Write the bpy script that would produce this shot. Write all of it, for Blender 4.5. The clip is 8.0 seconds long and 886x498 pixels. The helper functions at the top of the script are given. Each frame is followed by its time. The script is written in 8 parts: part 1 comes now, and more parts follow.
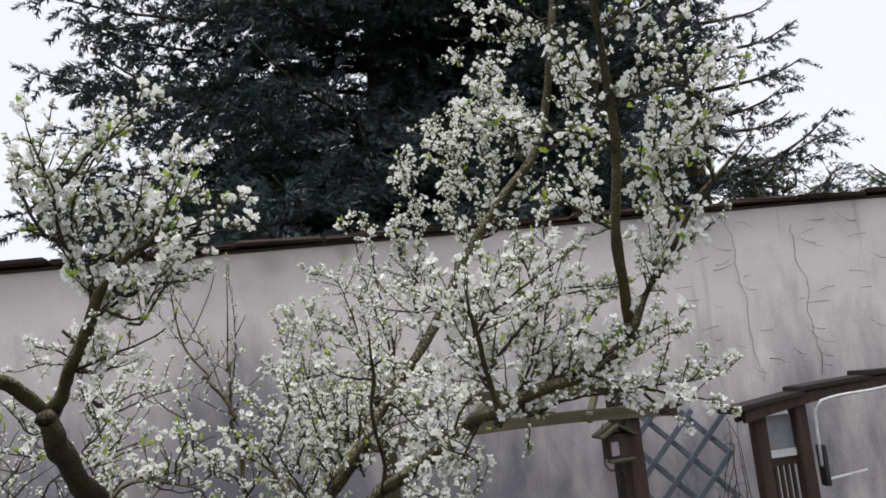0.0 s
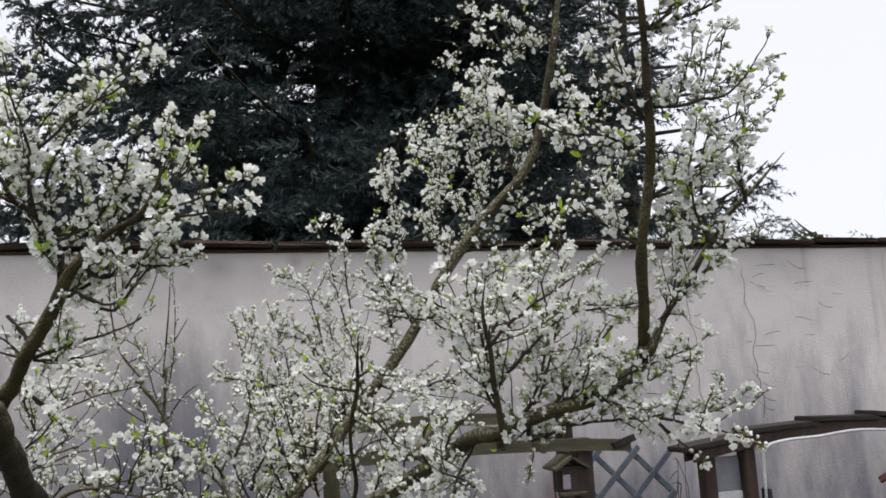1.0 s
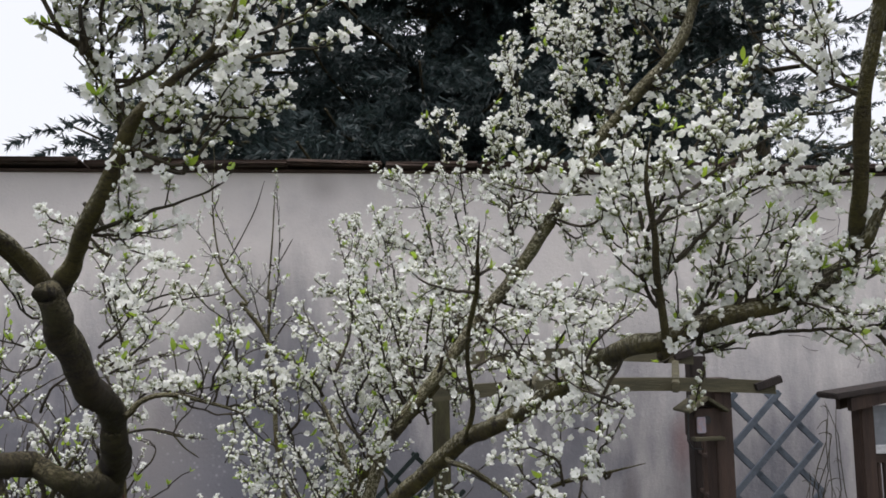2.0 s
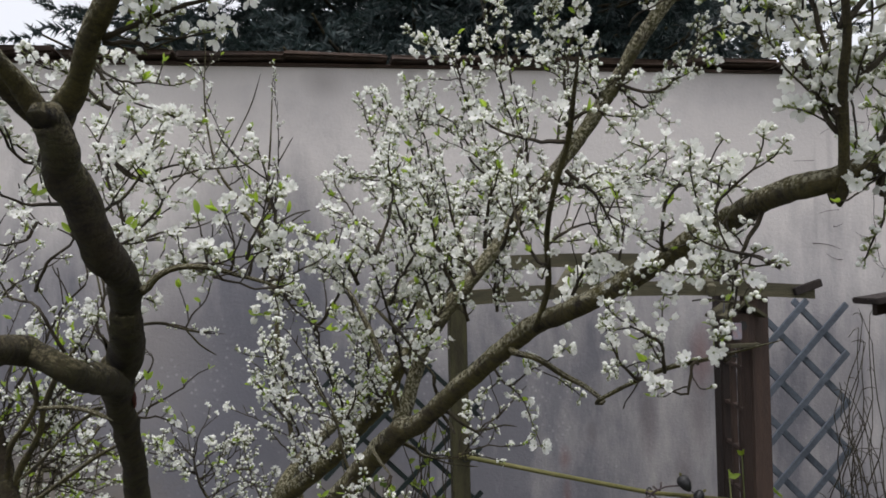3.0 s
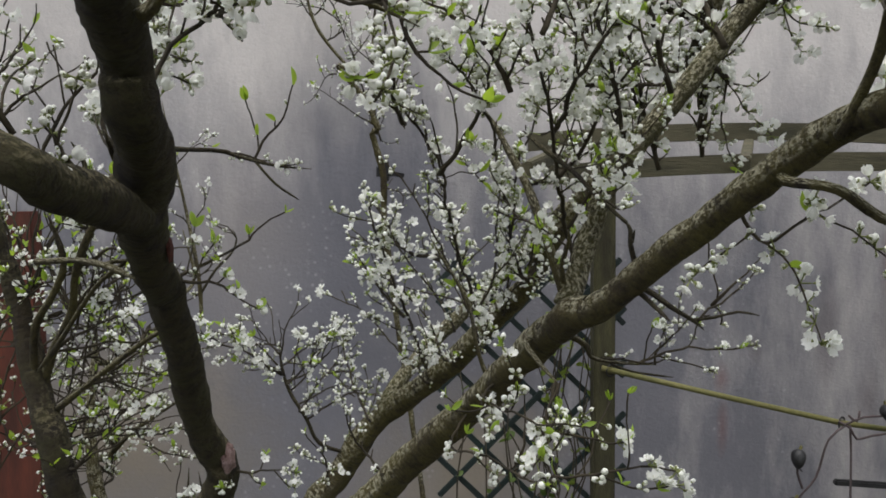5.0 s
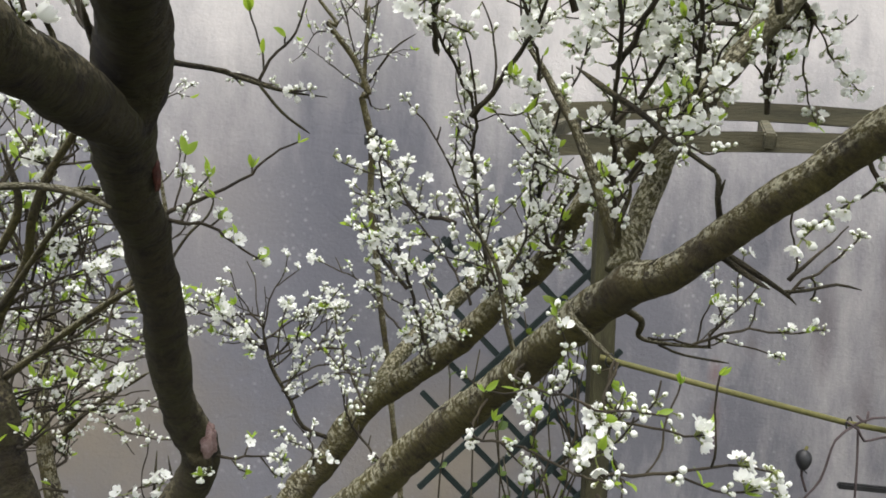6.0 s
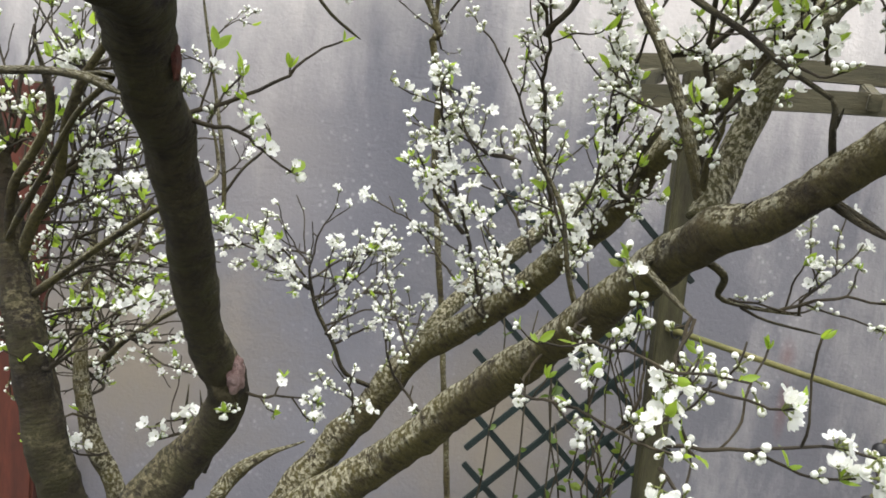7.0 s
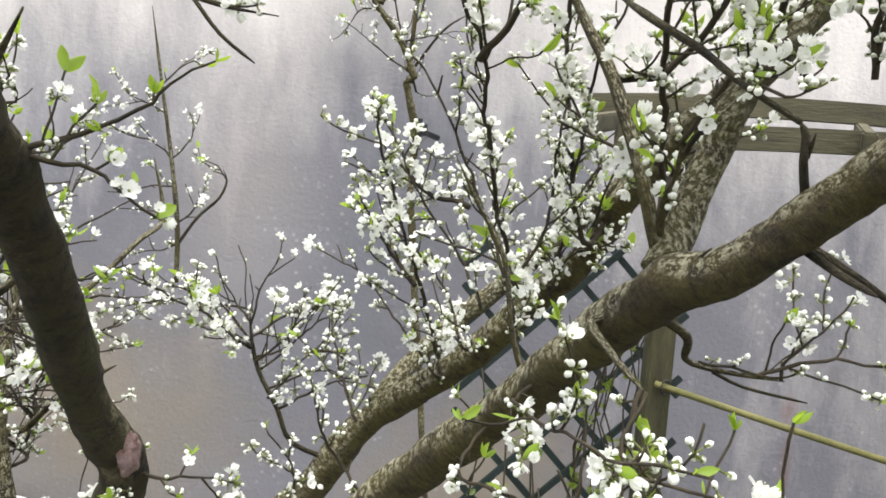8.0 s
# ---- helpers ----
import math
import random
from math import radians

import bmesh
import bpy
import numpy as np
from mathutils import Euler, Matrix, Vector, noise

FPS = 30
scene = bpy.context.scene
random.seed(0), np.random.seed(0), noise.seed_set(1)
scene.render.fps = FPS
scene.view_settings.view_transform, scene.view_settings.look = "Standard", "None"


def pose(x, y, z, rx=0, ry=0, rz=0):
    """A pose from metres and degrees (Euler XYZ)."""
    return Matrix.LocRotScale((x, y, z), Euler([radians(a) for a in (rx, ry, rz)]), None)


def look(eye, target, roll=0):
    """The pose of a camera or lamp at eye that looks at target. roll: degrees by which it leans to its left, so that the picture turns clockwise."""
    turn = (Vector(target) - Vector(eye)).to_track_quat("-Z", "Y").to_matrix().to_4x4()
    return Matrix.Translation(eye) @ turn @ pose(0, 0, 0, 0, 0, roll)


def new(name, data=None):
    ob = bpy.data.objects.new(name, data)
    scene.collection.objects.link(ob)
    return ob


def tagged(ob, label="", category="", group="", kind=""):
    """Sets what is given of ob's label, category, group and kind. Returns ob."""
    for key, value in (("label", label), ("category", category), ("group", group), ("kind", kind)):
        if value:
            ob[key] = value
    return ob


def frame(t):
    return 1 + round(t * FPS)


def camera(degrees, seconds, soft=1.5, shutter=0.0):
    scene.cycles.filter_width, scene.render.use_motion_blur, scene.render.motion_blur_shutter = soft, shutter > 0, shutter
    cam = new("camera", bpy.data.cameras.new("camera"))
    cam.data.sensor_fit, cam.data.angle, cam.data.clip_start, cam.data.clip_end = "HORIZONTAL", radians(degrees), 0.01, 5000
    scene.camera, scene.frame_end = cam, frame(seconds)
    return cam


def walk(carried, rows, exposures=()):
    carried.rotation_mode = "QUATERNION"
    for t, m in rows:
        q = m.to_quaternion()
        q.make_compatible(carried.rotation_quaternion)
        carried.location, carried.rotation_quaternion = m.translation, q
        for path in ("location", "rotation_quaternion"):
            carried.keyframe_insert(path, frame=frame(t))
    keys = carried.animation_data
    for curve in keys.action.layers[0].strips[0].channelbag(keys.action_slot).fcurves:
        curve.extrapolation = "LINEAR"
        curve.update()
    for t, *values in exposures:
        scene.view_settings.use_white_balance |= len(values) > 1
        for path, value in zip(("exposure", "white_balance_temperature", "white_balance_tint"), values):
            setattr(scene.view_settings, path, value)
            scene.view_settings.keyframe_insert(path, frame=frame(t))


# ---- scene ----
cam = camera(55.4, 8.0, soft=1.7)
PATH = [
    (0, (-0.675, 0.202, 2.177), (-0.339, 2.155, 2.449), -6.5),
    (0.5, (-0.759, 0.257, 2.18), (-0.197, 2.156, 2.462), -4.4),
    (1, (-0.774, 0.322, 2.17), (-0.266, 2.23, 2.487), -2.9),
    (1.5, (-0.746, 0.452, 2.141), (-0.384, 2.398, 2.43), -2.6),
    (1.7, (-0.742, 0.5, 2.128), (-0.464, 2.463, 2.391), -2.2),
    (2.8, (-0.83, 0.759, 2.055), (-0.564, 2.74, 2.117), 0.3),
    (3, (-0.845, 0.79, 2.036), (-0.533, 2.765, 2.078), -1.3),
    (3.5, (-0.875, 0.884, 2.01), (-0.588, 2.863, 1.985), -1.9),
    (4, (-0.868, 1.016, 1.967), (-0.704, 3.008, 1.892), -2.4),
    (4.5, (-0.856, 1.142, 1.939), (-0.803, 3.139, 1.849), -0.6),
    (4.7, (-0.857, 1.184, 1.932), (-0.82, 3.18, 1.822), -0.9),
    (5.8, (-0.925, 1.356, 1.874), (-0.72, 3.338, 1.7), 0.8),
    (6, (-0.929, 1.381, 1.87), (-0.773, 3.369, 1.711), 1.9),
    (6.5, (-0.923, 1.425, 1.851), (-0.893, 3.413, 1.637), 3.9),
    (7, (-0.914, 1.462, 1.835), (-0.907, 3.446, 1.585), 5.2),
    (7.5, (-0.887, 1.51, 1.825), (-0.884, 3.495, 1.579), 5.1),
    (8, (-0.851, 1.564, 1.834), (-0.866, 3.559, 1.697), 4.7),
]
EXPOSURES = [(0.0, 0.22, 6350, 14), (1.7, 0.24, 6350, 13), (3.0, 0.18, 6380, 12), (4.0, 0.16, 6400, 11), (4.7, 0.15, 6420, 10), (5.8, 0.84, 6480, 9), (6.5, 1.05, 6540, 9), (8.0, 1.38, 6540, 9)]
walk(cam, [(t, look(eye, target, roll)) for t, eye, target, roll in PATH], EXPOSURES)

# ---- light: an overcast spring sky ----
world = bpy.data.worlds.new("overcast_sky")
scene.world = world
world.use_nodes = True
wt = world.node_tree
wt.nodes.clear()
w_out = wt.nodes.new("ShaderNodeOutputWorld")
w_bg = wt.nodes.new("ShaderNodeBackground")
w_sky = wt.nodes.new("ShaderNodeTexSky")
w_sky.sky_type = "NISHITA"
w_sky.sun_disc = False
w_sky.sun_elevation = radians(74)
w_sky.sun_rotation = radians(200)
w_sky.air_density, w_sky.dust_density, w_sky.ozone_density = 1.0, 4.0, 1.0
w_mix = wt.nodes.new("ShaderNodeMix")
w_mix.data_type = "RGBA"
w_mix.inputs[0].default_value = 0.8
w_mix.inputs[7].default_value = (9.8, 9.9, 10.2, 1)
wt.links.new(w_sky.outputs[0], w_mix.inputs[6])
wt.links.new(w_mix.outputs[2], w_bg.inputs[0])
w_bg.inputs[1].default_value = 0.097
wt.links.new(w_bg.outputs[0], w_out.inputs[0])
sun = new("sun", bpy.data.lights.new("sun", "SUN"))
sun.data.energy, sun.data.angle, sun.data.color = 1.9, radians(25), (1.0, 0.97, 0.93)
sun.matrix_world = look((-0.7, 0.6, 8), (0, 2, 1.5))


# ---- materials ----
def mat(name, rough=0.8, metal=0.0):
    m = bpy.data.materials.new(name)
    m.use_nodes = True
    b = m.node_tree.nodes["Principled BSDF"]
    b.inputs["Roughness"].default_value, b.inputs["Metallic"].default_value = rough, metal
    return m, m.node_tree, b


def node(nt, kind, **kw):
    n = nt.nodes.new(kind)
    for k, v in kw.items():
        n.inputs[k].default_value = v
    return n


def coords(nt, scale=(1, 1, 1), kind="Object"):
    c = nt.nodes.new("ShaderNodeTexCoord")
    m = nt.nodes.new("ShaderNodeMapping")
    m.inputs["Scale"].default_value = scale
    nt.links.new(c.outputs[kind], m.inputs["Vector"])
    return m.outputs[0]


def noise_tex(nt, vec, scale, detail=6, rough=0.6):
    n = nt.nodes.new("ShaderNodeTexNoise")
    n.inputs["Scale"].default_value, n.inputs["Detail"].default_value, n.inputs["Roughness"].default_value = scale, detail, rough
    nt.links.new(vec, n.inputs["Vector"])
    return n.outputs[0]


def ramp(nt, fac, *stops):
    r = nt.nodes.new("ShaderNodeValToRGB")
    while len(r.color_ramp.elements) < len(stops):
        r.color_ramp.elements.new(0.5)
    for e, (pos, col) in zip(r.color_ramp.elements, stops):
        e.position = pos
        e.color = (*col, 1) if not isinstance(col, float) else (col, col, col, 1)
    nt.links.new(fac, r.inputs[0])
    return r.outputs[0]


def blend(nt, fac, a, b, mode="MIX"):
    m = nt.nodes.new("ShaderNodeMix")
    m.data_type, m.blend_type = "RGBA", mode
    for sock, v in ((m.inputs[0], fac), (m.inputs[6], a), (m.inputs[7], b)):
        if isinstance(v, (int, float)):
            sock.default_value = v
        elif isinstance(v, tuple):
            sock.default_value = (*v, 1)
        else:
            nt.links.new(v, sock)
    return m.outputs[2]


def bump(nt, b, height, strength=0.5, dist=0.01):
    n = node(nt, "ShaderNodeBump", Strength=strength, Distance=dist)
    nt.links.new(height, n.inputs["Height"])
    nt.links.new(n.outputs[0], b.inputs["Normal"])


def colour(nt, b, c):
    nt.links.new(c, b.inputs["Base Color"])


def mottled(name, a, b_, scale, rough=0.8, bumps=0.4, stretch=(1, 1, 1), kind="Object", dist=0.004, vary=0.0):
    """A plain surface whose colour wanders between two tones."""
    m, nt, b = mat(name, rough)
    v = coords(nt, stretch, kind)
    big = noise_tex(nt, v, scale, 5)
    fine = noise_tex(nt, v, scale * 9, 5)
    c = ramp(nt, big, (0.3, a), (0.7, b_))
    c = blend(nt, 0.5, c, ramp(nt, fine, (0.25, 0.35), (0.75, 1.0)), "MULTIPLY")
    if vary:
        info = nt.nodes.new("ShaderNodeObjectInfo")
        c = blend(nt, vary, c, ramp(nt, info.outputs["Random"], (0.0, 0.3), (1.0, 1.0)), "MULTIPLY")
    colour(nt, b, c)
    if bumps:
        bump(nt, b, fine, bumps, dist)
    return m


# x, z, half width, half height and colour of the old stains on the plaster
DARK_RUN, RED_RUN, SMUDGE = (0.17, 0.15, 0.16), (0.20, 0.10, 0.10), (0.36, 0.33, 0.32)
DAMP, OCHRE = (0.17, 0.17, 0.20), (0.36, 0.30, 0.21)
STAINS = [
    (0.31, 1.50, 0.035, 0.17, DARK_RUN), (0.50, 1.50, 0.045, 0.16, DARK_RUN), (0.005, 1.37, 0.028, 0.06, RED_RUN), (0.01, 1.23, 0.02, 0.09, RED_RUN),
    (0.104, 1.45, 0.025, 0.05, DARK_RUN), (0.44, 1.30, 0.04, 0.10, DARK_RUN), (-0.79, 2.65, 0.08, 0.07, SMUDGE), (-0.50, 2.67, 0.035, 0.035, SMUDGE),
    (0.51, 1.70, 0.05, 0.13, RED_RUN), (2.45, 2.4, 0.09, 0.35, SMUDGE), (-1.15, 1.5, 0.3, 0.35, DAMP), (-1.05, 1.9, 0.3, 0.5, DAMP), (-1.35, 1.8, 0.25, 0.4, SMUDGE), (-1.7, 1.2, 0.5, 0.35, OCHRE), (-0.75, 1.1, 0.4, 0.3, OCHRE),
]


def plaster_material():
    m, nt, b = mat("plaster", 0.92)
    v = coords(nt)
    big = noise_tex(nt, v, 0.9, 4, 0.55)
    mid = noise_tex(nt, v, 4.0, 7, 0.65)
    streak = noise_tex(nt, coords(nt, (2.6, 2.6, 0.8)), 1.5, 8, 0.66)
    fine = noise_tex(nt, v, 90, 4, 0.6)
    c = blend(nt, big, (0.60, 0.565, 0.55), (0.70, 0.655, 0.63))
    # old damp in ragged grey patches, plus shade painted in towards the lower wall
    sep = nt.nodes.new("ShaderNodeSeparateXYZ")
    nt.links.new(v, sep.inputs[0])
    h = node(nt, "ShaderNodeMapRange")
    for k, val in (("From Min", 2.55), ("From Max", 1.65), ("To Min", 0.0), ("To Max", 0.62)):
        h.inputs[k].default_value = val
    nt.links.new(sep.outputs[2], h.inputs["Value"])
    # the painted shade eases off to the right
    shade_span = node(nt, "ShaderNodeMapRange")
    for k, val in (("From Min", -0.6), ("From Max", 0.3), ("To Min", 1.0), ("To Max", 0.66)):
        shade_span.inputs[k].default_value = val
    nt.links.new(sep.outputs[0], shade_span.inputs["Value"])
    low = nt.nodes.new("ShaderNodeMath")
    low.operation = "MULTIPLY"
    nt.links.new(h.outputs[0], low.inputs[0])
    nt.links.new(shade_span.outputs[0], low.inputs[1])
    add = nt.nodes.new("ShaderNodeMath")
    nt.links.new(low.outputs[0], add.inputs[0])
    nt.links.new(streak, add.inputs[1])
    damp = ramp(nt, add.outputs[0], (0.62, 0.0), (1.0, 1.0))
    c = blend(nt, damp, c, (0.185, 0.183, 0.208))
    dirt = ramp(nt, mid, (0.5, 0.0), (0.75, 1.0))
    c = blend(nt, ramp(nt, dirt, (0.0, 0.0), (1.0, 0.35)), c, (0.33, 0.315, 0.33))
    runs = ramp(nt, noise_tex(nt, coords(nt, (9, 9, 0.5)), 1.1, 4, 0.5), (0.66, 0.0), (0.76, 0.45))
    c = blend(nt, runs, c, (0.22, 0.2, 0.21))
    for x, z, rx, rz, tone in STAINS:
        off = node(nt, "ShaderNodeMapping", Location=(-x / rx, 0, -z / rz), Scale=(1 / rx, 0, 1 / rz))
        nt.links.new(v, off.inputs["Vector"])
        ln = nt.nodes.new("ShaderNodeVectorMath")
        ln.operation = "LENGTH"
        nt.links.new(off.outputs[0], ln.inputs[0])
        jag = nt.nodes.new("ShaderNodeMath")
        jag.operation = "MULTIPLY_ADD"
        jag.inputs[1].default_value = 1.6
        nt.links.new(mid, jag.inputs[0])
        nt.links.new(ln.outputs["Value"], jag.inputs[2])
        half = nt.nodes.new("ShaderNodeMath")
        half.operation = "MULTIPLY"
        half.inputs[1].default_value = 0.5
        nt.links.new(jag.outputs[0], half.inputs[0])
        c = blend(nt, ramp(nt, half.outputs[0], (0.45, 0.6), (0.95, 0.0)), c, tone)
    specks = nt.nodes.new("ShaderNodeTexVoronoi")
    specks.inputs["Scale"].default_value = 46
    nt.links.new(v, specks.inputs["Vector"])
    sp = ramp(nt, specks.outputs["Distance"], (0.05, 1.0), (0.3, 0.0))
    sp = blend(nt, 1.0, sp, ramp(nt, mid, (0.52, 0.0), (0.66, 0.30)), "MULTIPLY")
    c = blend(nt, sp, c, (0.68, 0.66, 0.67))
    colour(nt, b, c)
    hgt = blend(nt, 0.5, mid, fine)
    bump(nt, b, hgt, 0.35, 0.012)
    return m


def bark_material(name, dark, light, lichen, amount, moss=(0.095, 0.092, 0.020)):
    """Plum bark: dark and finely furrowed, olive algae in patches, and short pale scales that lie across the limb,
    thickest on its upper side, where they also paint in the light from above.
    """
    m, nt, b = mat(name, 0.92)
    v = coords(nt)
    rings = noise_tex(nt, coords(nt, (3.5, 190, 1), "UV"), 1.0, 5, 0.65)
    dashes = noise_tex(nt, coords(nt, (9, 150, 1), "UV"), 1.0, 4, 0.7)
    patch = noise_tex(nt, v, 30, 8, 0.72)
    broad = noise_tex(nt, v, 9, 5, 0.6)
    rough = noise_tex(nt, v, 150, 6, 0.7)
    fine = noise_tex(nt, v, 520, 4, 0.6)
    c = blend(nt, ramp(nt, patch, (0.36, 0.0), (0.64, 1.0)), dark, light)
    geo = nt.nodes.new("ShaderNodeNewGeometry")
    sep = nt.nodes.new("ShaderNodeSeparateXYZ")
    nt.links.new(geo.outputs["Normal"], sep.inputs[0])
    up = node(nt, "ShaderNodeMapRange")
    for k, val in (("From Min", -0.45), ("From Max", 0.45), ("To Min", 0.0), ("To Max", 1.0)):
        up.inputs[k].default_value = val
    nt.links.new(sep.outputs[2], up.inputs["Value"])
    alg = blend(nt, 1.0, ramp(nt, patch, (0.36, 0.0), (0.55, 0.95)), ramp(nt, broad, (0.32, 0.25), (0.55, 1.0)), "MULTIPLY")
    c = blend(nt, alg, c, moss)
    # lichen favours upward faces, so lit tops and shaded undersides are painted in too
    lit_crust = nt.nodes.new("ShaderNodeMath")
    lit_crust.operation = "MULTIPLY_ADD"
    lit_crust.inputs[1].default_value = 0.42
    nt.links.new(up.outputs[0], lit_crust.inputs[0])
    nt.links.new(broad, lit_crust.inputs[2])
    lit_zone = ramp(nt, lit_crust.outputs[0], (0.66 - amount, 0.0), (0.86 - amount, 1.0))
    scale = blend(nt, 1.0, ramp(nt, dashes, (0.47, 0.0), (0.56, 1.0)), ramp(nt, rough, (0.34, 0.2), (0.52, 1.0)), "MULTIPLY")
    c = blend(nt, blend(nt, 1.0, lit_zone, scale, "MULTIPLY"), c, lichen)
    c = blend(nt, blend(nt, 1.0, ramp(nt, dashes, (0.62, 0.0), (0.68, 0.55)), ramp(nt, rough, (0.45, 0.0), (0.6, 1.0)), "MULTIPLY"), c, tuple(0.5 * k for k in lichen))
    c = blend(nt, 0.85, c, ramp(nt, rings, (0.30, 0.25), (0.50, 1.0)), "MULTIPLY")
    c = blend(nt, 0.6, c, ramp(nt, fine, (0.25, 0.3), (0.75, 1.0)), "MULTIPLY")
    colour(nt, b, c)
    bump(nt, b, blend(nt, 0.5, rings, rough), 1.0, 0.012)
    return m


def petal_material(name, a, b_, through_light, amount):
    m, nt, b = mat(name, 0.55)
    v = coords(nt)
    colour(nt, b, ramp(nt, noise_tex(nt, v, 60, 2), (0.3, a), (0.7, b_)))
    tr = node(nt, "ShaderNodeBsdfTranslucent")
    tr.inputs[0].default_value = (*through_light, 1)
    mix = node(nt, "ShaderNodeMixShader", Fac=amount)
    nt.links.new(b.outputs[0], mix.inputs[1])
    nt.links.new(tr.outputs[0], mix.inputs[2])
    nt.links.new(mix.outputs[0], nt.nodes["Material Output"].inputs[0])
    return m


def leaf_material(name, a, b_, trans, amount=0.4):
    m, nt, b = mat(name, 0.5)
    v = coords(nt)
    geo = nt.nodes.new("ShaderNodeNewGeometry")
    c = blend(nt, geo.outputs["Random Per Island"], a, b_)
    c = blend(nt, 0.35, c, ramp(nt, noise_tex(nt, v, 45, 3), (0.3, 0.4), (0.7, 1.0)), "MULTIPLY")
    colour(nt, b, c)
    tr = node(nt, "ShaderNodeBsdfTranslucent")
    tr.inputs[0].default_value = (*trans, 1)
    mix = node(nt, "ShaderNodeMixShader", Fac=amount)
    nt.links.new(b.outputs[0], mix.inputs[1])
    nt.links.new(tr.outputs[0], mix.inputs[2])
    nt.links.new(mix.outputs[0], nt.nodes["Material Output"].inputs[0])
    return m


PLASTER = plaster_material()
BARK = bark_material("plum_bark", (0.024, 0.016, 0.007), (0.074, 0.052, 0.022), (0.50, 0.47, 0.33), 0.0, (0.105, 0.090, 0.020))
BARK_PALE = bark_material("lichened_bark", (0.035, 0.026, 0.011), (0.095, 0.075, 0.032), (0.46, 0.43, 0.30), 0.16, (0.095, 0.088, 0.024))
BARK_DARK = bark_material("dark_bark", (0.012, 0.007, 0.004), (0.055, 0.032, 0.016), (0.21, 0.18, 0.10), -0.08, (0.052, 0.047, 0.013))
TWIG = mottled("twig_bark", (0.018, 0.013, 0.008), (0.060, 0.046, 0.022), 30, 0.85, 0.3)
PETAL = petal_material("petal", (0.90, 0.905, 0.86), (0.95, 0.955, 0.935), (0.95, 0.96, 0.90), 0.42)
BUD = petal_material("bud", (0.88, 0.885, 0.80), (0.95, 0.955, 0.93), (0.92, 0.94, 0.80), 0.25)
CALYX = leaf_material("calyx", (0.16, 0.19, 0.05), (0.27, 0.30, 0.10), (0.26, 0.33, 0.08), 0.25)
STAMEN = mottled("stamen", (0.55, 0.52, 0.22), (0.62, 0.60, 0.35), 90, 0.7, 0)
LEAF = leaf_material("young_leaf", (0.24, 0.38, 0.04), (0.36, 0.50, 0.08), (0.48, 0.66, 0.06), 0.5)
NEEDLE = leaf_material("conifer_needles", (0.010, 0.020, 0.021), (0.034, 0.060, 0.060), (0.04, 0.06, 0.05), 0.15)
NEEDLE_FAR = leaf_material("hedge_needles", (0.035, 0.055, 0.025), (0.08, 0.12, 0.04), (0.08, 0.12, 0.03), 0.15)
TILE = mottled("coping_tile", (0.05, 0.032, 0.024), (0.12, 0.075, 0.055), 7, 0.9, 0.6, dist=0.01, vary=0.5)
WOOD_BROWN = mottled("stained_wood", (0.028, 0.016, 0.012), (0.07, 0.04, 0.028), 6, 0.75, 0.5, (6, 6, 0.7))
WOOD_DARK = mottled("dark_top_board", (0.012, 0.008, 0.007), (0.04, 0.025, 0.02), 6, 0.8, 0.5, (6, 6, 0.7), vary=0.4)
WOOD_GREY = mottled("weathered_beam", (0.045, 0.042, 0.022), (0.13, 0.115, 0.066), 5, 0.85, 0.5, (0.8, 6, 6))
LATTICE_BLUE = mottled("blue_grey_paint", (0.07, 0.085, 0.11), (0.14, 0.165, 0.20), 9, 0.65, 0.4)
LATTICE_GREEN = mottled("dark_green_paint", (0.005, 0.013, 0.012), (0.011, 0.026, 0.024), 9, 0.6, 0.4)
RUST = mottled("red_brown_stain", (0.042, 0.011, 0.006), (0.145, 0.034, 0.017), 5, 0.8, 0.4, (5, 5, 0.8))
SOIL = mottled("garden_soil", (0.035, 0.028, 0.018), (0.06, 0.07, 0.025), 3, 0.95, 0.6, dist=0.03)
BLACK = mottled("black_plastic", (0.012, 0.012, 0.013), (0.03, 0.03, 0.032), 20, 0.5, 0.2)
HOSE = mottled("yellow_green_batten", (0.11, 0.11, 0.03), (0.22, 0.20, 0.07), 12, 0.7, 0.2)
WHITE = mottled("white_paint", (0.62, 0.62, 0.64), (0.78, 0.78, 0.8), 9, 0.6, 0.2)
WOUND = mottled("healing_wound", (0.16, 0.075, 0.055), (0.62, 0.44, 0.42), 95, 0.85, 1.0, dist=0.006)
CUT_RED = mottled("red_cut_wood", (0.05, 0.014, 0.010), (0.13, 0.035, 0.022), 120, 0.85, 0.8)
VINE_DEAD = mottled("dead_vine", (0.05, 0.035, 0.035), (0.13, 0.10, 0.10), 15, 0.9, 0.3)
VINE_DARK = mottled("rose_stem", (0.022, 0.016, 0.010), (0.06, 0.05, 0.022), 25, 0.8, 0.3)
ROSE_LEAF = leaf_material("rose_leaf", (0.05, 0.085, 0.015), (0.13, 0.20, 0.03), (0.12, 0.2, 0.03), 0.35)
POST_MOSS = mottled("mossy_post", (0.028, 0.024, 0.012), (0.085, 0.080, 0.034), 8, 0.9, 0.6, (5, 5, 1))
FAT_BALL = mottled("fat_ball", (0.38, 0.46, 0.30), (0.62, 0.68, 0.52), 60, 0.8, 0.6)


# ---- building helpers ----
def link_mesh(name, me, materials, parent=None, label="", smooth=False):
    for m in materials if isinstance(materials, (list, tuple)) else [materials]:
        me.materials.append(m)
    if smooth:
        me.polygons.foreach_set("use_smooth", [True] * len(me.polygons))
    ob = new(name, me)
    if parent is not None:
        ob.parent = parent
    return tagged(ob, label)


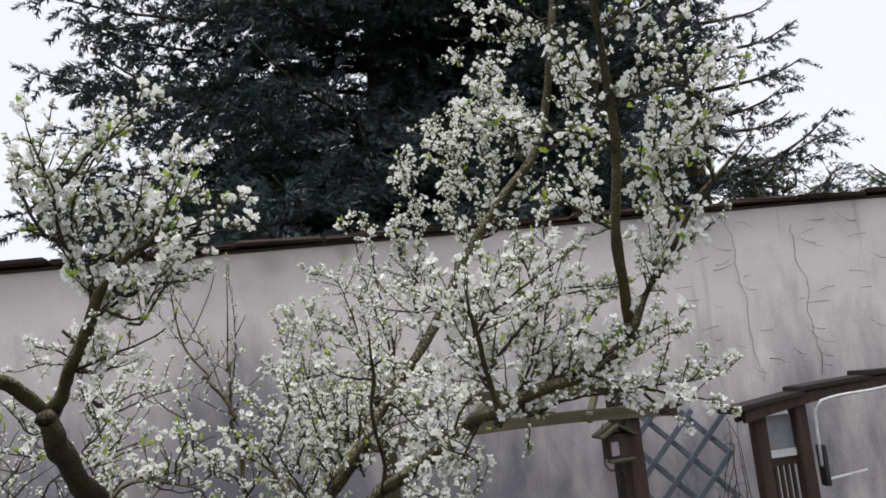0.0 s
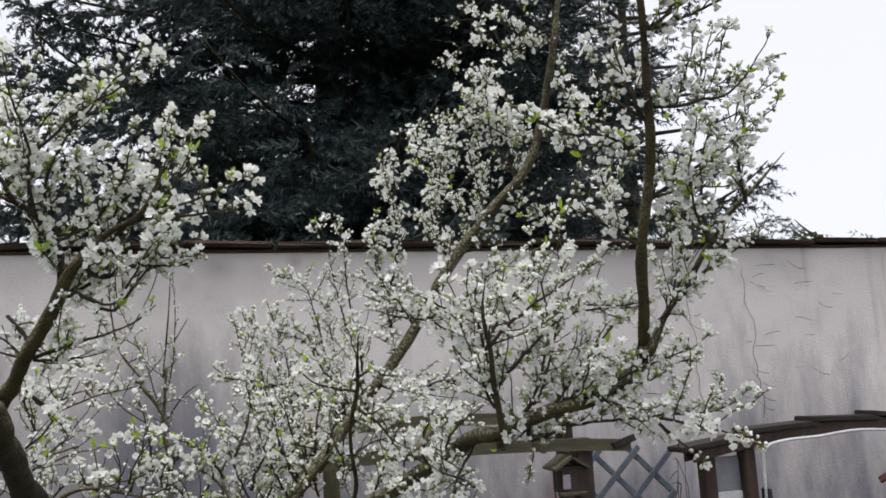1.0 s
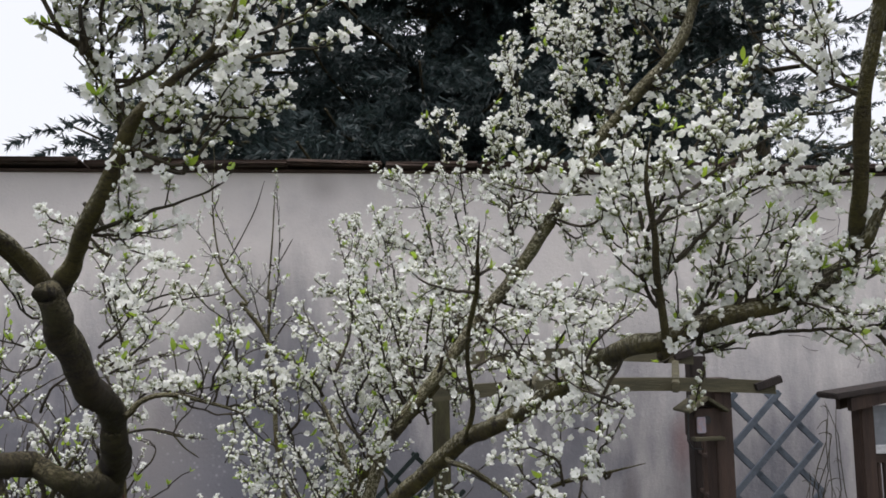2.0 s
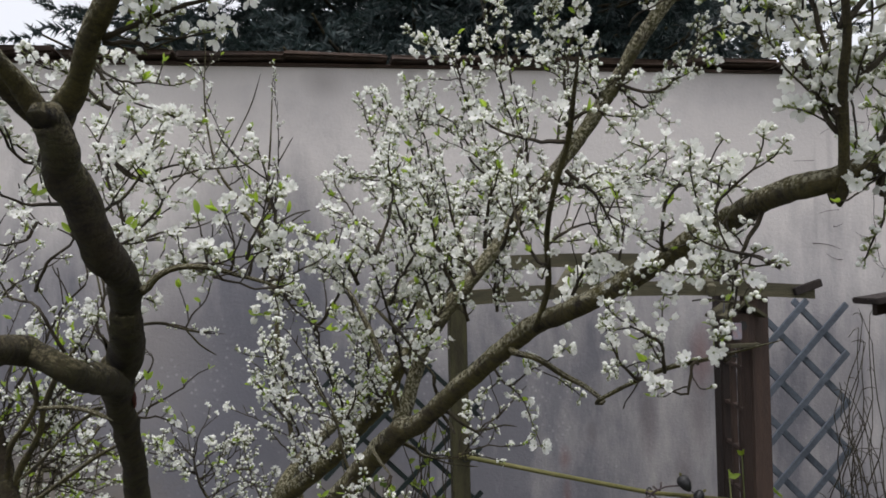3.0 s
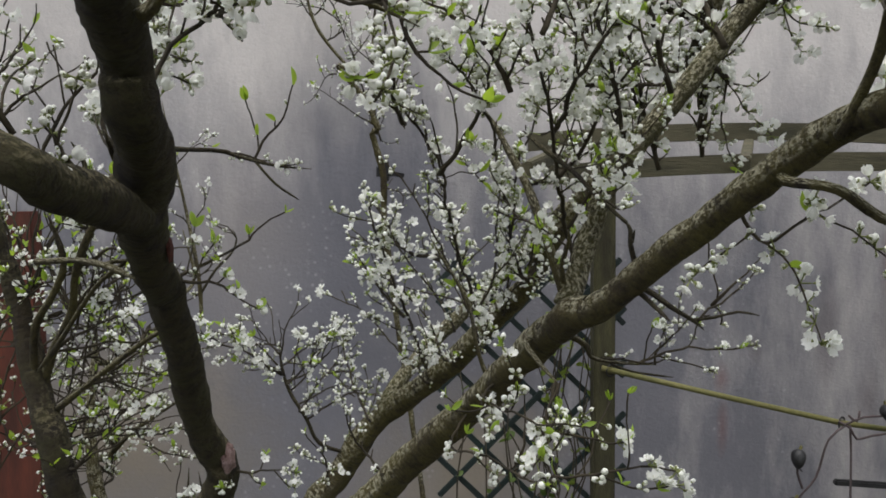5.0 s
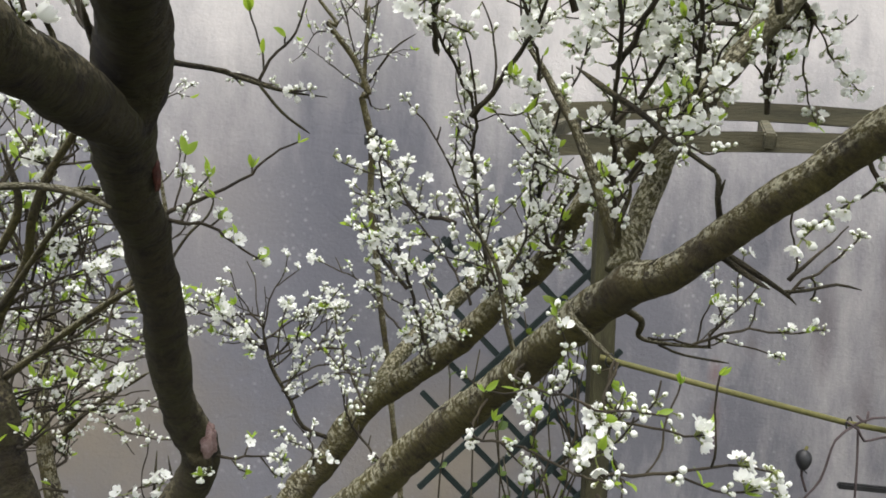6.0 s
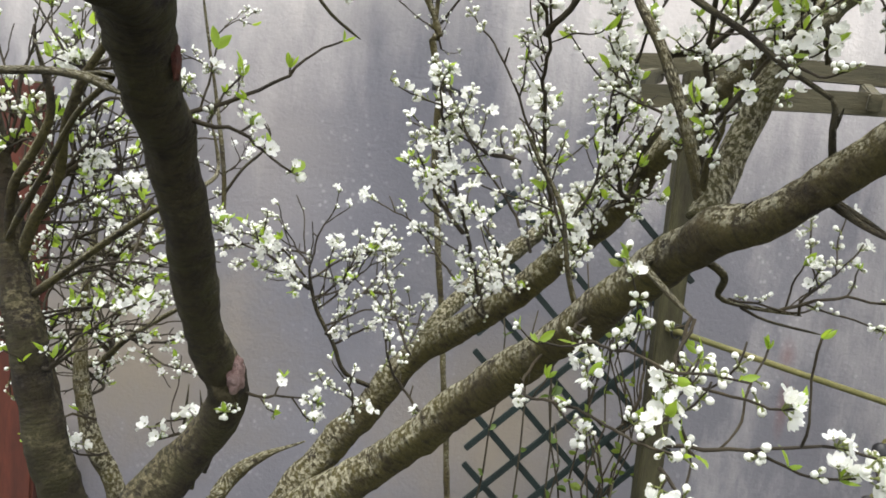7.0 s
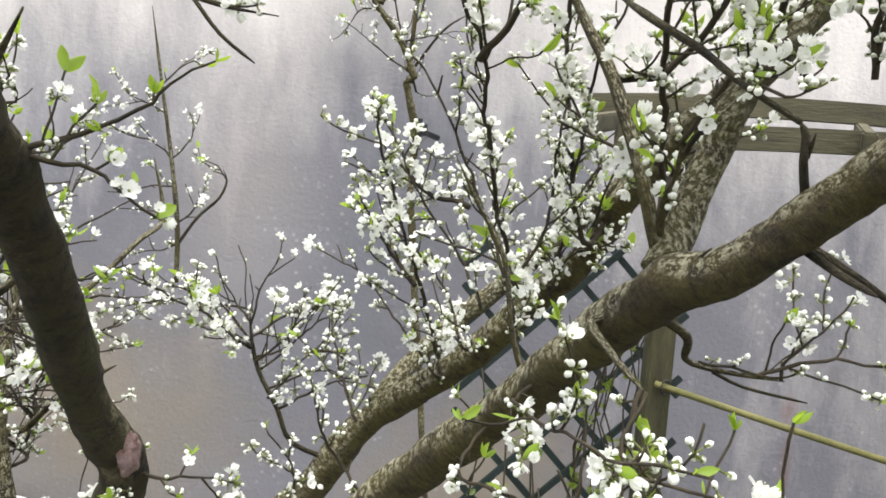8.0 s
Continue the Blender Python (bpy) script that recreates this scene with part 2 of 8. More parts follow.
def part(name, bm, material, parent=None, label="", smooth=False):
    me = bpy.data.meshes.new(name)
    bm.normal_update()
    bm.to_mesh(me)
    bm.free()
    return link_mesh(name, me, material, parent, label, smooth)


def box(bm, centre, size, rot=None, bevel=0.0):
    m = Matrix.Translation(centre) @ (rot.to_matrix().to_4x4() if rot else Matrix()) @ Matrix.Diagonal((*size, 1))
    out = bmesh.ops.create_cube(bm, size=1.0, matrix=m)
    if bevel:
        edges = list({e for v in out["verts"] for e in v.link_edges})
        bmesh.ops.bevel(bm, geom=edges, offset=bevel, segments=2, affect="EDGES")


def bar(bm, a, b, w, d, bevel=0.0, side=(0, 1, 0)):
    """A straight bar from a to b, w wide across and d deep along side."""
    a, b, s = Vector(a), Vector(b), Vector(side)
    z = (b - a).normalized()
    x = z.cross(s).normalized()
    y = z.cross(x)
    m = Matrix((x, y, z)).transposed().to_4x4()
    m.translation = (a + b) / 2
    out = bmesh.ops.create_cube(bm, size=1.0, matrix=m @ Matrix.Diagonal((w, d, (b - a).length, 1)))
    if bevel:
        bmesh.ops.bevel(bm, geom=list({e for v in out["verts"] for e in v.link_edges}), offset=bevel, segments=2, affect="EDGES")


def thing(name, at, label, category, group="", kind=""):
    ob = new(name)
    ob.location = at
    ob.empty_display_size = 0.1
    bpy.context.view_layer.update()
    return tagged(ob, label, category, group, kind)


def under(ob, parent):
    ob.parent = parent
    ob.matrix_parent_inverse = Matrix.Translation(-Vector(parent.location))
    return ob


def smooth_path(ctrl, step):
    """Catmull-Rom through rows of numbers, sampled about every step metres."""
    c = np.array(ctrl, float)
    c = np.vstack([2 * c[0] - c[1], c, 2 * c[-1] - c[-2]])
    out = []
    for i in range(1, len(c) - 2):
        n = max(2, int(np.linalg.norm(c[i + 1, :3] - c[i, :3]) / step) + 1)
        for u in np.linspace(0, 1, n, endpoint=False):
            a, b, d, e = c[i - 1], c[i], c[i + 1], c[i + 2]
            out.append(0.5 * (2 * b + (d - a) * u + (2 * a - 5 * b + 4 * d - e) * u * u + (3 * b - a - 3 * d + e) * u ** 3))
    out.append(c[-2])
    return np.array(out)


class Soup:
    """Triangles and quads of many small pieces, gathered into one mesh."""

    def __init__(self):
        self.v, self.loops, self.sizes, self.m, self.uv, self.n = [], [], [], [], [], 0

    def add(self, verts, faces, mats):
        self.put(np.asarray(verts, float), np.array([i for f in faces for i in f]), np.array([len(f) for f in faces]), np.array(mats))

    def put(self, verts, loops, sizes, mats):
        self.v.append(verts)
        self.loops.append(loops + self.n)
        self.sizes.append(sizes)
        self.m.append(mats)
        self.n += len(verts)

    def stamp(self, shape, rot, at):
        """A copy of another soup, turned and moved."""
        if len(shape.v) > 1:
            shape.v, shape.loops, shape.sizes, shape.m = [np.vstack(shape.v)], [np.concatenate(shape.loops)], [np.concatenate(shape.sizes)], [np.concatenate(shape.m)]
        self.put(shape.v[0] @ rot.T + at, shape.loops[0], shape.sizes[0], shape.m[0])

    def tube(self, pts, radii, sides, knobs=0.0, seed=0.0):
        pts, radii = np.asarray(pts, float), np.asarray(radii, float)
        n = len(pts)
        tan = np.gradient(pts, axis=0)
        tan /= np.linalg.norm(tan, axis=1)[:, None] + 1e-9
        x = np.cross(tan, (0.31, 0.22, 0.92))
        x /= np.linalg.norm(x, axis=1)[:, None] + 1e-6
        y = np.cross(tan, x)
        a = 2 * math.pi * np.arange(sides) / sides
        d = np.cos(a)[None, :, None] * x[:, None] + np.sin(a)[None, :, None] * y[:, None]
        r = np.repeat(radii[:, None], sides, axis=1)
        if knobs:
            off = Vector((seed, 0, 0))
            q = pts[:, None] + d * r[..., None]
            r = r * np.array([[1 + knobs * (noise.noise(Vector(c * 22) + off) + 0.5 * noise.noise(Vector(c * 60)) + 0.3 * noise.noise(Vector(c * 140))) for c in ring] for ring in q])
        self.uv.extend(np.r_[0, np.cumsum(np.linalg.norm(np.diff(pts, axis=0), axis=1))].tolist())
        i, k = np.meshgrid(np.arange(n - 1), np.arange(sides), indexing="ij")
        p, w = i * sides + k, i * sides + (k + 1) % sides
        quads = np.stack((p, w, w + sides, p + sides), axis=-1).reshape(-1)
        caps = np.r_[np.arange(sides)[::-1], n * sides - sides + np.arange(sides)]
        count = (n - 1) * sides
        self.put((pts[:, None] + d * r[..., None]).reshape(-1, 3), np.r_[quads, caps], np.r_[np.full(count, 4), sides, sides], np.zeros(count + 2, int))

    def mesh(self, name):
        me = bpy.data.meshes.new(name)
        v, loops, sizes, m = np.vstack(self.v), np.concatenate(self.loops), np.concatenate(self.sizes), np.concatenate(self.m)
        me.vertices.add(len(v))
        me.vertices.foreach_set("co", v.astype(np.float32).ravel())
        me.loops.add(len(loops))
        me.loops.foreach_set("vertex_index", loops.astype(np.int32))
        me.polygons.add(len(sizes))
        me.polygons.foreach_set("loop_start", np.r_[0, np.cumsum(sizes)[:-1]].astype(np.int32))
        me.polygons.foreach_set("material_index", m.astype(np.int32))
        me.update(calc_edges=True)
        return me


def limb_mesh(name, path, radii, sides, knobs, seed):
    s = Soup()
    s.tube(path, radii, sides, knobs, seed)
    me = s.mesh(name)
    uv = me.uv_layers.new(name="UVMap")
    vi = np.empty(len(me.loops), np.int32)
    me.loops.foreach_get("vertex_index", vi)
    k = vi % sides
    u = np.minimum(k, sides - k) / sides * 2
    w = np.array(s.uv)[np.minimum(vi // sides, len(s.uv) - 1)]
    uv.data.foreach_set("uv", np.column_stack((u, w)).astype(np.float32).ravel())
    return me


# ---- setting: ground, wall, coping ----
bm = bmesh.new()
bmesh.ops.create_grid(bm, x_segments=40, y_segments=40, size=1500)
for v in bm.verts:
    v.co.z = 0.0 if v.co.length < 200 else 0.6 * noise.noise(v.co * 0.01)
tagged(part("ground", bm, SOIL), "dark garden soil with moss and weeds", "ground", kind="structure")

WALL_TOP = 2.705
bm = bmesh.new()
nx, nz = 120, 30
grid = [[bm.verts.new((-7.5 + 16 * i / nx, 3.6 + 0.006 * noise.noise(Vector((i * 0.21, j * 0.33, 3))), WALL_TOP * j / nz)) for j in range(nz + 1)] for i in range(nx + 1)]
for i in range(nx):
    for j in range(nz):
        bm.faces.new((grid[i][j], grid[i + 1][j], grid[i + 1][j + 1], grid[i][j + 1]))
back = [[bm.verts.new((x, 3.86, z)) for z in (0, WALL_TOP)] for x in (-7.5, 8.5)]
bm.faces.new((back[1][0], back[0][0], back[0][1], back[1][1]))
bm.faces.new([g[-1] for g in grid] + [back[1][1], back[0][1]])
bm.faces.new([grid[0][j] for j in range(nz + 1)] + [back[0][1], back[0][0]])
bm.faces.new([grid[-1][j] for j in range(nz, -1, -1)] + [back[1][0], back[1][1]])
wall = tagged(part("wall_north", bm, PLASTER, smooth=False), "old lilac-grey plastered garden wall with damp stains", "wall", kind="structure")


def tile_mesh(seed):
    rnd = random.Random(seed)
    bm = bmesh.new()
    box(bm, (0, 0, 0), (0.338, 0.37, 0.018), bevel=0.005)
    for v in bm.verts:
        v.co += Vector((rnd.uniform(-1, 1) * 0.006, rnd.uniform(-1, 1) * 0.010, rnd.uniform(-1, 1) * 0.003))
    me = bpy.data.meshes.new("coping_tile")
    bm.to_mesh(me)
    bm.free()
    me.materials.append(TILE)
    return me


bm = bmesh.new()
box(bm, (0.5, 3.73, WALL_TOP + 0.006), (16, 0.29, 0.010), bevel=0.004)
bed = under(part("coping_bed", bm, TILE, label="dark mortar bed under the coping"), wall)
tiles = [tile_mesh(s) for s in range(5)]
rnd = random.Random(4)
for i in range(46):
    ob = new("coping_tile", tiles[i % 5])
    ob.matrix_world = pose(-7.3 + i * 0.345 + rnd.uniform(-0.004, 0.004), 3.735 + rnd.uniform(-0.010, 0.010), WALL_TOP + 0.022 + rnd.uniform(-0.003, 0.005), rnd.uniform(-1.5, 1.5) - 2, rnd.uniform(-1.2, 1.2), rnd.uniform(-1.5, 1.5))
    ob.parent = wall

# ---- blossom, bud and leaf shapes ----
def petal_shape(length, width, cup, rows, cols):
    verts, faces = [], []
    for j in range(rows + 1):
        u = j / rows
        w = width * math.sqrt(max(0.03, 1 - ((u - 0.58) / 0.6) ** 2)) * (1 if j < rows else 0.72)
        for k in range(cols + 1):
            s = 2 * k / cols - 1
            notch = -0.06 * length * (1 - abs(s)) if j == rows else 0
            verts.append((s * w / 2, 0.0015 + length * u + notch, cup * length * (u ** 2) * 0.6 + 0.16 * width * s * s * (0.4 + u)))
    for j in range(rows):
        for k in range(cols):
            a = j * (cols + 1) + k
            faces.append((a, a + 1, a + cols + 2, a + cols + 1))
    return np.array(verts), faces


def flower_shape(size, cup, rows, cols, stamens, seed):
    """A five-petalled blossom that looks along z; slots: petal, calyx, stamen."""
    rnd = random.Random(seed)
    s = Soup()
    for i in range(5):
        pv, pf = petal_shape(size * 0.46 * rnd.uniform(0.92, 1.06), size * 0.42 * rnd.uniform(0.9, 1.08), cup + rnd.uniform(-0.12, 0.12), rows, cols)
        tilt, a = radians(rnd.uniform(6, 20)) + cup * 0.5, radians(72 * i + rnd.uniform(-7, 7))
        rot = np.array(Matrix.Rotation(a, 3, "Z") @ Matrix.Rotation(tilt, 3, "X"))
        s.add(pv @ rot.T, pf, [0] * len(pf))
    s.add(np.array([(0, 0, -0.22 * size)] + [(0.09 * size * math.cos(k * 1.2566), 0.09 * size * math.sin(k * 1.2566), 0.02 * size) for k in range(5)] + [(0, 0, 0.07 * size)]), [(0, (k + 1) % 5 + 1, k + 1) for k in range(5)] + [(6, k + 1, (k + 1) % 5 + 1) for k in range(5)], [1] * 10)
    for i in range(stamens):
        a, t, h = rnd.uniform(0, 6.28), rnd.uniform(0.1, 0.55), size * rnd.uniform(0.2, 0.3)
        d = Vector((math.sin(t) * math.cos(a), math.sin(t) * math.sin(a), math.cos(t))) * h
        n = Vector((-math.sin(a), math.cos(a), 0)) * size * 0.008
        tip = d * 1.1
        s.add(np.array([tuple(-n), tuple(n), tuple(d), tuple(tip + n * 3), tuple(tip - n * 3), tuple(tip * 1.05)]), [(0, 1, 2), (2, 3, 5), (2, 5, 4)], [2] * 3)
    return s


def bud_shape(size, long, seed):
    """A round bud in a green cup; slots: calyx for the cup, bud for the rest."""
    s = Soup()
    verts, faces = [(0, 0, -0.75 * size)], []
    for z, r in ((-0.36, 0.30), (0.06, 0.50), (0.46, 0.40)):
        for k in range(6):
            a = k * math.tau / 6 + z
            wob = 1 + 0.08 * math.sin(k * 2.1 + seed)
            verts.append((r * wob * size * math.cos(a), r * wob * size * math.sin(a), z * size * long))
    verts.append((0.04 * size, 0, 0.70 * size * long))
    mats = []
    for k in range(6):
        faces.append((0, 1 + (k + 1) % 6, 1 + k))
        mats.append(1)
        for j in range(2):
            a, b = 1 + j * 6 + k, 1 + j * 6 + (k + 1) % 6
            faces.append((a, b, b + 6, a + 6))
            mats.append(1 if j == 0 and k % 2 == 0 else 3)
        faces.append((13 + k, 13 + (k + 1) % 6, 19))
        mats.append(3)
    s.add(np.array(verts), faces, mats)
    return s


def leaf_shape(length, width, fold, curl):
    verts, faces = [], []
    for j in range(5):
        u = j / 4
        w = width * math.sin(math.pi * min(0.97, 0.1 + u * 0.88)) ** 0.9 * (1 if j < 4 else 0.25)
        for s_ in (-1, 0, 1):
            verts.append((s_ * w / 2, length * u, curl * length * u * u + abs(s_) * fold * w))
    for j in range(4):
        for k in range(2):
            a = j * 3 + k
            faces.append((a, a + 1, a + 4, a + 3))
    s = Soup()
    s.add(np.array(verts), faces, [0] * len(faces))
    return s


FLOWERS_FAR = [flower_shape(0.0178, c, 2, 1, 0, i) for i, c in enumerate((0.12, 0.3, 0.55, 0.9))]
FLOWERS_MID = [flower_shape(0.0186, c, 3, 2, 5, 10 + i) for i, c in enumerate((0.1, 0.27, 0.5, 0.88))]
FLOWERS_NEAR = [flower_shape(0.0192, c, 5, 4, 16, 20 + i) for i, c in enumerate((0.08, 0.25, 0.5, 0.85))]
BUDS = [bud_shape(0.0058, 1.0, 0), bud_shape(0.0048, 1.15, 1), bud_shape(0.0070, 1.05, 2)]
LEAVES = [leaf_shape(0.017, 0.0075, 0.3, 0.25), leaf_shape(0.013, 0.005, 0.5, 0.1), leaf_shape(0.020, 0.009, 0.25, -0.2)]


def frame_to(d, spin):
    d = d / (np.linalg.norm(d) + 1e-9)
    x = np.cross(d, (0.2, 0.9, 0.3))
    x /= np.linalg.norm(x) + 1e-9
    y = np.cross(d, x)
    cs, sn = math.cos(spin), math.sin(spin)
    return np.column_stack((cs * x + sn * y, -sn * x + cs * y, d))


class Tree:
    """A plum tree: limbs of its own, and twigs, buds, blossoms and leaves on sprays."""

    def __init__(self, name, base, label, category, bark, near=0, seed=1):
        self.root = thing(name, base, label, category)
        self.bark, self.near, self.seed, self.count = bark, near, seed, 0
        self.twigs = Soup()
        self.blooms, self.leaves, self.limbs = [], [], []

    def limb(self, ctrl, bark=None):
        self.count += 1
        big = ctrl[0][3] > 0.008
        p = smooth_path(ctrl, 0.007 if big else 0.012)
        r = np.maximum(p[:, 3], 0.0012)
        if ctrl[-1][3] < 0.0056:
            r = r * np.minimum(1, 0.35 + 4 * (1 - np.linspace(0, 1, len(p))))
        rnd = random.Random(self.seed * 77 + self.count)
        u = np.linspace(0, 1, len(p))
        for axis in range(3):
            ph = rnd.uniform(0, 6)
            p[:, axis] += r * 0.10 * np.sin(u * len(p) * 0.16 + ph) * (u * (1 - u) * 4)
        me = limb_mesh("limb", p[:, :3], r, 20 if big else 8, 0.22 if big else 0.14, self.seed * 5.1 + self.count)
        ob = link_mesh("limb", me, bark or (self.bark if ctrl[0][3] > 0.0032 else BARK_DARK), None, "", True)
        under(ob, self.root)
        self.limbs.append(ob)
        return ob

    def spray(self, ctrl, r, op=1.0, leaf=1.0, small=0.9, fl=0.24):
        """A twig along ctrl with side shoots; op sets how thickly it flowers."""
        self.count += 1
        rnd = random.Random(self.seed * 1000 + int(1000 * sum(abs(k) for row in ctrl for k in row[:3])) + int(9e4 * r))
        p = smooth_path(ctrl, 0.011)
        n = len(p)
        wob = np.cumsum(np.array([[rnd.gauss(0, 1) for _ in range(3)] for _ in range(n)]), axis=0) * 0.0011
        p = p + wob - np.outer(np.linspace(0, 1, n), wob[-1])
        rad = np.linspace(r, max(0.0010, r * 0.35), n)
        self.twigs.tube(p, rad, 5)
        tan = np.gradient(p, axis=0)
        tan /= np.linalg.norm(tan, axis=1)[:, None] + 1e-9
        s = rnd.uniform(0.01, 0.03)
        length = np.linalg.norm(np.diff(p, axis=0), axis=1).sum()
        step = length / (n - 1)
        side = 1
        i = 1
        while i < n - 1:
            u = i / n
            side = -side
            q = np.array([rnd.gauss(0, 1) for _ in range(3)])
            d = np.cross(tan[i], q)
            d /= np.linalg.norm(d) + 1e-9
            d = d * rnd.uniform(0.6, 1.0) + tan[i] * rnd.uniform(0.3, 0.9) + np.array((0, 0, rnd.uniform(0.0, 0.6)))
            d /= np.linalg.norm(d)
            ln = rnd.choice((0.012, 0.018, 0.03, 0.045, 0.07, 0.11)) * (1.1 - 0.4 * u) * small
            self.shoot(p[i], d, ln, rad[i] * 0.5, rnd, op * rnd.choice((0.22, 0.9, 1.15, 1.3)), leaf, small, fl)
            i += max(1, int(rnd.uniform(0.012, 0.030) / step / max(0.45, min(1.9, op)) ** 0.5))
        self.shoot(p[-1], tan[-1], 0.03, rad[-1], rnd, op, leaf, small, fl)

    def shoot(self, at, d, ln, r, rnd, op, leaf, small, fl):
        m = max(2, int(ln / 0.009) + 1)
        pts = [at]
        for _ in range(m):
            d = d + np.array([rnd.gauss(0, 0.13), rnd.gauss(0, 0.13), rnd.gauss(0.05, 0.13)])
            d /= np.linalg.norm(d)
            pts.append(pts[-1] + d * ln / m)
        pts = np.array(pts)
        self.twigs.tube(pts, np.linspace(max(0.0010, min(r, 0.0020)), 0.0008, len(pts)), 4, 0.0)
        acc = rnd.uniform(0, 0.012)
        for k in range(1, len(pts)):
            acc += ln / m
            if acc > 0.0115 or k == len(pts) - 1:
                acc = 0
                if rnd.random() < 0.93 * min(1, op + 0.15):
                    self.cluster(pts[k], pts[k] - pts[k - 1], rnd, op, small, fl)
                if rnd.random() < 0.075 * leaf * (2.2 if k == len(pts) - 1 else 0.7):
                    self.leafing(pts[k], pts[k] - pts[k - 1], rnd)

    def cluster(self, at, d, rnd, op, small, fl):
        """A tight umbel: either mostly open blossoms or mostly round buds."""
        d = d / (np.linalg.norm(d) + 1e-9)
        share = 0.85 if rnd.random() < fl else 0.07
        for _ in range(rnd.choice((3, 3, 4, 5, 6)) if op > 0.35 else rnd.choice((1, 1, 2))):
            o = np.array([rnd.gauss(0, 1) for _ in range(3)])
            o = o / np.linalg.norm(o) + 0.35 * d + np.array((0, 0, 0.3))
            o /= np.linalg.norm(o)
            open_ = rnd.random() < share
            stalk = rnd.uniform(0.006, 0.012) * small * (1.15 if open_ else 0.9)
            pos = at + o * stalk
            self.blooms.append((pos, o, at, open_, rnd.random(), rnd.uniform(0, 6.28), small * rnd.uniform(0.8, 1.12)))

    def leafing(self, at, d, rnd):
        for _ in range(rnd.choice((1, 2, 3))):
            o = np.array([rnd.gauss(0, 0.7), rnd.gauss(0, 0.7), rnd.uniform(0.1, 1.0)]) + d / (np.linalg.norm(d) + 1e-9) * 0.8
            self.leaves.append((at, o / np.linalg.norm(o), rnd.randrange(3), rnd.uniform(0, 6.28), rnd.uniform(0.5, 0.95)))

    def finish(self, heart=(-0.95, 1.75, 1.95)):
        """Makes the meshes; the blossoms nearest to the heart of the crown become pieces of their own."""
        under(link_mesh("twigwork", self.twigs.mesh("twigwork"), TWIG, None, "", True), self.root)["kind"] = "stuff"
        order = sorted(self.blooms, key=lambda b: np.linalg.norm((b[0] - np.array(heart)) * (1, 1, 1.2)))
        stalks = Soup()
        rest = Soup()
        shared = {}
        singles = 0
        for pos, d, at, open_, pick, spin, size in order:
            rot = frame_to(d, spin)
            x = rot[:, 0] * 0.0007
            y = rot[:, 1] * 0.0007
            stalks.add(np.array([at + x, at - x * 0.5 + y, at - x * 0.5 - y, pos + x - d * 0.003, pos - x * 0.5 + y - d * 0.003, pos - x * 0.5 - y - d * 0.003]), [(0, 1, 4, 3), (1, 2, 5, 4), (2, 0, 3, 5)], [0] * 3)
            if singles < self.near and open_:
                k = int(pick * 4)
                if k not in shared:
                    me = FLOWERS_NEAR[k].mesh("blossom")
                    for mm in (PETAL, CALYX, STAMEN):
                        me.materials.append(mm)
                    me.polygons.foreach_set("use_smooth", [True] * len(me.polygons))
                    shared[k] = me
                ob = new("blossom", shared[k])
                m = Matrix([list(row) for row in rot * size]).to_4x4()
                m.translation = Vector(pos)
                ob.matrix_world = m
                under(ob, self.root)
                singles += 1
                continue
            shape = ((FLOWERS_MID if -1.25 < pos[0] < -0.2 and 1.7 < pos[1] < 2.35 and pos[2] < 2.05 else FLOWERS_FAR)[int(pick * 4)] if open_ else BUDS[int(pick * 3)])
            rest.stamp(shape, rot * size, pos)
        me = rest.mesh("blossoms")
        under(link_mesh("blossoms", me, [PETAL, CALYX, STAMEN, BUD], None, "white plum blossoms and round buds", True), self.root)["kind"] = "stuff"
        under(link_mesh("stalk_mass", stalks.mesh("stalk_mass"), CALYX, None, "", True), self.root)["kind"] = "stuff"
        if self.leaves:
            greens = Soup()
            for at, d, k, spin, size in self.leaves:
                rot = frame_to(d, spin)
                rot = np.column_stack((rot[:, 0], rot[:, 2], rot[:, 1]))
                greens.stamp(LEAVES[k], rot * size, at)
            under(link_mesh("young_leaves", greens.mesh("young_leaves"), LEAF, None, "fresh light green leaves", True), self.root)["kind"] = "stuff"


# ---- conifers behind the wall ----
def needle_tuft(length, blades, seed, flat):
    rnd = random.Random(seed)
    s = Soup()
    for i in range(blades):
        a = rnd.uniform(0, 6.28)
        y = rnd.uniform(0.0, 0.75) * length
        out = rnd.uniform(0.14, 0.30) * length
        d = Vector((math.cos(a), rnd.uniform(0.5, 1.2), math.sin(a) * flat)).normalized() * out
        w = Vector((-d.y, d.x, rnd.uniform(-0.3, 0.3) * length)).normalized() * length * 0.032
        b = Vector((0, y, 0))
        s.add(np.array([tuple(b - w), tuple(b + w), tuple(b + d * 1.1)]), [(0, 1, 2)], [0])
    return s


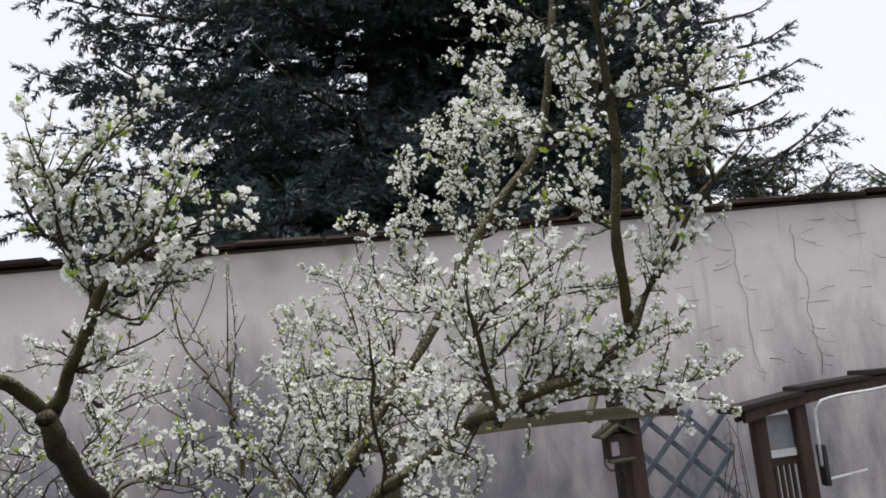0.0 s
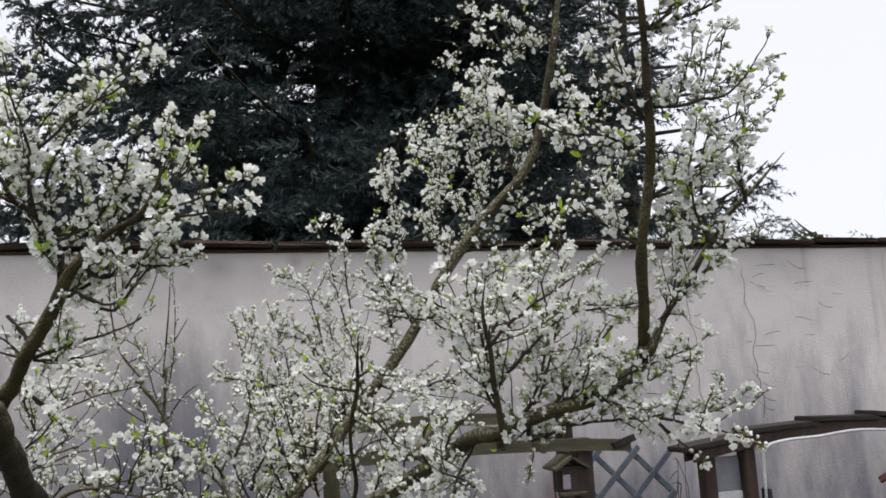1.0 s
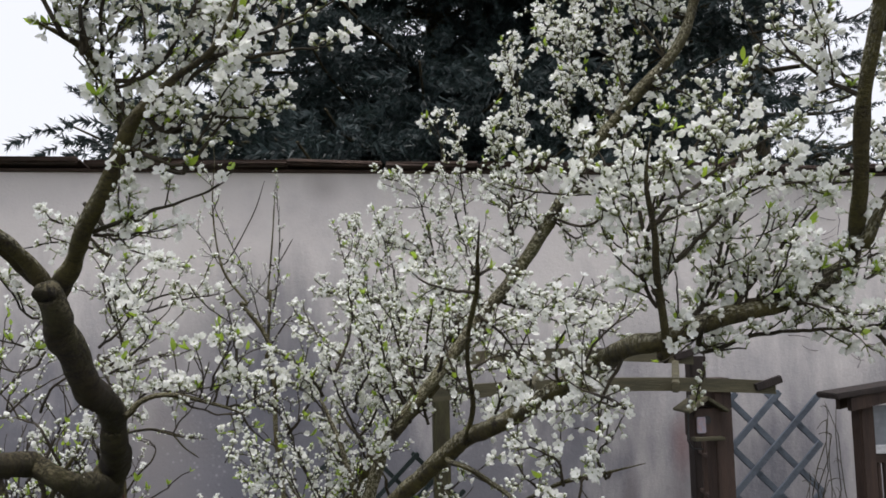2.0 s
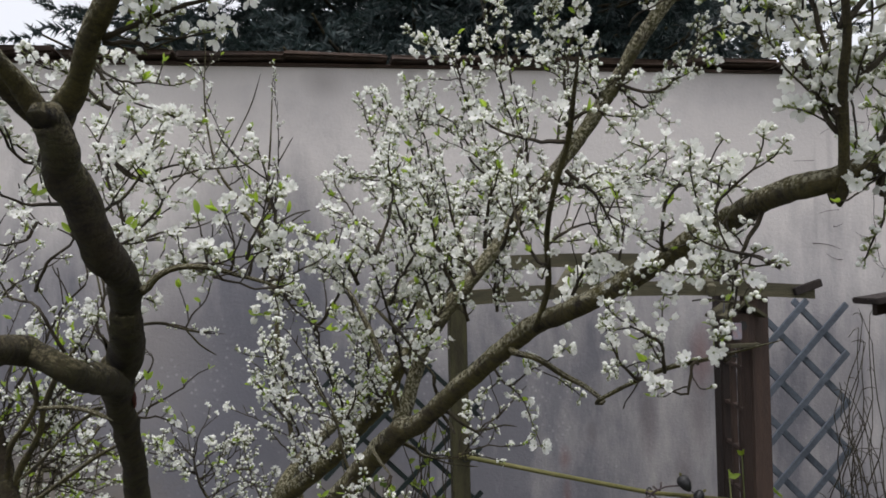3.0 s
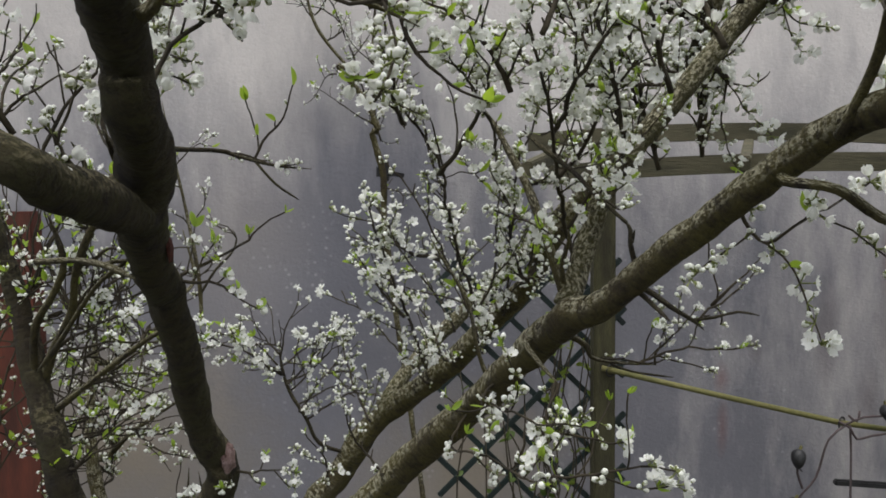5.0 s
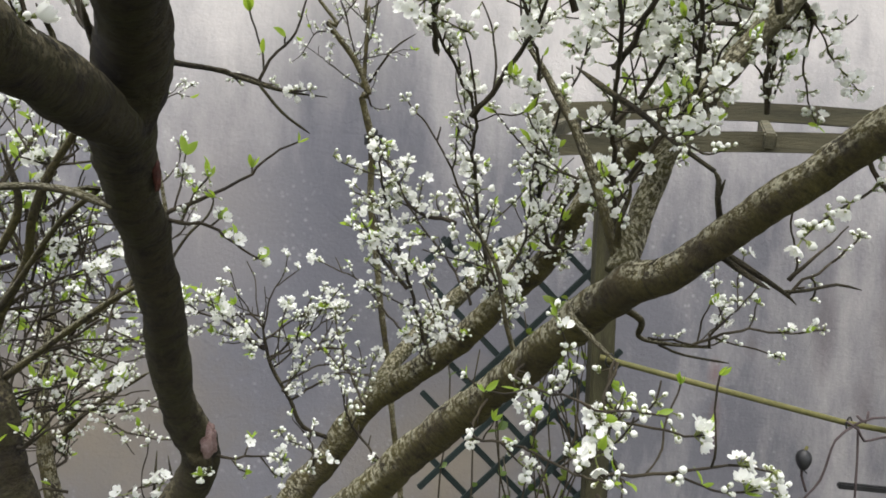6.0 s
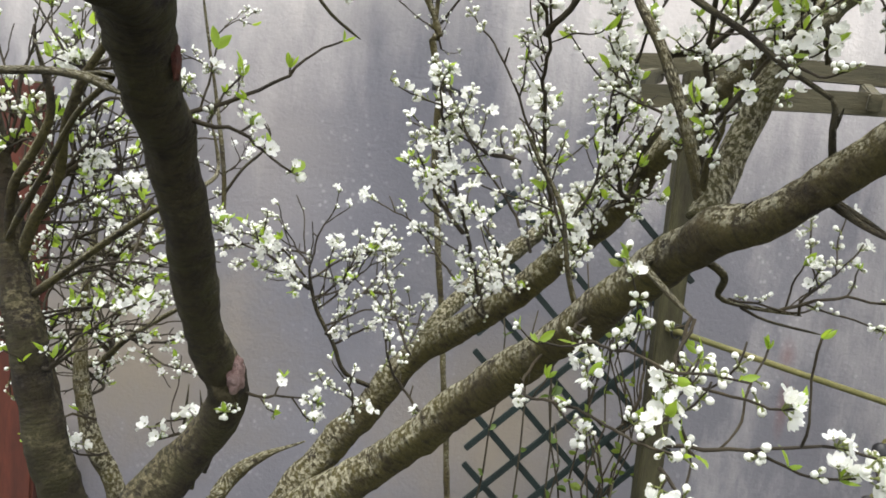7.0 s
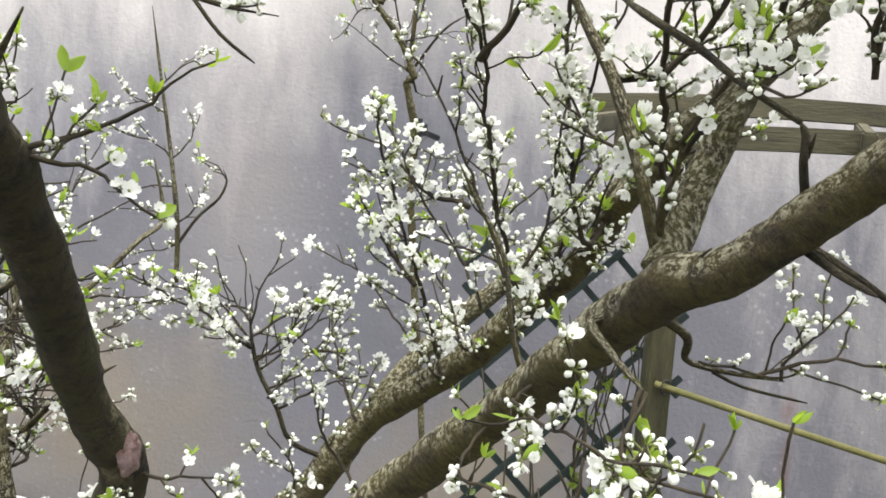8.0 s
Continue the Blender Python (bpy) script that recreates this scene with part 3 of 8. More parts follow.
def conifer(name, base, height, low, reach, boughs, label, seed, flat=0.5, tuft=0.2, droop=0.35, keep=1.0, sector=None, material=None, bare=0.12, blades=30):
    rnd = random.Random(seed)
    root = thing(name, base, label, "conifer tree")
    base = np.array(base, float)
    s = Soup()
    s.tube(np.array([base + (0.05 * math.sin(z), 0.04 * math.cos(z * 1.3), z) for z in np.linspace(0, height, 14)]), np.linspace(0.22, 0.03, 14), 10, 0.1, seed)
    under(link_mesh("trunk", s.mesh("trunk"), BARK_DARK, None, "", True), root)
    wood, green = Soup(), Soup()
    tufts = [needle_tuft(tuft, blades, i + seed, flat) for i in range(6)]
    for i in range(boughs):
        h = low + (height - low) * (i + rnd.random()) / boughs
        if h > 8 and i % 2:
            continue
        ang = rnd.uniform(0, 2 * math.pi) if sector is None else rnd.uniform(*sector)
        ln = reach * (1 - 0.75 * ((h - low) / (height - low)) ** 0.8) * rnd.uniform(0.75, 1.12)
        d = np.array((math.cos(ang), math.sin(ang), 0))
        sidev = np.array((-d[1], d[0], 0))
        rise = rnd.uniform(-0.1, 0.25)
        n = 12
        pts = []
        for k in range(n + 1):
            u = k / n
            pts.append(base + (0, 0, h) + d * ln * u + sidev * 0.15 * math.sin(u * 3 + i) + np.array((0, 0, ln * (rise * u - droop * u * u + 0.22 * u ** 4))))
        pts = np.array(pts)
        wood.tube(pts, np.linspace(0.035, 0.008, n + 1), 5)
        m = max(4, int(ln / 0.13))
        for j in range(m):
            u = bare + (1 - bare) * (j + rnd.random()) / m
            if rnd.random() > keep:
                continue
            x = u * n
            at = pts[int(x) if x < n else n - 1] * (1 - x % 1) + pts[min(n, int(x) + 1)] * (x % 1)
            for side in (-1, 1):
                sl = ln * 0.30 * (1.15 - u) * rnd.uniform(0.6, 1.2) + 0.14
                sd = sidev * side * rnd.uniform(0.7, 1.1) + d * rnd.uniform(0.35, 0.9) + np.array((0, 0, rnd.uniform(-0.45, 0.12)))
                sd /= np.linalg.norm(sd)
                q = max(2, int(sl / (tuft * 0.55)))
                for k in range(q):
                    at2 = at + sd * sl * (k + 0.4) / q + np.array((0, 0, -0.10 * sl * (k / q) ** 2)) + np.array([rnd.gauss(0, 0.02) for _ in range(3)])
                    dd = sd + np.array([rnd.gauss(0, 0.25), rnd.gauss(0, 0.25), rnd.gauss(-0.05, 0.2)])
                    rot = frame_to(dd / np.linalg.norm(dd), rnd.uniform(-0.6, 0.6))
                    rot = np.column_stack((rot[:, 0], rot[:, 2], rot[:, 1])) * rnd.uniform(0.7, 1.25)
                    t = tufts[rnd.randrange(6)]
                    green.stamp(t, rot, at2)
    under(link_mesh("bough_mass", wood.mesh("bough_mass"), BARK_DARK, None, "", True), root)["kind"] = "stuff"
    under(link_mesh("needles", green.mesh("needles"), material or NEEDLE, None, "dense dark needles"), root)["kind"] = "stuff"
    return root


conifer("conifer", (0.45, 9.6, 0), 13.0, 1.9, 4.9, 215, "tall dark blue-green conifer behind the wall", 3, keep=1.0, sector=(-math.pi - 0.45, 0.1), tuft=0.25, blades=38)
conifer("conifer", (2.3, 11.6, 0), 13.0, 1.9, 4.9, 110, "tall dark conifer behind the first one", 5, keep=1.0, sector=(-math.pi, 0.0), tuft=0.30, blades=14)
conifer("pine", (4.35, 9.9, 0), 8.0, 2.9, 2.5, 34, "looser dark pine with tufted branch ends", 8, flat=1.0, tuft=0.19, droop=0.12, keep=0.8, bare=0.5, blades=34)
conifer("cypress", (5.5, 10.6, 0), 4.5, 1.5, 1.0, 50, "low bright green cypress beyond the wall", 11, flat=0.9, tuft=0.18, droop=-0.5, material=NEEDLE_FAR)
for x, y, h, seed in ((7.0, 12.5, 4.7, 12), (8.2, 12.9, 4.45, 13), (9.4, 12.8, 4.5, 14), (10.8, 13.2, 4.3, 15)):
    conifer("cypress", (x, y, 0), h, 1.6, 1.5, 44, "dark green clipped conifer of a far hedge", seed, flat=0.9, tuft=0.26, blades=12, droop=-0.3, material=NEEDLE_FAR)


# ---- rose arches, lattices and what hangs on them ----
def bow(parent, x0, x1, y, z0, rise, height, thick, label=""):
    """A shallow arched board between two points at one depth."""
    bm = bmesh.new()
    n = 20
    loops = []
    for i in range(n + 1):
        u = i / n
        x, z = x0 + (x1 - x0) * u, z0 + rise * 4 * u * (1 - u)
        loops.append([bm.verts.new((x, y + dy, z + dz)) for dy, dz in ((-thick / 2, 0), (thick / 2, 0), (thick / 2, height), (-thick / 2, height))])
    for a, b in zip(loops, loops[1:]):
        for k in range(4):
            bm.faces.new((a[k], a[(k + 1) % 4], b[(k + 1) % 4], b[k]))
    bm.faces.new(loops[0][::-1])
    bm.faces.new(loops[-1])
    bmesh.ops.recalc_face_normals(bm, faces=bm.faces)
    return under(part("bow", bm, WOOD_GREY, None, label), parent)


arch = thing("rose_arch", (0.0, 3.1, 0), "weathered wooden rose arch with brown posts", "arch")
for x, y, top, w, stain in ((-0.43, 3.19, 2.02, 0.050, POST_MOSS), (0.362, 2.96, 1.975, 0.056, WOOD_BROWN), (0.432, 3.27, 2.03, 0.052, WOOD_DARK)):
    bm = bmesh.new()
    box(bm, (x, y, top / 2), (w, w, top), bevel=0.004)
    under(part("post", bm, stain), arch)
bow(arch, -0.60, 0.52, 2.93, 1.925, 0.022, 0.038, 0.026)
bow(arch, -0.60, 0.40, 3.22, 2.005, 0.022, 0.040, 0.026)
for x, z in ((-0.55, 1.985), (-0.12, 1.992), (0.30, 1.985)):
    bm = bmesh.new()
    bar(bm, (x - 0.10, 2.88, z - 0.03), (x + 0.06, 3.26, z + 0.03), 0.03, 0.022, 0.003, (1, 0, 0))
    under(part("crosspiece", bm, WOOD_GREY), arch)
# notched ends of the two bows
for x, y, z in ((0.505, 2.93, 1.958), (0.385, 3.22, 2.04)):
    bm = bmesh.new()
    bar(bm, (x - 0.05, y - 0.018, z - 0.012), (x + 0.03, y - 0.018, z + 0.012), 0.022, 0.014, 0.002)
    under(part("bow_tip", bm, WOOD_DARK), arch)
for k in range(3):
    bm = bmesh.new()
    u = 0.22 + k * 0.25
    box(bm, (0.362 + 0.07 * u, 2.96 + 0.31 * u, 0.95), (0.016, 0.012, 1.9))
    under(part("lath", bm, WOOD_BROWN), arch)
for k in range(15):
    bm = bmesh.new()
    bar(bm, (0.372, 2.975, 0.15 + k * 0.121), (0.424, 3.245, 0.15 + k * 0.121), 0.016, 0.010, 0.001, (0, 0, 1))
    under(part("lath", bm, WOOD_BROWN), arch)


def lattice(name, x0, x1, z0, z1, y, gap, w, material, label):
    ob = thing(name, ((x0 + x1) / 2, y, 0), label, "trellis")
    for sgn, dy in ((1, -0.006), (-1, 0.006)):
        height = z1 - z0
        k = x0 - height + gap * 0.5
        while k < x1 + height:
            # line x = k + sgn * (z - zmid); clip it to the panel
            pts = []
            zm = (z0 + z1) / 2
            for z in (z0, z1):
                x = k + sgn * (z - zm)
                if x0 <= x <= x1:
                    pts.append((x, z))
            for x in (x0, x1):
                z = zm + sgn * (x - k)
                if z0 < z < z1:
                    pts.append((x, z))
            if len(pts) >= 2:
                (xa, za), (xb, zb) = pts[:2]
                if math.hypot(xa - xb, za - zb) > 0.05:
                    bm = bmesh.new()
                    bar(bm, (xa, y + dy, za), (xb, y + dy, zb), w, 0.01, 0.0015)
                    under(part("slat", bm, material), ob)
            k += gap
    return ob


lattice("blue_trellis", 0.47, 0.905, 0.75, 1.90, 3.35, 0.158, 0.021, LATTICE_BLUE, "weathered blue-grey diagonal lattice panel")
lattice("green_trellis", -0.815, -0.34, 0.1, 1.74, 3.34, 0.135, 0.014, LATTICE_GREEN, "dark green diagonal lattice panel behind the plum tree")

arch2 = thing("garden_arch", (1.4, 3.0, 0), "dark brown arch with curved shingled top boards", "arch")
for x, y, top in ((0.852, 3.02, 1.915), (0.998, 3.0, 1.935), (2.0, 3.0, 1.93), (2.14, 3.02, 1.90)):
    bm = bmesh.new()
    box(bm, (x, y, top / 2), (0.046, 0.05, top), bevel=0.004)
    under(part("post", bm, WOOD_BROWN), arch2)
bowz = lambda x: 1.985 - 0.147 * (x - 1.47) ** 2
for i in range(6):
    xa = 0.725 + i * 0.262
    bm = bmesh.new()
    bar(bm, (xa, 3.0, bowz(xa) + 0.006), (xa + 0.285, 3.0, bowz(xa + 0.285) - 0.010), 0.018, 0.11, 0.003)
    under(part("top_board", bm, WOOD_DARK), arch2)
for dy in (-0.03, 0.03):
    bm = bmesh.new()
    rows = []
    for u in np.linspace(0.78, 2.2, 24):
        rows.append([bm.verts.new((u, 3.0 + dy + ey, bowz(u) + ez)) for ey, ez in ((-0.011, -0.05), (0.011, -0.05), (0.011, -0.012), (-0.011, -0.012))])
    for p, q in zip(rows, rows[1:]):
        for k in range(4):
            bm.faces.new((p[k], p[(k + 1) % 4], q[(k + 1) % 4], q[k]))
    bm.faces.new(rows[0][::-1])
    bm.faces.new(rows[-1])
    bmesh.ops.recalc_face_normals(bm, faces=bm.faces)
    under(part("curved_rib", bm, WOOD_BROWN), arch2)
cable = Soup()
xs = np.linspace(1.065, 2.15, 30)
cable.tube(np.array([(1.030, 2.955, 1.69), (1.034, 2.955, 1.80), (1.040, 2.955, 1.88)] + [(x, 2.95, bowz(x) - 0.052 - 0.003 * math.sin(x * 21)) for x in xs]), [0.0055] * 33, 7)
under(link_mesh("light_hose", cable.mesh("light_hose"), WHITE, None, "pale plastic light hose", True), arch2)
bm = bmesh.new()
box(bm, (1.046, 2.97, 1.69), (0.018, 0.04, 0.14), bevel=0.003)
under(part("bracket", bm, BLACK), arch2)
bm = bmesh.new()
bar(bm, (1.05, 2.975, 1.638), (1.228, 3.0, 1.648), 0.008, 0.008, 0.002)
under(part("rod", bm, WHITE, None, "pale rod"), arch2)

lantern = thing("lantern_box", (0.925, 3.0, 1.74), "small framed grey panel between two arch posts", "lantern")
bm = bmesh.new()
box(bm, (0.925, 3.015, 1.815), (0.100, 0.012, 0.118), bevel=0.002)
under(part("panel", bm, mottled("grey_glass", (0.22, 0.23, 0.26), (0.30, 0.31, 0.34), 6, 0.3, 0.1), None, "matt grey pane"), lantern)
bm = bmesh.new()
box(bm, (0.925, 3.01, 1.743), (0.100, 0.014, 0.026), bevel=0.002)
under(part("sill", bm, WHITE, None, "pale lower strip"), lantern)
bm = bmesh.new()
box(bm, (0.925, 3.02, 1.715), (0.104, 0.02, 0.028), bevel=0.002)
under(part("lower_rail", bm, WOOD_BROWN), lantern)
for k in range(4):
    bm = bmesh.new()
    box(bm, (0.892 + k * 0.022, 3.02, 0.85), (0.010, 0.012, 1.70))
    under(part("bar", bm, WOOD_BROWN), lantern)

# tangle of dry climber stems between the trellis and the dark arch
tangle = thing("dry_climber", (0.80, 3.25, 0), "dark tangle of dry climber stems by the trellis", "climbing plant")
rnd = random.Random(31)
s = Soup()
for k in range(18):
    x, y = rnd.uniform(0.74, 0.83), rnd.uniform(3.05, 3.2)
    top = rnd.uniform(1.45, 1.93)
    n = 22
    pts = [(x + 0.035 * math.sin(j * 0.5 + k) + 0.012 * math.sin(j * 1.7 + 2 * k), y + 0.02 * math.cos(j * 0.6 + k), top * j / n) for j in range(n + 1)]
    s.tube(np.array(pts), np.linspace(0.0045, 0.0012, n + 1), 5)
    for j in range(10, n + 1, 2):
        p = np.array(pts[j])
        d = np.array([rnd.gauss(0, 1), rnd.gauss(0, 0.5), rnd.gauss(0.2, 0.7)])
        d /= np.linalg.norm(d)
        q = p + d * rnd.uniform(0.02, 0.06)
        s.tube(np.array([p, (p + q) / 2 + (0, 0, 0.006), q]), [0.0015, 0.0012, 0.0007], 4)
under(link_mesh("stem_mass", s.mesh("stem_mass"), VINE_DARK, None, "", True), tangle)["kind"] = "stuff"


def bird_house(name, at, w, label, roof_mat):
    ob = thing(name, at, label, "bird house")
    x, y, z = at
    bm = bmesh.new()
    box(bm, (x, y, z), (w, w, w * 1.15), bevel=0.003)
    body = under(part("body", bm, WOOD_BROWN), ob)
    for sgn in (-1, 1):
        bm = bmesh.new()
        bar(bm, (x + sgn * w * 0.85, y, z + w * 0.45), (x - sgn * 0.004, y, z + w * 1.02), 0.009, w * 1.6, 0.002)
        under(part("roof_board", bm, roof_mat), ob)
    bm = bmesh.new()
    box(bm, (x, y - w * 0.55, z - w * 0.6), (w * 1.25, w * 0.5, 0.01), bevel=0.002)
    under(part("ledge", bm, WOOD_GREY), ob)
    bm = bmesh.new()
    bmesh.ops.create_cone(bm, cap_ends=True, segments=16, radius1=w * 0.17, radius2=w * 0.17, depth=0.004, matrix=Matrix.Translation((x, y - w * 0.5 - 0.001, z + w * 0.12)) @ Matrix.Rotation(radians(90), 4, "X"))
    under(part("entry_hole", bm, BLACK, None, "dark round entry hole"), body)
    return ob


house = bird_house("bird_feeder", (0.302, 2.95, 1.85), 0.072, "small dark bird feeder with a pitched roof hung on the arch", WOOD_GREY)
bm = bmesh.new()
box(bm, (0.283, 2.909, 1.845), (0.026, 0.008, 0.045), bevel=0.002)
under(part("feed_pack", bm, mottled("feed_pack", (0.25, 0.32, 0.42), (0.45, 0.24, 0.2), 30, 0.5, 0.1), None, "blue and red feed pack"), house)
hook = Soup()
hook.tube(np.array([(0.255, 2.92, 1.93), (0.25, 2.92, 1.86), (0.246, 2.92, 1.80), (0.26, 2.92, 1.778), (0.29, 2.92, 1.776)]), [0.003] * 5, 6)
under(link_mesh("wire_loop", hook.mesh("wire_loop"), BLACK, None, "", True), house)
nest = bird_house("bird_house", (1.584, 2.95, 1.712), 0.078, "red-brown wooden bird house", RUST)
nest.rotation_euler.z = radians(-38)

# three fat balls on a wire beside the bird house
balls = thing("fat_ball_feeder", (1.674, 2.96, 1.766), "three pale green fat balls on a wire beside the bird house", "bird feeder")
for x, z in ((1.667, 1.813), (1.674, 1.766), (1.681, 1.719)):
    bm = bmesh.new()
    bmesh.ops.create_icosphere(bm, subdivisions=3, radius=0.022)
    for v in bm.verts:
        v.co *= 1 + 0.12 * noise.noise(v.co * 90 + Vector((x, z, 0)))
        v.co += Vector((x, 2.96, z))
    under(part("fat_ball", bm, FAT_BALL, None, "", True), balls)
bm = bmesh.new()
bar(bm, (1.681, 2.96, 1.60), (1.667, 2.96, 1.90), 0.003, 0.003)
under(part("wire", bm, BLACK), balls)

# batten, wire loops and dark hanging pods beside the arch
batten = thing("batten", (-0.1, 3.1, 1.42), "thin yellow-green bamboo batten tied across the arch", "batten")
s = Soup()
s.tube(np.array([(-0.44, 3.155, 1.502), (-0.2, 3.12, 1.447), (0.1, 3.1, 1.377), (0.41, 3.235, 1.30)]), [0.0065] * 4, 8)
cane = under(link_mesh("cane", s.mesh("cane"), HOSE, None, "", True), batten)
for x, y, z in ((-0.42, 3.15, 1.497), (0.1, 3.1, 1.377)):
    s = Soup()
    s.tube(np.array([(x + 0.012 * math.cos(a), y + 0.01 * math.cos(a), z + 0.014 * math.sin(a)) for a in np.linspace(0, 6.28, 12)]), [0.002] * 12, 5)
    under(link_mesh("tie", s.mesh("tie"), BLACK, None, "black plastic tie", True), cane)


def ornament(at, r, turn, label):
    """A plain egg-shaped garden ornament with a pointed yellowish tip."""
    ob = thing("garden_ornament", at, label, "garden ornament", "ornaments by the batten")
    bm = bmesh.new()
    bmesh.ops.create_uvsphere(bm, u_segments=14, v_segments=10, radius=r)
    for v in bm.verts:
        v.co.x *= 0.85 + 0.25 * v.co.z / r
        v.co.z *= 1.25
        v.co *= 1 + 0.10 * noise.noise(v.co * 60 + Vector(at))
        v.co = Matrix.Rotation(turn, 3, "Y") @ v.co + Vector(at)
    husk = under(part("husk", bm, BLACK, None, "", True), ob)
    bm = bmesh.new()
    up = Matrix.Rotation(turn, 3, "Y") @ Vector((0, 0, 1))
    bar(bm, Vector(at) + up * r * 1.1, Vector(at) + up * r * 1.7 + Vector((0.004, 0, 0)), 0.006, 0.006, 0.0015)
    under(part("tip", bm, HOSE, None, "dull yellow tip"), husk)
    bm = bmesh.new()
    bar(bm, Vector(at) - up * r, Vector(at) - up * r * 1.6 + Vector((0.012, 0, 0)), 0.003, 0.003)
    under(part("wire", bm, BLACK), ob)


for a, r, turn in (((-0.014, 3.068, 1.306), 0.018, 0.1), ((0.203, 3.085, 1.400), 0.021, -0.5), ((0.243, 3.085, 1.362), 0.015, 0.9), ((-0.024, 3.07, 1.198), 0.015, 0.3)):
    ornament(a, r, turn, "small dark grey metal ornament on a wiry stem")
stem = thing("dry_plant", (0.11, 3.09, 0), "wiry dry dark plant stems curling beside the batten", "plant")
for row in (((0.118, 3.085, 0.0), (0.116, 3.085, 0.8), (0.116, 3.085, 1.25), (0.112, 3.085, 1.375)), ((-0.03, 3.075, 0.3), (-0.028, 3.075, 1.0), (-0.024, 3.075, 1.18), (0.03, 3.075, 1.26), (0.06, 3.08, 1.345), (0.105, 3.085, 1.378)), ((0.085, 3.085, 1.385), (0.11, 3.08, 1.37), (0.125, 3.08, 1.345), (0.16, 3.08, 1.352), (0.235, 3.085, 1.358)), ((0.0, 3.075, 1.235), (-0.012, 3.075, 1.27), (-0.014, 3.07, 1.29)), ((0.10, 3.08, 1.38), (0.14, 3.08, 1.395), (0.185, 3.085, 1.395)), ((0.105, 3.08, 1.40), (0.125, 3.08, 1.385), (0.13, 3.08, 1.41))):
    s = Soup()
    p = smooth_path(row, 0.03)
    s.tube(p, [0.0028] * len(p), 6)
    under(link_mesh("stem", s.mesh("stem"), VINE_DEAD, None, "", True), stem)

rail = thing("dark_rail", (0.25, 3.1, 0), "thin dark metal rail on two stakes before the wall", "rail")
bm = bmesh.new()
bar(bm, (0.085, 3.1, 1.240), (0.50, 3.12, 1.195), 0.014, 0.014, 0.003)
under(part("rail_bar", bm, BLACK), rail)
for x in (0.25, 0.49):
    bm = bmesh.new()
    box(bm, (x, 3.12, 0.61), (0.012, 0.012, 1.22), bevel=0.002)
    under(part("stake", bm, BLACK), rail)

# red-brown screen post at the far left
screen = thing("screen_post", (-1.8, 3.1, 0), "red-brown stained wooden screen post before the wall", "post")
bm = bmesh.new()
box(bm, (-1.752, 3.10, 0.94), (0.13, 0.05, 1.88), bevel=0.005)
under(part("board", bm, RUST), screen)
bm = bmesh.new()
box(bm, (-1.892, 3.12, 0.93), (0.13, 0.05, 1.86), bevel=0.005)
under(part("board", bm, RUST), screen)

# pale panel leaning at the foot of the wall
panel = thing("leaning_panel", (-1.92, 3.45, 0), "white painted board leaning against the garden wall", "board")
bm = bmesh.new()
box(bm, (-2.01, 3.50, 0.52), (0.24, 0.025, 1.03), Euler((radians(-5), radians(8), 0)), bevel=0.004)
under(part("board", bm, WHITE), panel)

# ---- dead vine on the wall ----
vine = thing("dead_vine", (1.3, 3.58, 0), "bare dead vine tendrils clinging to the wall", "vine")
rnd = random.Random(21)
for x0, ztop in ((0.98, 2.66), (1.18, 2.68), (1.47, 2.62), (1.72, 2.66), (1.9, 2.64)):
    z, x, pts = ztop, x0, []
    while z > 1.95:
        pts.append((x, 3.590, z))
        x += rnd.gauss(0, 0.010)
        z -= 0.03
    if x0 in (1.47, 1.18):
        s = Soup()
        s.tube(np.array(pts), [0.0012] * len(pts), 4)
        under(link_mesh("stem", s.mesh("stem"), VINE_DEAD, None, "", True), vine)
    for px_, _, pz in pts[1::2]:
        if rnd.random() < (0.8 if x0 < 1.3 else 0.45):
            sg = rnd.choice((-1, -1, 1))
            ln = rnd.uniform(0.03, 0.12)
            off, lift = rnd.uniform(-0.12, 0.12), rnd.uniform(-0.5, 0.9)
            row = [(px_ + off + sg * ln * u, 3.591, pz + ln * lift * (u * u - 0.2 * u)) for u in np.linspace(0, 1, 7)]
            s = Soup()
            s.tube(np.array(row), np.linspace(rnd.uniform(0.0010, 0.0018), 0.0007, 7), 4)
            under(link_mesh("tendril", s.mesh("tendril"), VINE_DEAD, None, "", True), vine)

clip = thing("vine_clip", (-0.956, 3.49, 1.976), "black plastic clip that ties the trained plum to the wall", "clip")
bm = bmesh.new()
box(bm, (-0.945, 3.49, 1.967), (0.045, 0.045, 0.05), bevel=0.012)
under(part("strap", bm, BLACK), clip)
bm = bmesh.new()
bar(bm, (-0.94, 3.49, 1.965), (-0.90, 3.59, 1.958), 0.012, 0.012, 0.002)
under(part("nail", bm, BLACK), clip)

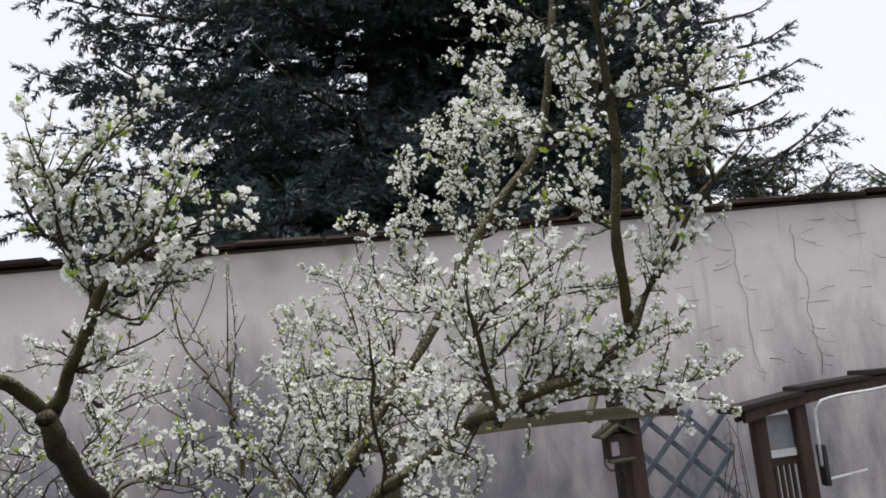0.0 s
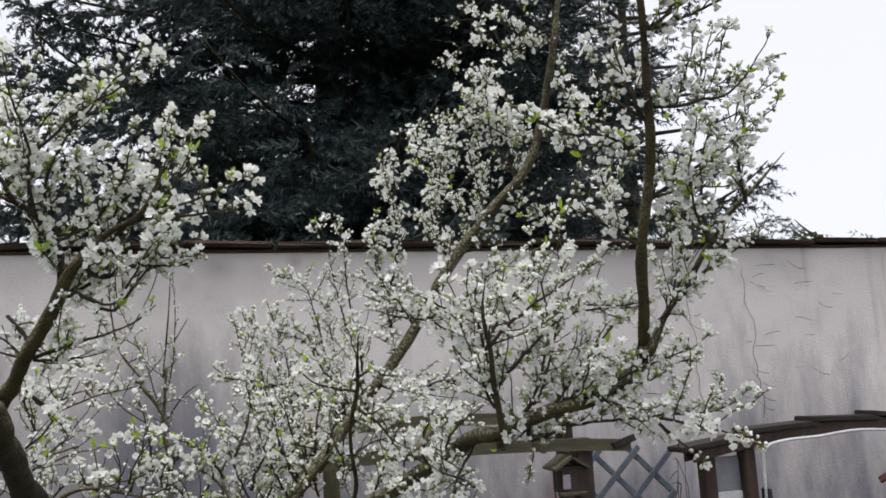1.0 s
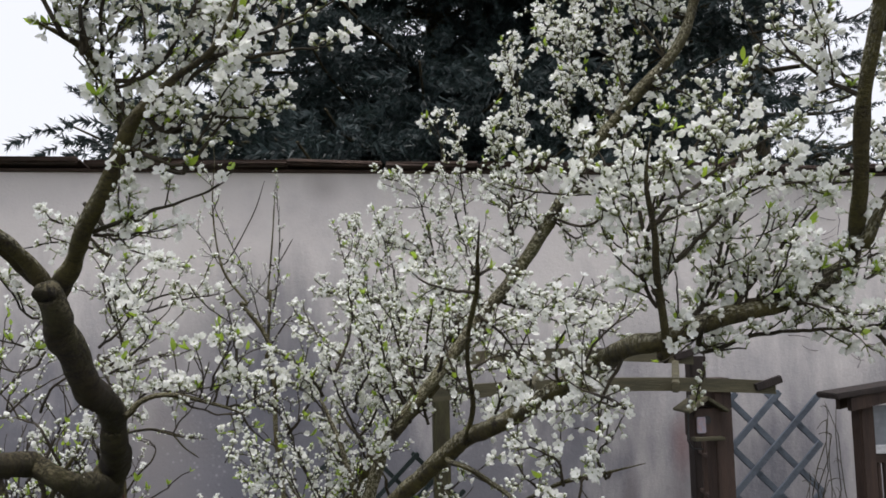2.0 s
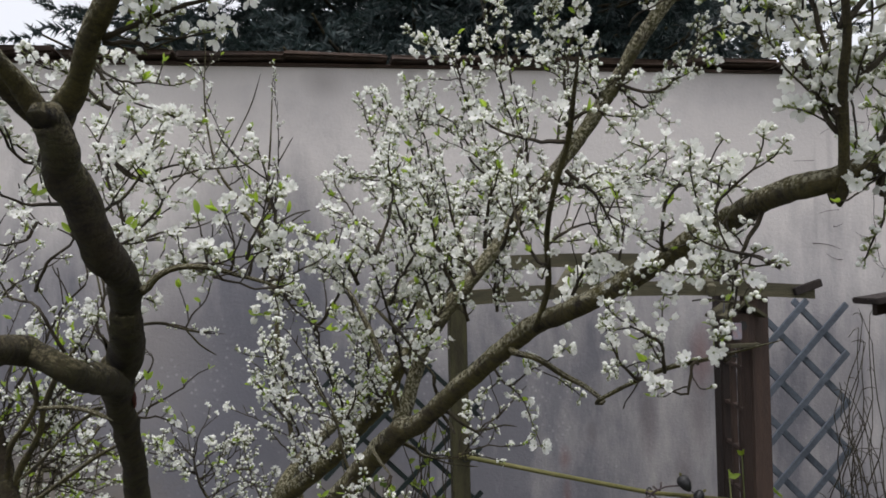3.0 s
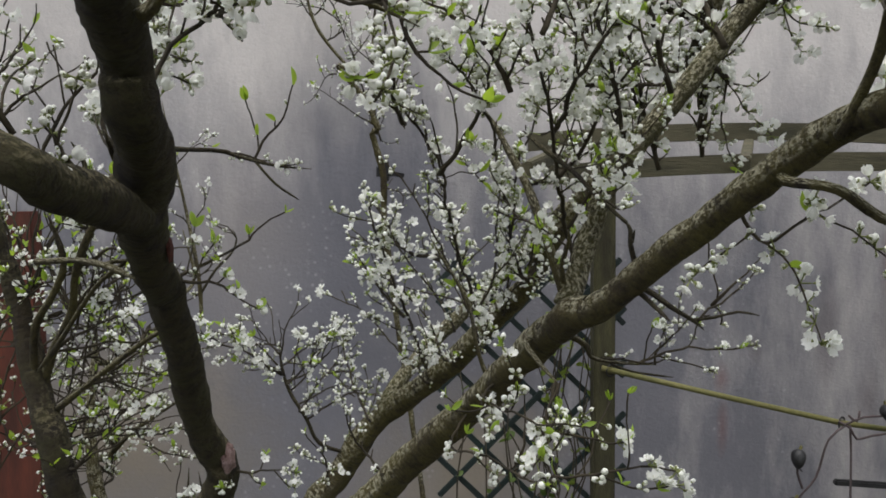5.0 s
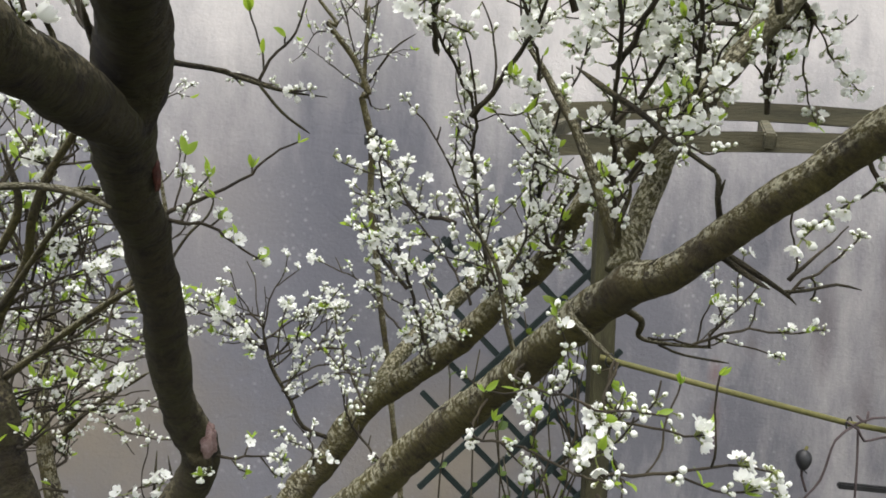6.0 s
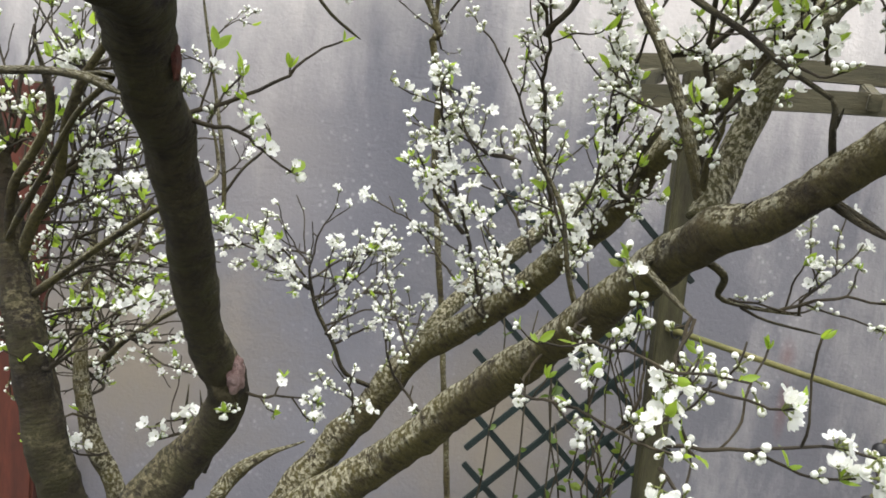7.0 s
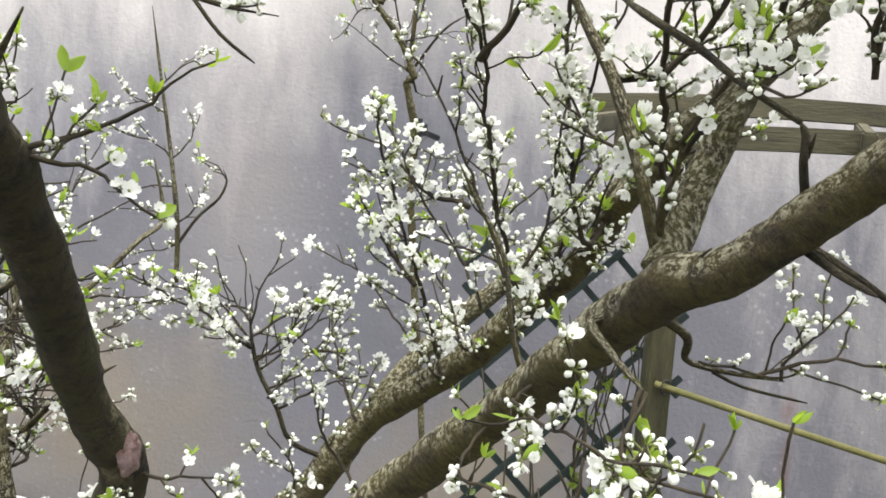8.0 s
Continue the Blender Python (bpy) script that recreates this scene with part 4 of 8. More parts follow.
# ivy round the mossy post
ivy = thing("ivy", (-0.47, 3.17, 0), "young ivy with yellow-green leaves climbing the mossy post", "ivy")
rnd = random.Random(9)
s, g = Soup(), Soup()
for k in range(11):
    a0, z, pts = rnd.uniform(0, 6.28), 0.0, []
    for j in range(26):
        a0 += rnd.gauss(0, 0.25)
        rr = 0.045 + (0.05 * math.sin(j * 0.5 + k) ** 2 if j > 12 else 0)
        pts.append((-0.455 + rr * math.cos(a0) - 0.03 * (k % 3), 3.17 + rr * math.sin(a0), z))
        z += 1.68 / 26
        if j > 13 and rnd.random() < 0.75:
            for _ in range(2):
                d = np.array([rnd.gauss(0, 1), rnd.gauss(-0.4, 1), rnd.uniform(0, 1)])
                rot = frame_to(d / np.linalg.norm(d), rnd.uniform(0, 6))
                rot = np.column_stack((rot[:, 0], rot[:, 2], rot[:, 1])) * rnd.uniform(0.8, 1.4)
                L = LEAVES[rnd.randrange(3)]
                g.stamp(L, rot * (1.4, 1, 1), np.array(pts[-1]))
    s.tube(np.array(pts), np.linspace(0.004, 0.0015, len(pts)), 5)
under(link_mesh("runner_mass", s.mesh("runner_mass"), TWIG, None, "", True), ivy)["kind"] = "stuff"
under(link_mesh("foliage", g.mesh("foliage"), leaf_material("ivy_leaf", (0.10, 0.15, 0.02), (0.20, 0.26, 0.04), (0.22, 0.30, 0.04), 0.35), None, "small yellow-green leaves", True), ivy)["kind"] = "stuff"

rose = thing("climbing_rose", (-0.75, 3.15, 0), "tangled thin rose stems with fresh leaves before dark lattice", "climbing plant")
s, g = Soup(), Soup()
for k in range(9):
    x, y, pts = rnd.uniform(-0.95, -0.45), rnd.uniform(2.95, 3.30), []
    lean, top = rnd.gauss(0, 0.10), rnd.uniform(1.1, 1.62)
    for j in range(16):
        u = j / 15
        pts.append((x + lean * u + 0.03 * math.sin(j * 0.55 + k * 1.7) * u + 0.008 * math.sin(j * 1.9 + k), y + 0.03 * math.cos(j * 0.7 + k), top * u))
        if j > 8 and rnd.random() < 0.5:
            for _ in range(2):
                d = np.array([rnd.gauss(0, 1), rnd.gauss(-0.3, 1), rnd.uniform(0, 1)])
                rot = frame_to(d / np.linalg.norm(d), rnd.uniform(0, 6))
                rot = np.column_stack((rot[:, 0], rot[:, 2], rot[:, 1])) * rnd.uniform(0.8, 1.5)
                g.stamp(LEAVES[rnd.randrange(3)], rot * (1.5, 1, 1), np.array(pts[-1]))
    s.tube(np.array(pts), np.linspace(0.0045, 0.0016, len(pts)), 5)
under(link_mesh("stem_mass", s.mesh("stem_mass"), VINE_DARK, None, "", True), rose)["kind"] = "stuff"
under(link_mesh("foliage", g.mesh("foliage"), ROSE_LEAF, None, "", True), rose)["kind"] = "stuff"

# weeds at the arch's foot, and a pale pot beside the dark tree
weed = thing("weed", (0.36, 3.02, 0), "fresh green weed growing up by the arch posts", "plant")
g, s = Soup(), Soup()
for k in range(5):
    x, y = 0.28 + 0.045 * k, 3.02 + rnd.uniform(-0.06, 0.06)
    top = rnd.uniform(1.2, 1.5)
    pts = np.array([(x + 0.01 * math.sin(j + k), y, top * j / 9) for j in range(10)])
    s.tube(pts, np.linspace(0.004, 0.002, 10), 5)
    for j in range(9):
        d = np.array([rnd.gauss(0, 1), rnd.gauss(0, 1), rnd.uniform(0.1, 1)])
        rot = frame_to(d / np.linalg.norm(d), rnd.uniform(0, 6))
        rot = np.column_stack((rot[:, 0], rot[:, 2], rot[:, 1])) * rnd.uniform(1.4, 2.4)
        L = LEAVES[rnd.randrange(3)]
        g.stamp(L, rot * (1.6, 1, 1), pts[6 + j % 4])
under(link_mesh("stalks", s.mesh("stalks"), CALYX, None, "", True), weed)["kind"] = "stuff"
under(link_mesh("foliage", g.mesh("foliage"), LEAF, None, "", True), weed)["kind"] = "stuff"


# ---- the plum trees ----
tree_a = Tree("plum_tree", (-1.3, 2.8, 0), "old plum tree in white blossom with mossy forked limbs", "plum tree", BARK, near=260, seed=1)
tree_a.limb([(-1.32, 2.86, -0.067, 0.085), (-1.309, 2.84, 0.382, 0.075), (-1.288, 2.82, 0.882, 0.065), (-1.202, 2.606, 1.236, 0.045)])
tree_a.limb([(-1.229, 2.488, 1.249, 0.0283), (-1.045, 2.413, 1.395, 0.0246), (-0.945, 2.383, 1.483, 0.0212), (-0.852, 2.306, 1.593, 0.0201), (-0.774, 2.219, 1.688, 0.0193), (-0.719, 2.101, 1.778, 0.0186), (-0.69, 2.055, 1.801, 0.0149), (-0.66, 2.019, 1.834, 0.0138), (-0.616, 1.955, 1.888, 0.0138), (-0.559, 1.865, 1.956, 0.0134), (-0.519, 1.749, 1.991, 0.0126), (-0.427, 1.65, 2.063, 0.0123), (-0.42, 1.518, 2.093, 0.0115), (-0.417, 1.433, 2.101, 0.0104), (-0.354, 1.421, 2.124, 0.0097), (-0.275, 1.414, 2.142, 0.0093), (-0.193, 1.428, 2.183, 0.0082)])
tree_a.limb([(-0.191, 1.433, 2.184, 0.0088), (-0.213, 1.374, 2.255, 0.0076), (-0.229, 1.334, 2.339, 0.0072), (-0.229, 1.29, 2.456, 0.0068), (-0.245, 1.251, 2.577, 0.0053), (-0.266, 1.214, 2.685, 0.0046), (-0.283, 1.178, 2.775, 0.004)])
tree_a.limb([(-0.200, 1.410, 2.210, 0.0072), (-0.199, 1.394, 2.2, 0.0072), (-0.176, 1.387, 2.247, 0.005), (-0.132, 1.38, 2.303, 0.0046), (-0.087, 1.364, 2.375, 0.004), (-0.035, 1.348, 2.427, 0.003), (0.015, 1.341, 2.477, 0.002)])
tree_a.limb([(-0.708, 2.133, 1.791, 0.016), (-0.693, 2.141, 1.828, 0.012), (-0.678, 2.141, 1.872, 0.0112), (-0.637, 2.131, 1.955, 0.0112), (-0.411, 2.123, 2.233, 0.012), (-0.298, 2.049, 2.423, 0.0112), (-0.23, 1.997, 2.518, 0.0108), (-0.151, 1.962, 2.607, 0.01), (-0.109, 1.951, 2.719, 0.0088), (-0.091, 1.904, 2.854, 0.0076), (-0.079, 1.867, 3.004, 0.0053), (-0.064, 1.832, 3.155, 0.004)], BARK_PALE)
tree_a.limb([(-1.12, 2.59, 1.281, 0.0256), (-1.064, 2.606, 1.365, 0.024), (-1.002, 2.619, 1.446, 0.0216), (-0.934, 2.607, 1.539, 0.0192), (-0.822, 2.545, 1.64, 0.0184), (-0.738, 2.478, 1.736, 0.0168), (-0.698, 2.437, 1.799, 0.016), (-0.676, 2.39, 1.855, 0.0144), (-0.53, 2.338, 2.036, 0.0128), (-0.505, 2.277, 2.121, 0.0112), (-0.461, 2.298, 2.246, 0.0046), (-0.456, 2.263, 2.298, 0.0017)])
tree_a.limb([(-1.186, 2.246, 1.453, 0.0215), (-1.146, 2.262, 1.503, 0.0215), (-1.114, 2.253, 1.551, 0.0205), (-1.105, 2.241, 1.59, 0.0195), (-1.113, 2.207, 1.636, 0.0185), (-1.113, 2.154, 1.695, 0.0183), (-1.11, 2.095, 1.761, 0.0183), (-1.108, 2.056, 1.812, 0.0185), (-1.101, 1.997, 1.852, 0.0195), (-1.096, 1.96, 1.882, 0.0205), (-1.091, 1.925, 1.902, 0.0215), (-1.083, 1.905, 1.925, 0.0205)], BARK_DARK)
tree_a.limb([(-1.096, 1.945, 1.895, 0.0190), (-1.070, 1.885, 1.945, 0.0205), (-1.053, 1.806, 1.978, 0.0186), (-1.051, 1.787, 2.007, 0.0179), (-1.037, 1.692, 2.033, 0.0175), (-1.033, 1.601, 2.061, 0.0171), (-1.041, 1.567, 2.101, 0.0167), (-1.054, 1.549, 2.128, 0.0164), (-1.05, 1.534, 2.141, 0.0156), (-1.055, 1.519, 2.166, 0.0141), (-1.057, 1.511, 2.16, 0.0119)], BARK_DARK)
tree_a.limb([(-1.088, 1.930, 1.895, 0.0150), (-1.091, 1.870, 1.905, 0.0185), (-1.100, 1.805, 1.918, 0.0176), (-1.107, 1.753, 1.934, 0.016), (-1.149, 1.77, 1.955, 0.0156), (-1.17, 1.7, 1.964, 0.0152), (-1.2, 1.641, 1.972, 0.0136), (-1.229, 1.563, 1.994, 0.0104)], BARK_DARK)
tree_a.limb([(-1.054, 1.547, 2.130, 0.0120), (-1.07, 1.588, 2.165, 0.012), (-1.039, 1.552, 2.199, 0.0104), (-1.012, 1.507, 2.241, 0.0096), (-0.981, 1.477, 2.291, 0.0088), (-0.955, 1.445, 2.334, 0.0072), (-0.916, 1.445, 2.377, 0.0046), (-0.867, 1.403, 2.402, 0.0033), (-0.831, 1.384, 2.481, 0.002)])
tree_a.limb([(-1.072, 1.583, 2.171, 0.0112), (-1.089, 1.554, 2.202, 0.0088), (-1.105, 1.522, 2.223, 0.008), (-1.13, 1.49, 2.24, 0.0072), (-1.161, 1.469, 2.29, 0.0046)])
tree_a.limb([(-1.070, 1.588, 2.165, 0.0104), (-1.086, 1.622, 2.175, 0.0104), (-1.106, 1.591, 2.198, 0.0088), (-1.119, 1.562, 2.218, 0.008), (-1.144, 1.51, 2.231, 0.0053)])
tree_a.limb([(-0.976, 1.483, 2.301, 0.0072), (-0.971, 1.47, 2.336, 0.0053), (-0.989, 1.48, 2.383, 0.0046), (-1.002, 1.44, 2.407, 0.004), (-1.042, 1.415, 2.426, 0.0033)])
tree_a.limb([(-0.554, 1.852, 1.962, 0.0046), (-0.563, 1.839, 1.954, 0.0046), (-0.554, 1.806, 2.007, 0.004), (-0.568, 1.755, 2.07, 0.0036), (-0.575, 1.697, 2.117, 0.0033), (-0.568, 1.663, 2.169, 0.0036), (-0.572, 1.631, 2.204, 0.0033), (-0.574, 1.599, 2.251, 0.002)])
tree_a.limb([(-0.417, 1.433, 2.101, 0.0053), (-0.409, 1.43, 2.083, 0.0053), (-0.416, 1.413, 2.121, 0.0046), (-0.43, 1.391, 2.173, 0.0043), (-0.437, 1.373, 2.208, 0.0033), (-0.45, 1.357, 2.259, 0.0023), (-0.448, 1.342, 2.304, 0.0013)])
tree_a.limb([(-0.71, 2.134, 1.803, 0.0053), (-0.727, 2.143, 1.863, 0.005), (-0.746, 2.17, 1.924, 0.0046), (-0.761, 2.189, 1.956, 0.0043), (-0.776, 2.207, 1.989, 0.0033), (-0.8, 2.225, 2.025, 0.0023)])
tree_a.limb([(-0.580, 1.902, 1.932, 0.0046), (-0.581, 1.885, 1.921, 0.0046), (-0.556, 1.854, 1.914, 0.0043), (-0.524, 1.852, 1.893, 0.004), (-0.503, 1.817, 1.88, 0.0033), (-0.495, 1.78, 1.868, 0.003), (-0.508, 1.76, 1.873, 0.0026), (-0.457, 1.705, 1.911, 0.003), (-0.423, 1.633, 1.933, 0.0023), (-0.389, 1.556, 1.957, 0.0013)])
tree_a.spray([(-0.605, 2.261, 1.943), (-0.646, 2.273, 2.088), (-0.678, 2.292, 2.185), (-0.705, 2.359, 2.342)], 0.0026, op=1.45, fl=0.2)
tree_a.spray([(-0.605, 2.261, 1.943), (-0.660, 2.258, 2.089), (-0.706, 2.261, 2.188), (-0.743, 2.307, 2.320)], 0.0032, op=1.45, fl=0.2)
tree_a.spray([(-0.568, 2.263, 1.938), (-0.631, 2.262, 2.121), (-0.665, 2.316, 2.262), (-0.700, 2.324, 2.339)], 0.0026, op=1.45, fl=0.2)
tree_a.spray([(-0.568, 2.263, 1.938), (-0.614, 2.243, 2.108), (-0.630, 2.277, 2.236), (-0.664, 2.269, 2.338)], 0.0032, op=1.45, fl=0.2)
tree_a.spray([(-0.517, 2.265, 1.953), (-0.511, 2.258, 2.136), (-0.523, 2.307, 2.254), (-0.544, 2.318, 2.37), (-0.591, 2.327, 2.382)], 0.0026, op=1.45, fl=0.2)
tree_a.spray([(-0.517, 2.265, 1.953), (-0.525, 2.241, 2.148), (-0.552, 2.269, 2.279), (-0.589, 2.255, 2.406), (-0.651, 2.245, 2.432)], 0.0032, op=1.45, fl=0.2)
tree_a.spray([(-0.496, 2.131, 2.127), (-0.48, 2.109, 2.113), (-0.493, 2.196, 2.256), (-0.525, 2.212, 2.376), (-0.543, 2.233, 2.526)], 0.0026, op=1.45, fl=0.2)
tree_a.spray([(-0.496, 2.131, 2.127), (-0.48, 2.109, 2.113), (-0.482, 2.194, 2.26), (-0.501, 2.208, 2.384), (-0.507, 2.226, 2.538)], 0.0032, op=1.45, fl=0.2)
tree_a.spray([(-0.411, 2.123, 2.232), (-0.424, 2.120, 2.351), (-0.399, 2.120, 2.486), (-0.414, 2.114, 2.588), (-0.422, 2.128, 2.653)], 0.0026, op=1.45, fl=0.2)
tree_a.spray([(-0.411, 2.123, 2.232), (-0.417, 2.137, 2.353), (-0.383, 2.154, 2.490), (-0.390, 2.165, 2.594), (-0.398, 2.163, 2.668)], 0.0032, op=1.45, fl=0.2)
tree_a.spray([(-0.299, 2.049, 2.423), (-0.321, 2.08, 2.531), (-0.291, 2.121, 2.677), (-0.256, 2.183, 2.795)], 0.0026, op=1.45, fl=0.2)
tree_a.spray([(-0.299, 2.049, 2.423), (-0.326, 2.066, 2.517), (-0.3, 2.094, 2.648), (-0.272, 2.142, 2.754)], 0.0032, op=1.45, fl=0.2)
tree_a.spray([(-0.23, 1.997, 2.517), (-0.229, 2.041, 2.637), (-0.205, 2.114, 2.781), (-0.154, 2.134, 2.863)], 0.0026, op=1.45, fl=0.2)
tree_a.spray([(-0.23, 1.997, 2.517), (-0.241, 2.023, 2.636), (-0.23, 2.075, 2.779), (-0.192, 2.076, 2.859)], 0.0032, op=1.45, fl=0.2)
tree_a.spray([(-0.161, 1.974, 2.595), (-0.207, 1.997, 2.69), (-0.219, 1.98, 2.795)], 0.0026, op=1.45, fl=0.2)
tree_a.spray([(-0.161, 1.974, 2.595), (-0.196, 2.027, 2.678), (-0.196, 2.042, 2.771)], 0.0032, op=1.45, fl=0.2)
tree_a.spray([(-0.358, 2.099, 2.315), (-0.356, 2.086, 2.325), (-0.302, 2.092, 2.294), (-0.258, 2.094, 2.359), (-0.209, 2.113, 2.378)], 0.0026, op=1.45, fl=0.2)
tree_a.spray([(-0.358, 2.099, 2.315), (-0.356, 2.086, 2.325), (-0.29, 2.06, 2.309), (-0.232, 2.039, 2.387), (-0.171, 2.031, 2.42)], 0.0032, op=1.45, fl=0.2)
tree_a.spray([(-0.365, 2.103, 2.29), (-0.437, 2.142, 2.409), (-0.448, 2.128, 2.487)], 0.0026, op=1.45, fl=0.2)
tree_a.spray([(-0.365, 2.103, 2.29), (-0.434, 2.152, 2.43), (-0.445, 2.15, 2.529)], 0.0032, op=1.45, fl=0.2)
tree_a.spray([(-0.496, 2.131, 2.127), (-0.477, 2.129, 2.114), (-0.547, 2.244, 2.221), (-0.585, 2.287, 2.293), (-0.641, 2.33, 2.328)], 0.0026, op=1.45, fl=0.2)
tree_a.spray([(-0.496, 2.131, 2.127), (-0.477, 2.129, 2.114), (-0.55, 2.247, 2.216), (-0.592, 2.295, 2.283), (-0.651, 2.341, 2.313)], 0.0032, op=1.45, fl=0.2)
tree_a.spray([(-0.250, 2.020, 2.499), (-0.290, 2.097, 2.622), (-0.324, 2.167, 2.751), (-0.332, 2.171, 2.757)], 0.0026, op=1.45, fl=0.2)
tree_a.spray([(-0.250, 2.020, 2.499), (-0.288, 2.094, 2.603), (-0.327, 2.120, 2.698), (-0.340, 2.140, 2.708)], 0.0032, op=1.45, fl=0.2)
tree_a.spray([(-0.204, 1.991, 2.544), (-0.152, 1.986, 2.553), (-0.11, 1.991, 2.541)], 0.0026, op=1.45, fl=0.2)
tree_a.spray([(-0.204, 1.991, 2.544), (-0.149, 1.973, 2.54), (-0.106, 1.958, 2.512)], 0.0032, op=1.45, fl=0.2)
tree_a.spray([(-0.285, 2.047, 2.441), (-0.246, 2.044, 2.475), (-0.226, 2.05, 2.536)], 0.0026, op=1.45, fl=0.2)
tree_a.spray([(-0.285, 2.047, 2.441), (-0.229, 2.029, 2.462), (-0.191, 2.02, 2.508)], 0.0032, op=1.45, fl=0.2)
tree_a.spray([(-0.505, 2.277, 2.121), (-0.545, 2.266, 2.127), (-0.687, 2.373, 2.201), (-0.772, 2.416, 2.222)], 0.0026, op=1.45, fl=0.2)
tree_a.spray([(-0.505, 2.277, 2.121), (-0.545, 2.266, 2.127), (-0.659, 2.356, 2.189), (-0.759, 2.402, 2.209)], 0.0032, op=1.45, fl=0.2)
tree_a.spray([(-0.561, 2.131, 2.049), (-0.523, 2.177, 2.033), (-0.59, 2.192, 2.049), (-0.66, 2.207, 2.076), (-0.731, 2.228, 2.163)], 0.0026, op=1.45, fl=0.2)
tree_a.spray([(-0.561, 2.131, 2.049), (-0.523, 2.177, 2.033), (-0.612, 2.217, 2.038), (-0.702, 2.258, 2.054), (-0.795, 2.303, 2.129)], 0.0032, op=1.45, fl=0.2)
tree_a.spray([(-0.464, 2.130, 2.165), (-0.446, 2.137, 2.174), (-0.387, 2.111, 2.157), (-0.327, 2.085, 2.174), (-0.265, 2.068, 2.157)], 0.0026, op=1.45, fl=0.2)
tree_a.spray([(-0.464, 2.130, 2.165), (-0.446, 2.137, 2.174), (-0.381, 2.112, 2.159), (-0.314, 2.088, 2.178), (-0.246, 2.073, 2.164)], 0.0032, op=1.45, fl=0.2)
tree_a.spray([(-0.121, 1.957, 2.674), (-0.128, 1.981, 2.679), (-0.186, 2.012, 2.734), (-0.228, 2.06, 2.798)], 0.0026, op=1.45, fl=0.2)
tree_a.spray([(-0.121, 1.957, 2.674), (-0.128, 1.981, 2.679), (-0.187, 1.99, 2.706), (-0.229, 2.004, 2.732)], 0.0032, op=1.45, fl=0.2)
tree_a.spray([(-0.423, 1.407, 2.138), (-0.462, 1.435, 2.262), (-0.507, 1.443, 2.256), (-0.552, 1.461, 2.269)], 0.0024, op=1.35, fl=0.26)
tree_a.spray([(-0.423, 1.407, 2.138), (-0.447, 1.425, 2.268), (-0.476, 1.435, 2.27), (-0.506, 1.444, 2.289)], 0.0030, op=1.35, fl=0.26)
tree_a.spray([(-0.429, 1.401, 2.15), (-0.378, 1.409, 2.206), (-0.305, 1.415, 2.262), (-0.211, 1.433, 2.27)], 0.0024, op=1.35, fl=0.26)
tree_a.spray([(-0.429, 1.401, 2.15), (-0.385, 1.393, 2.202), (-0.32, 1.383, 2.257), (-0.233, 1.383, 2.262)], 0.0030, op=1.35, fl=0.26)
tree_a.spray([(-0.417, 1.431, 2.084), (-0.336, 1.443, 2.172), (-0.299, 1.452, 2.279), (-0.296, 1.461, 2.39)], 0.0024, op=1.35, fl=0.26)
tree_a.spray([(-0.417, 1.431, 2.084), (-0.354, 1.433, 2.159), (-0.334, 1.432, 2.253), (-0.349, 1.429, 2.351)], 0.0030, op=1.35, fl=0.26)
tree_a.spray([(-0.443, 1.373, 2.212), (-0.422, 1.383, 2.252), (-0.383, 1.394, 2.298), (-0.355, 1.404, 2.33)], 0.0024, op=1.35, fl=0.26)
tree_a.spray([(-0.443, 1.373, 2.212), (-0.406, 1.373, 2.245), (-0.352, 1.373, 2.283), (-0.307, 1.372, 2.308)], 0.0030, op=1.35, fl=0.26)
tree_a.spray([(-0.334, 1.419, 2.136), (-0.246, 1.405, 2.164), (-0.163, 1.34, 2.203)], 0.0024, op=1.35, fl=0.26)
tree_a.spray([(-0.334, 1.419, 2.136), (-0.286, 1.419, 2.189), (-0.214, 1.427, 2.262)], 0.0030, op=1.35, fl=0.26)
tree_a.spray([(-0.226, 1.335, 2.339), (-0.247, 1.373, 2.393), (-0.245, 1.435, 2.458)], 0.0024, op=1.35, fl=0.26)
tree_a.spray([(-0.226, 1.335, 2.339), (-0.264, 1.356, 2.371), (-0.299, 1.356, 2.401)], 0.0030, op=1.35, fl=0.26)
tree_a.spray([(-0.226, 1.311, 2.401), (-0.163, 1.323, 2.414), (-0.101, 1.334, 2.423)], 0.0024, op=1.35, fl=0.26)
tree_a.spray([(-0.226, 1.311, 2.401), (-0.177, 1.293, 2.431), (-0.127, 1.275, 2.458)], 0.0030, op=1.35, fl=0.26)
tree_a.spray([(-0.231, 1.276, 2.513), (-0.18, 1.284, 2.539), (-0.14, 1.3, 2.567), (-0.106, 1.317, 2.629)], 0.0024, op=1.35, fl=0.26)
tree_a.spray([(-0.231, 1.276, 2.513), (-0.173, 1.258, 2.522), (-0.128, 1.25, 2.534), (-0.086, 1.242, 2.578)], 0.0030, op=1.35, fl=0.26)
tree_a.spray([(-0.247, 1.245, 2.603), (-0.182, 1.211, 2.622), (-0.098, 1.178, 2.672)], 0.0024, op=1.35, fl=0.26)
tree_a.spray([(-0.247, 1.245, 2.603), (-0.199, 1.237, 2.639), (-0.134, 1.23, 2.705)], 0.0030, op=1.35, fl=0.26)
tree_a.spray([(-0.258, 1.228, 2.646), (-0.256, 1.233, 2.654), (-0.293, 1.26, 2.706), (-0.318, 1.269, 2.751)], 0.0024, op=1.35, fl=0.26)
tree_a.spray([(-0.258, 1.228, 2.646), (-0.256, 1.233, 2.654), (-0.302, 1.241, 2.674), (-0.335, 1.241, 2.691)], 0.0030, op=1.35, fl=0.26)
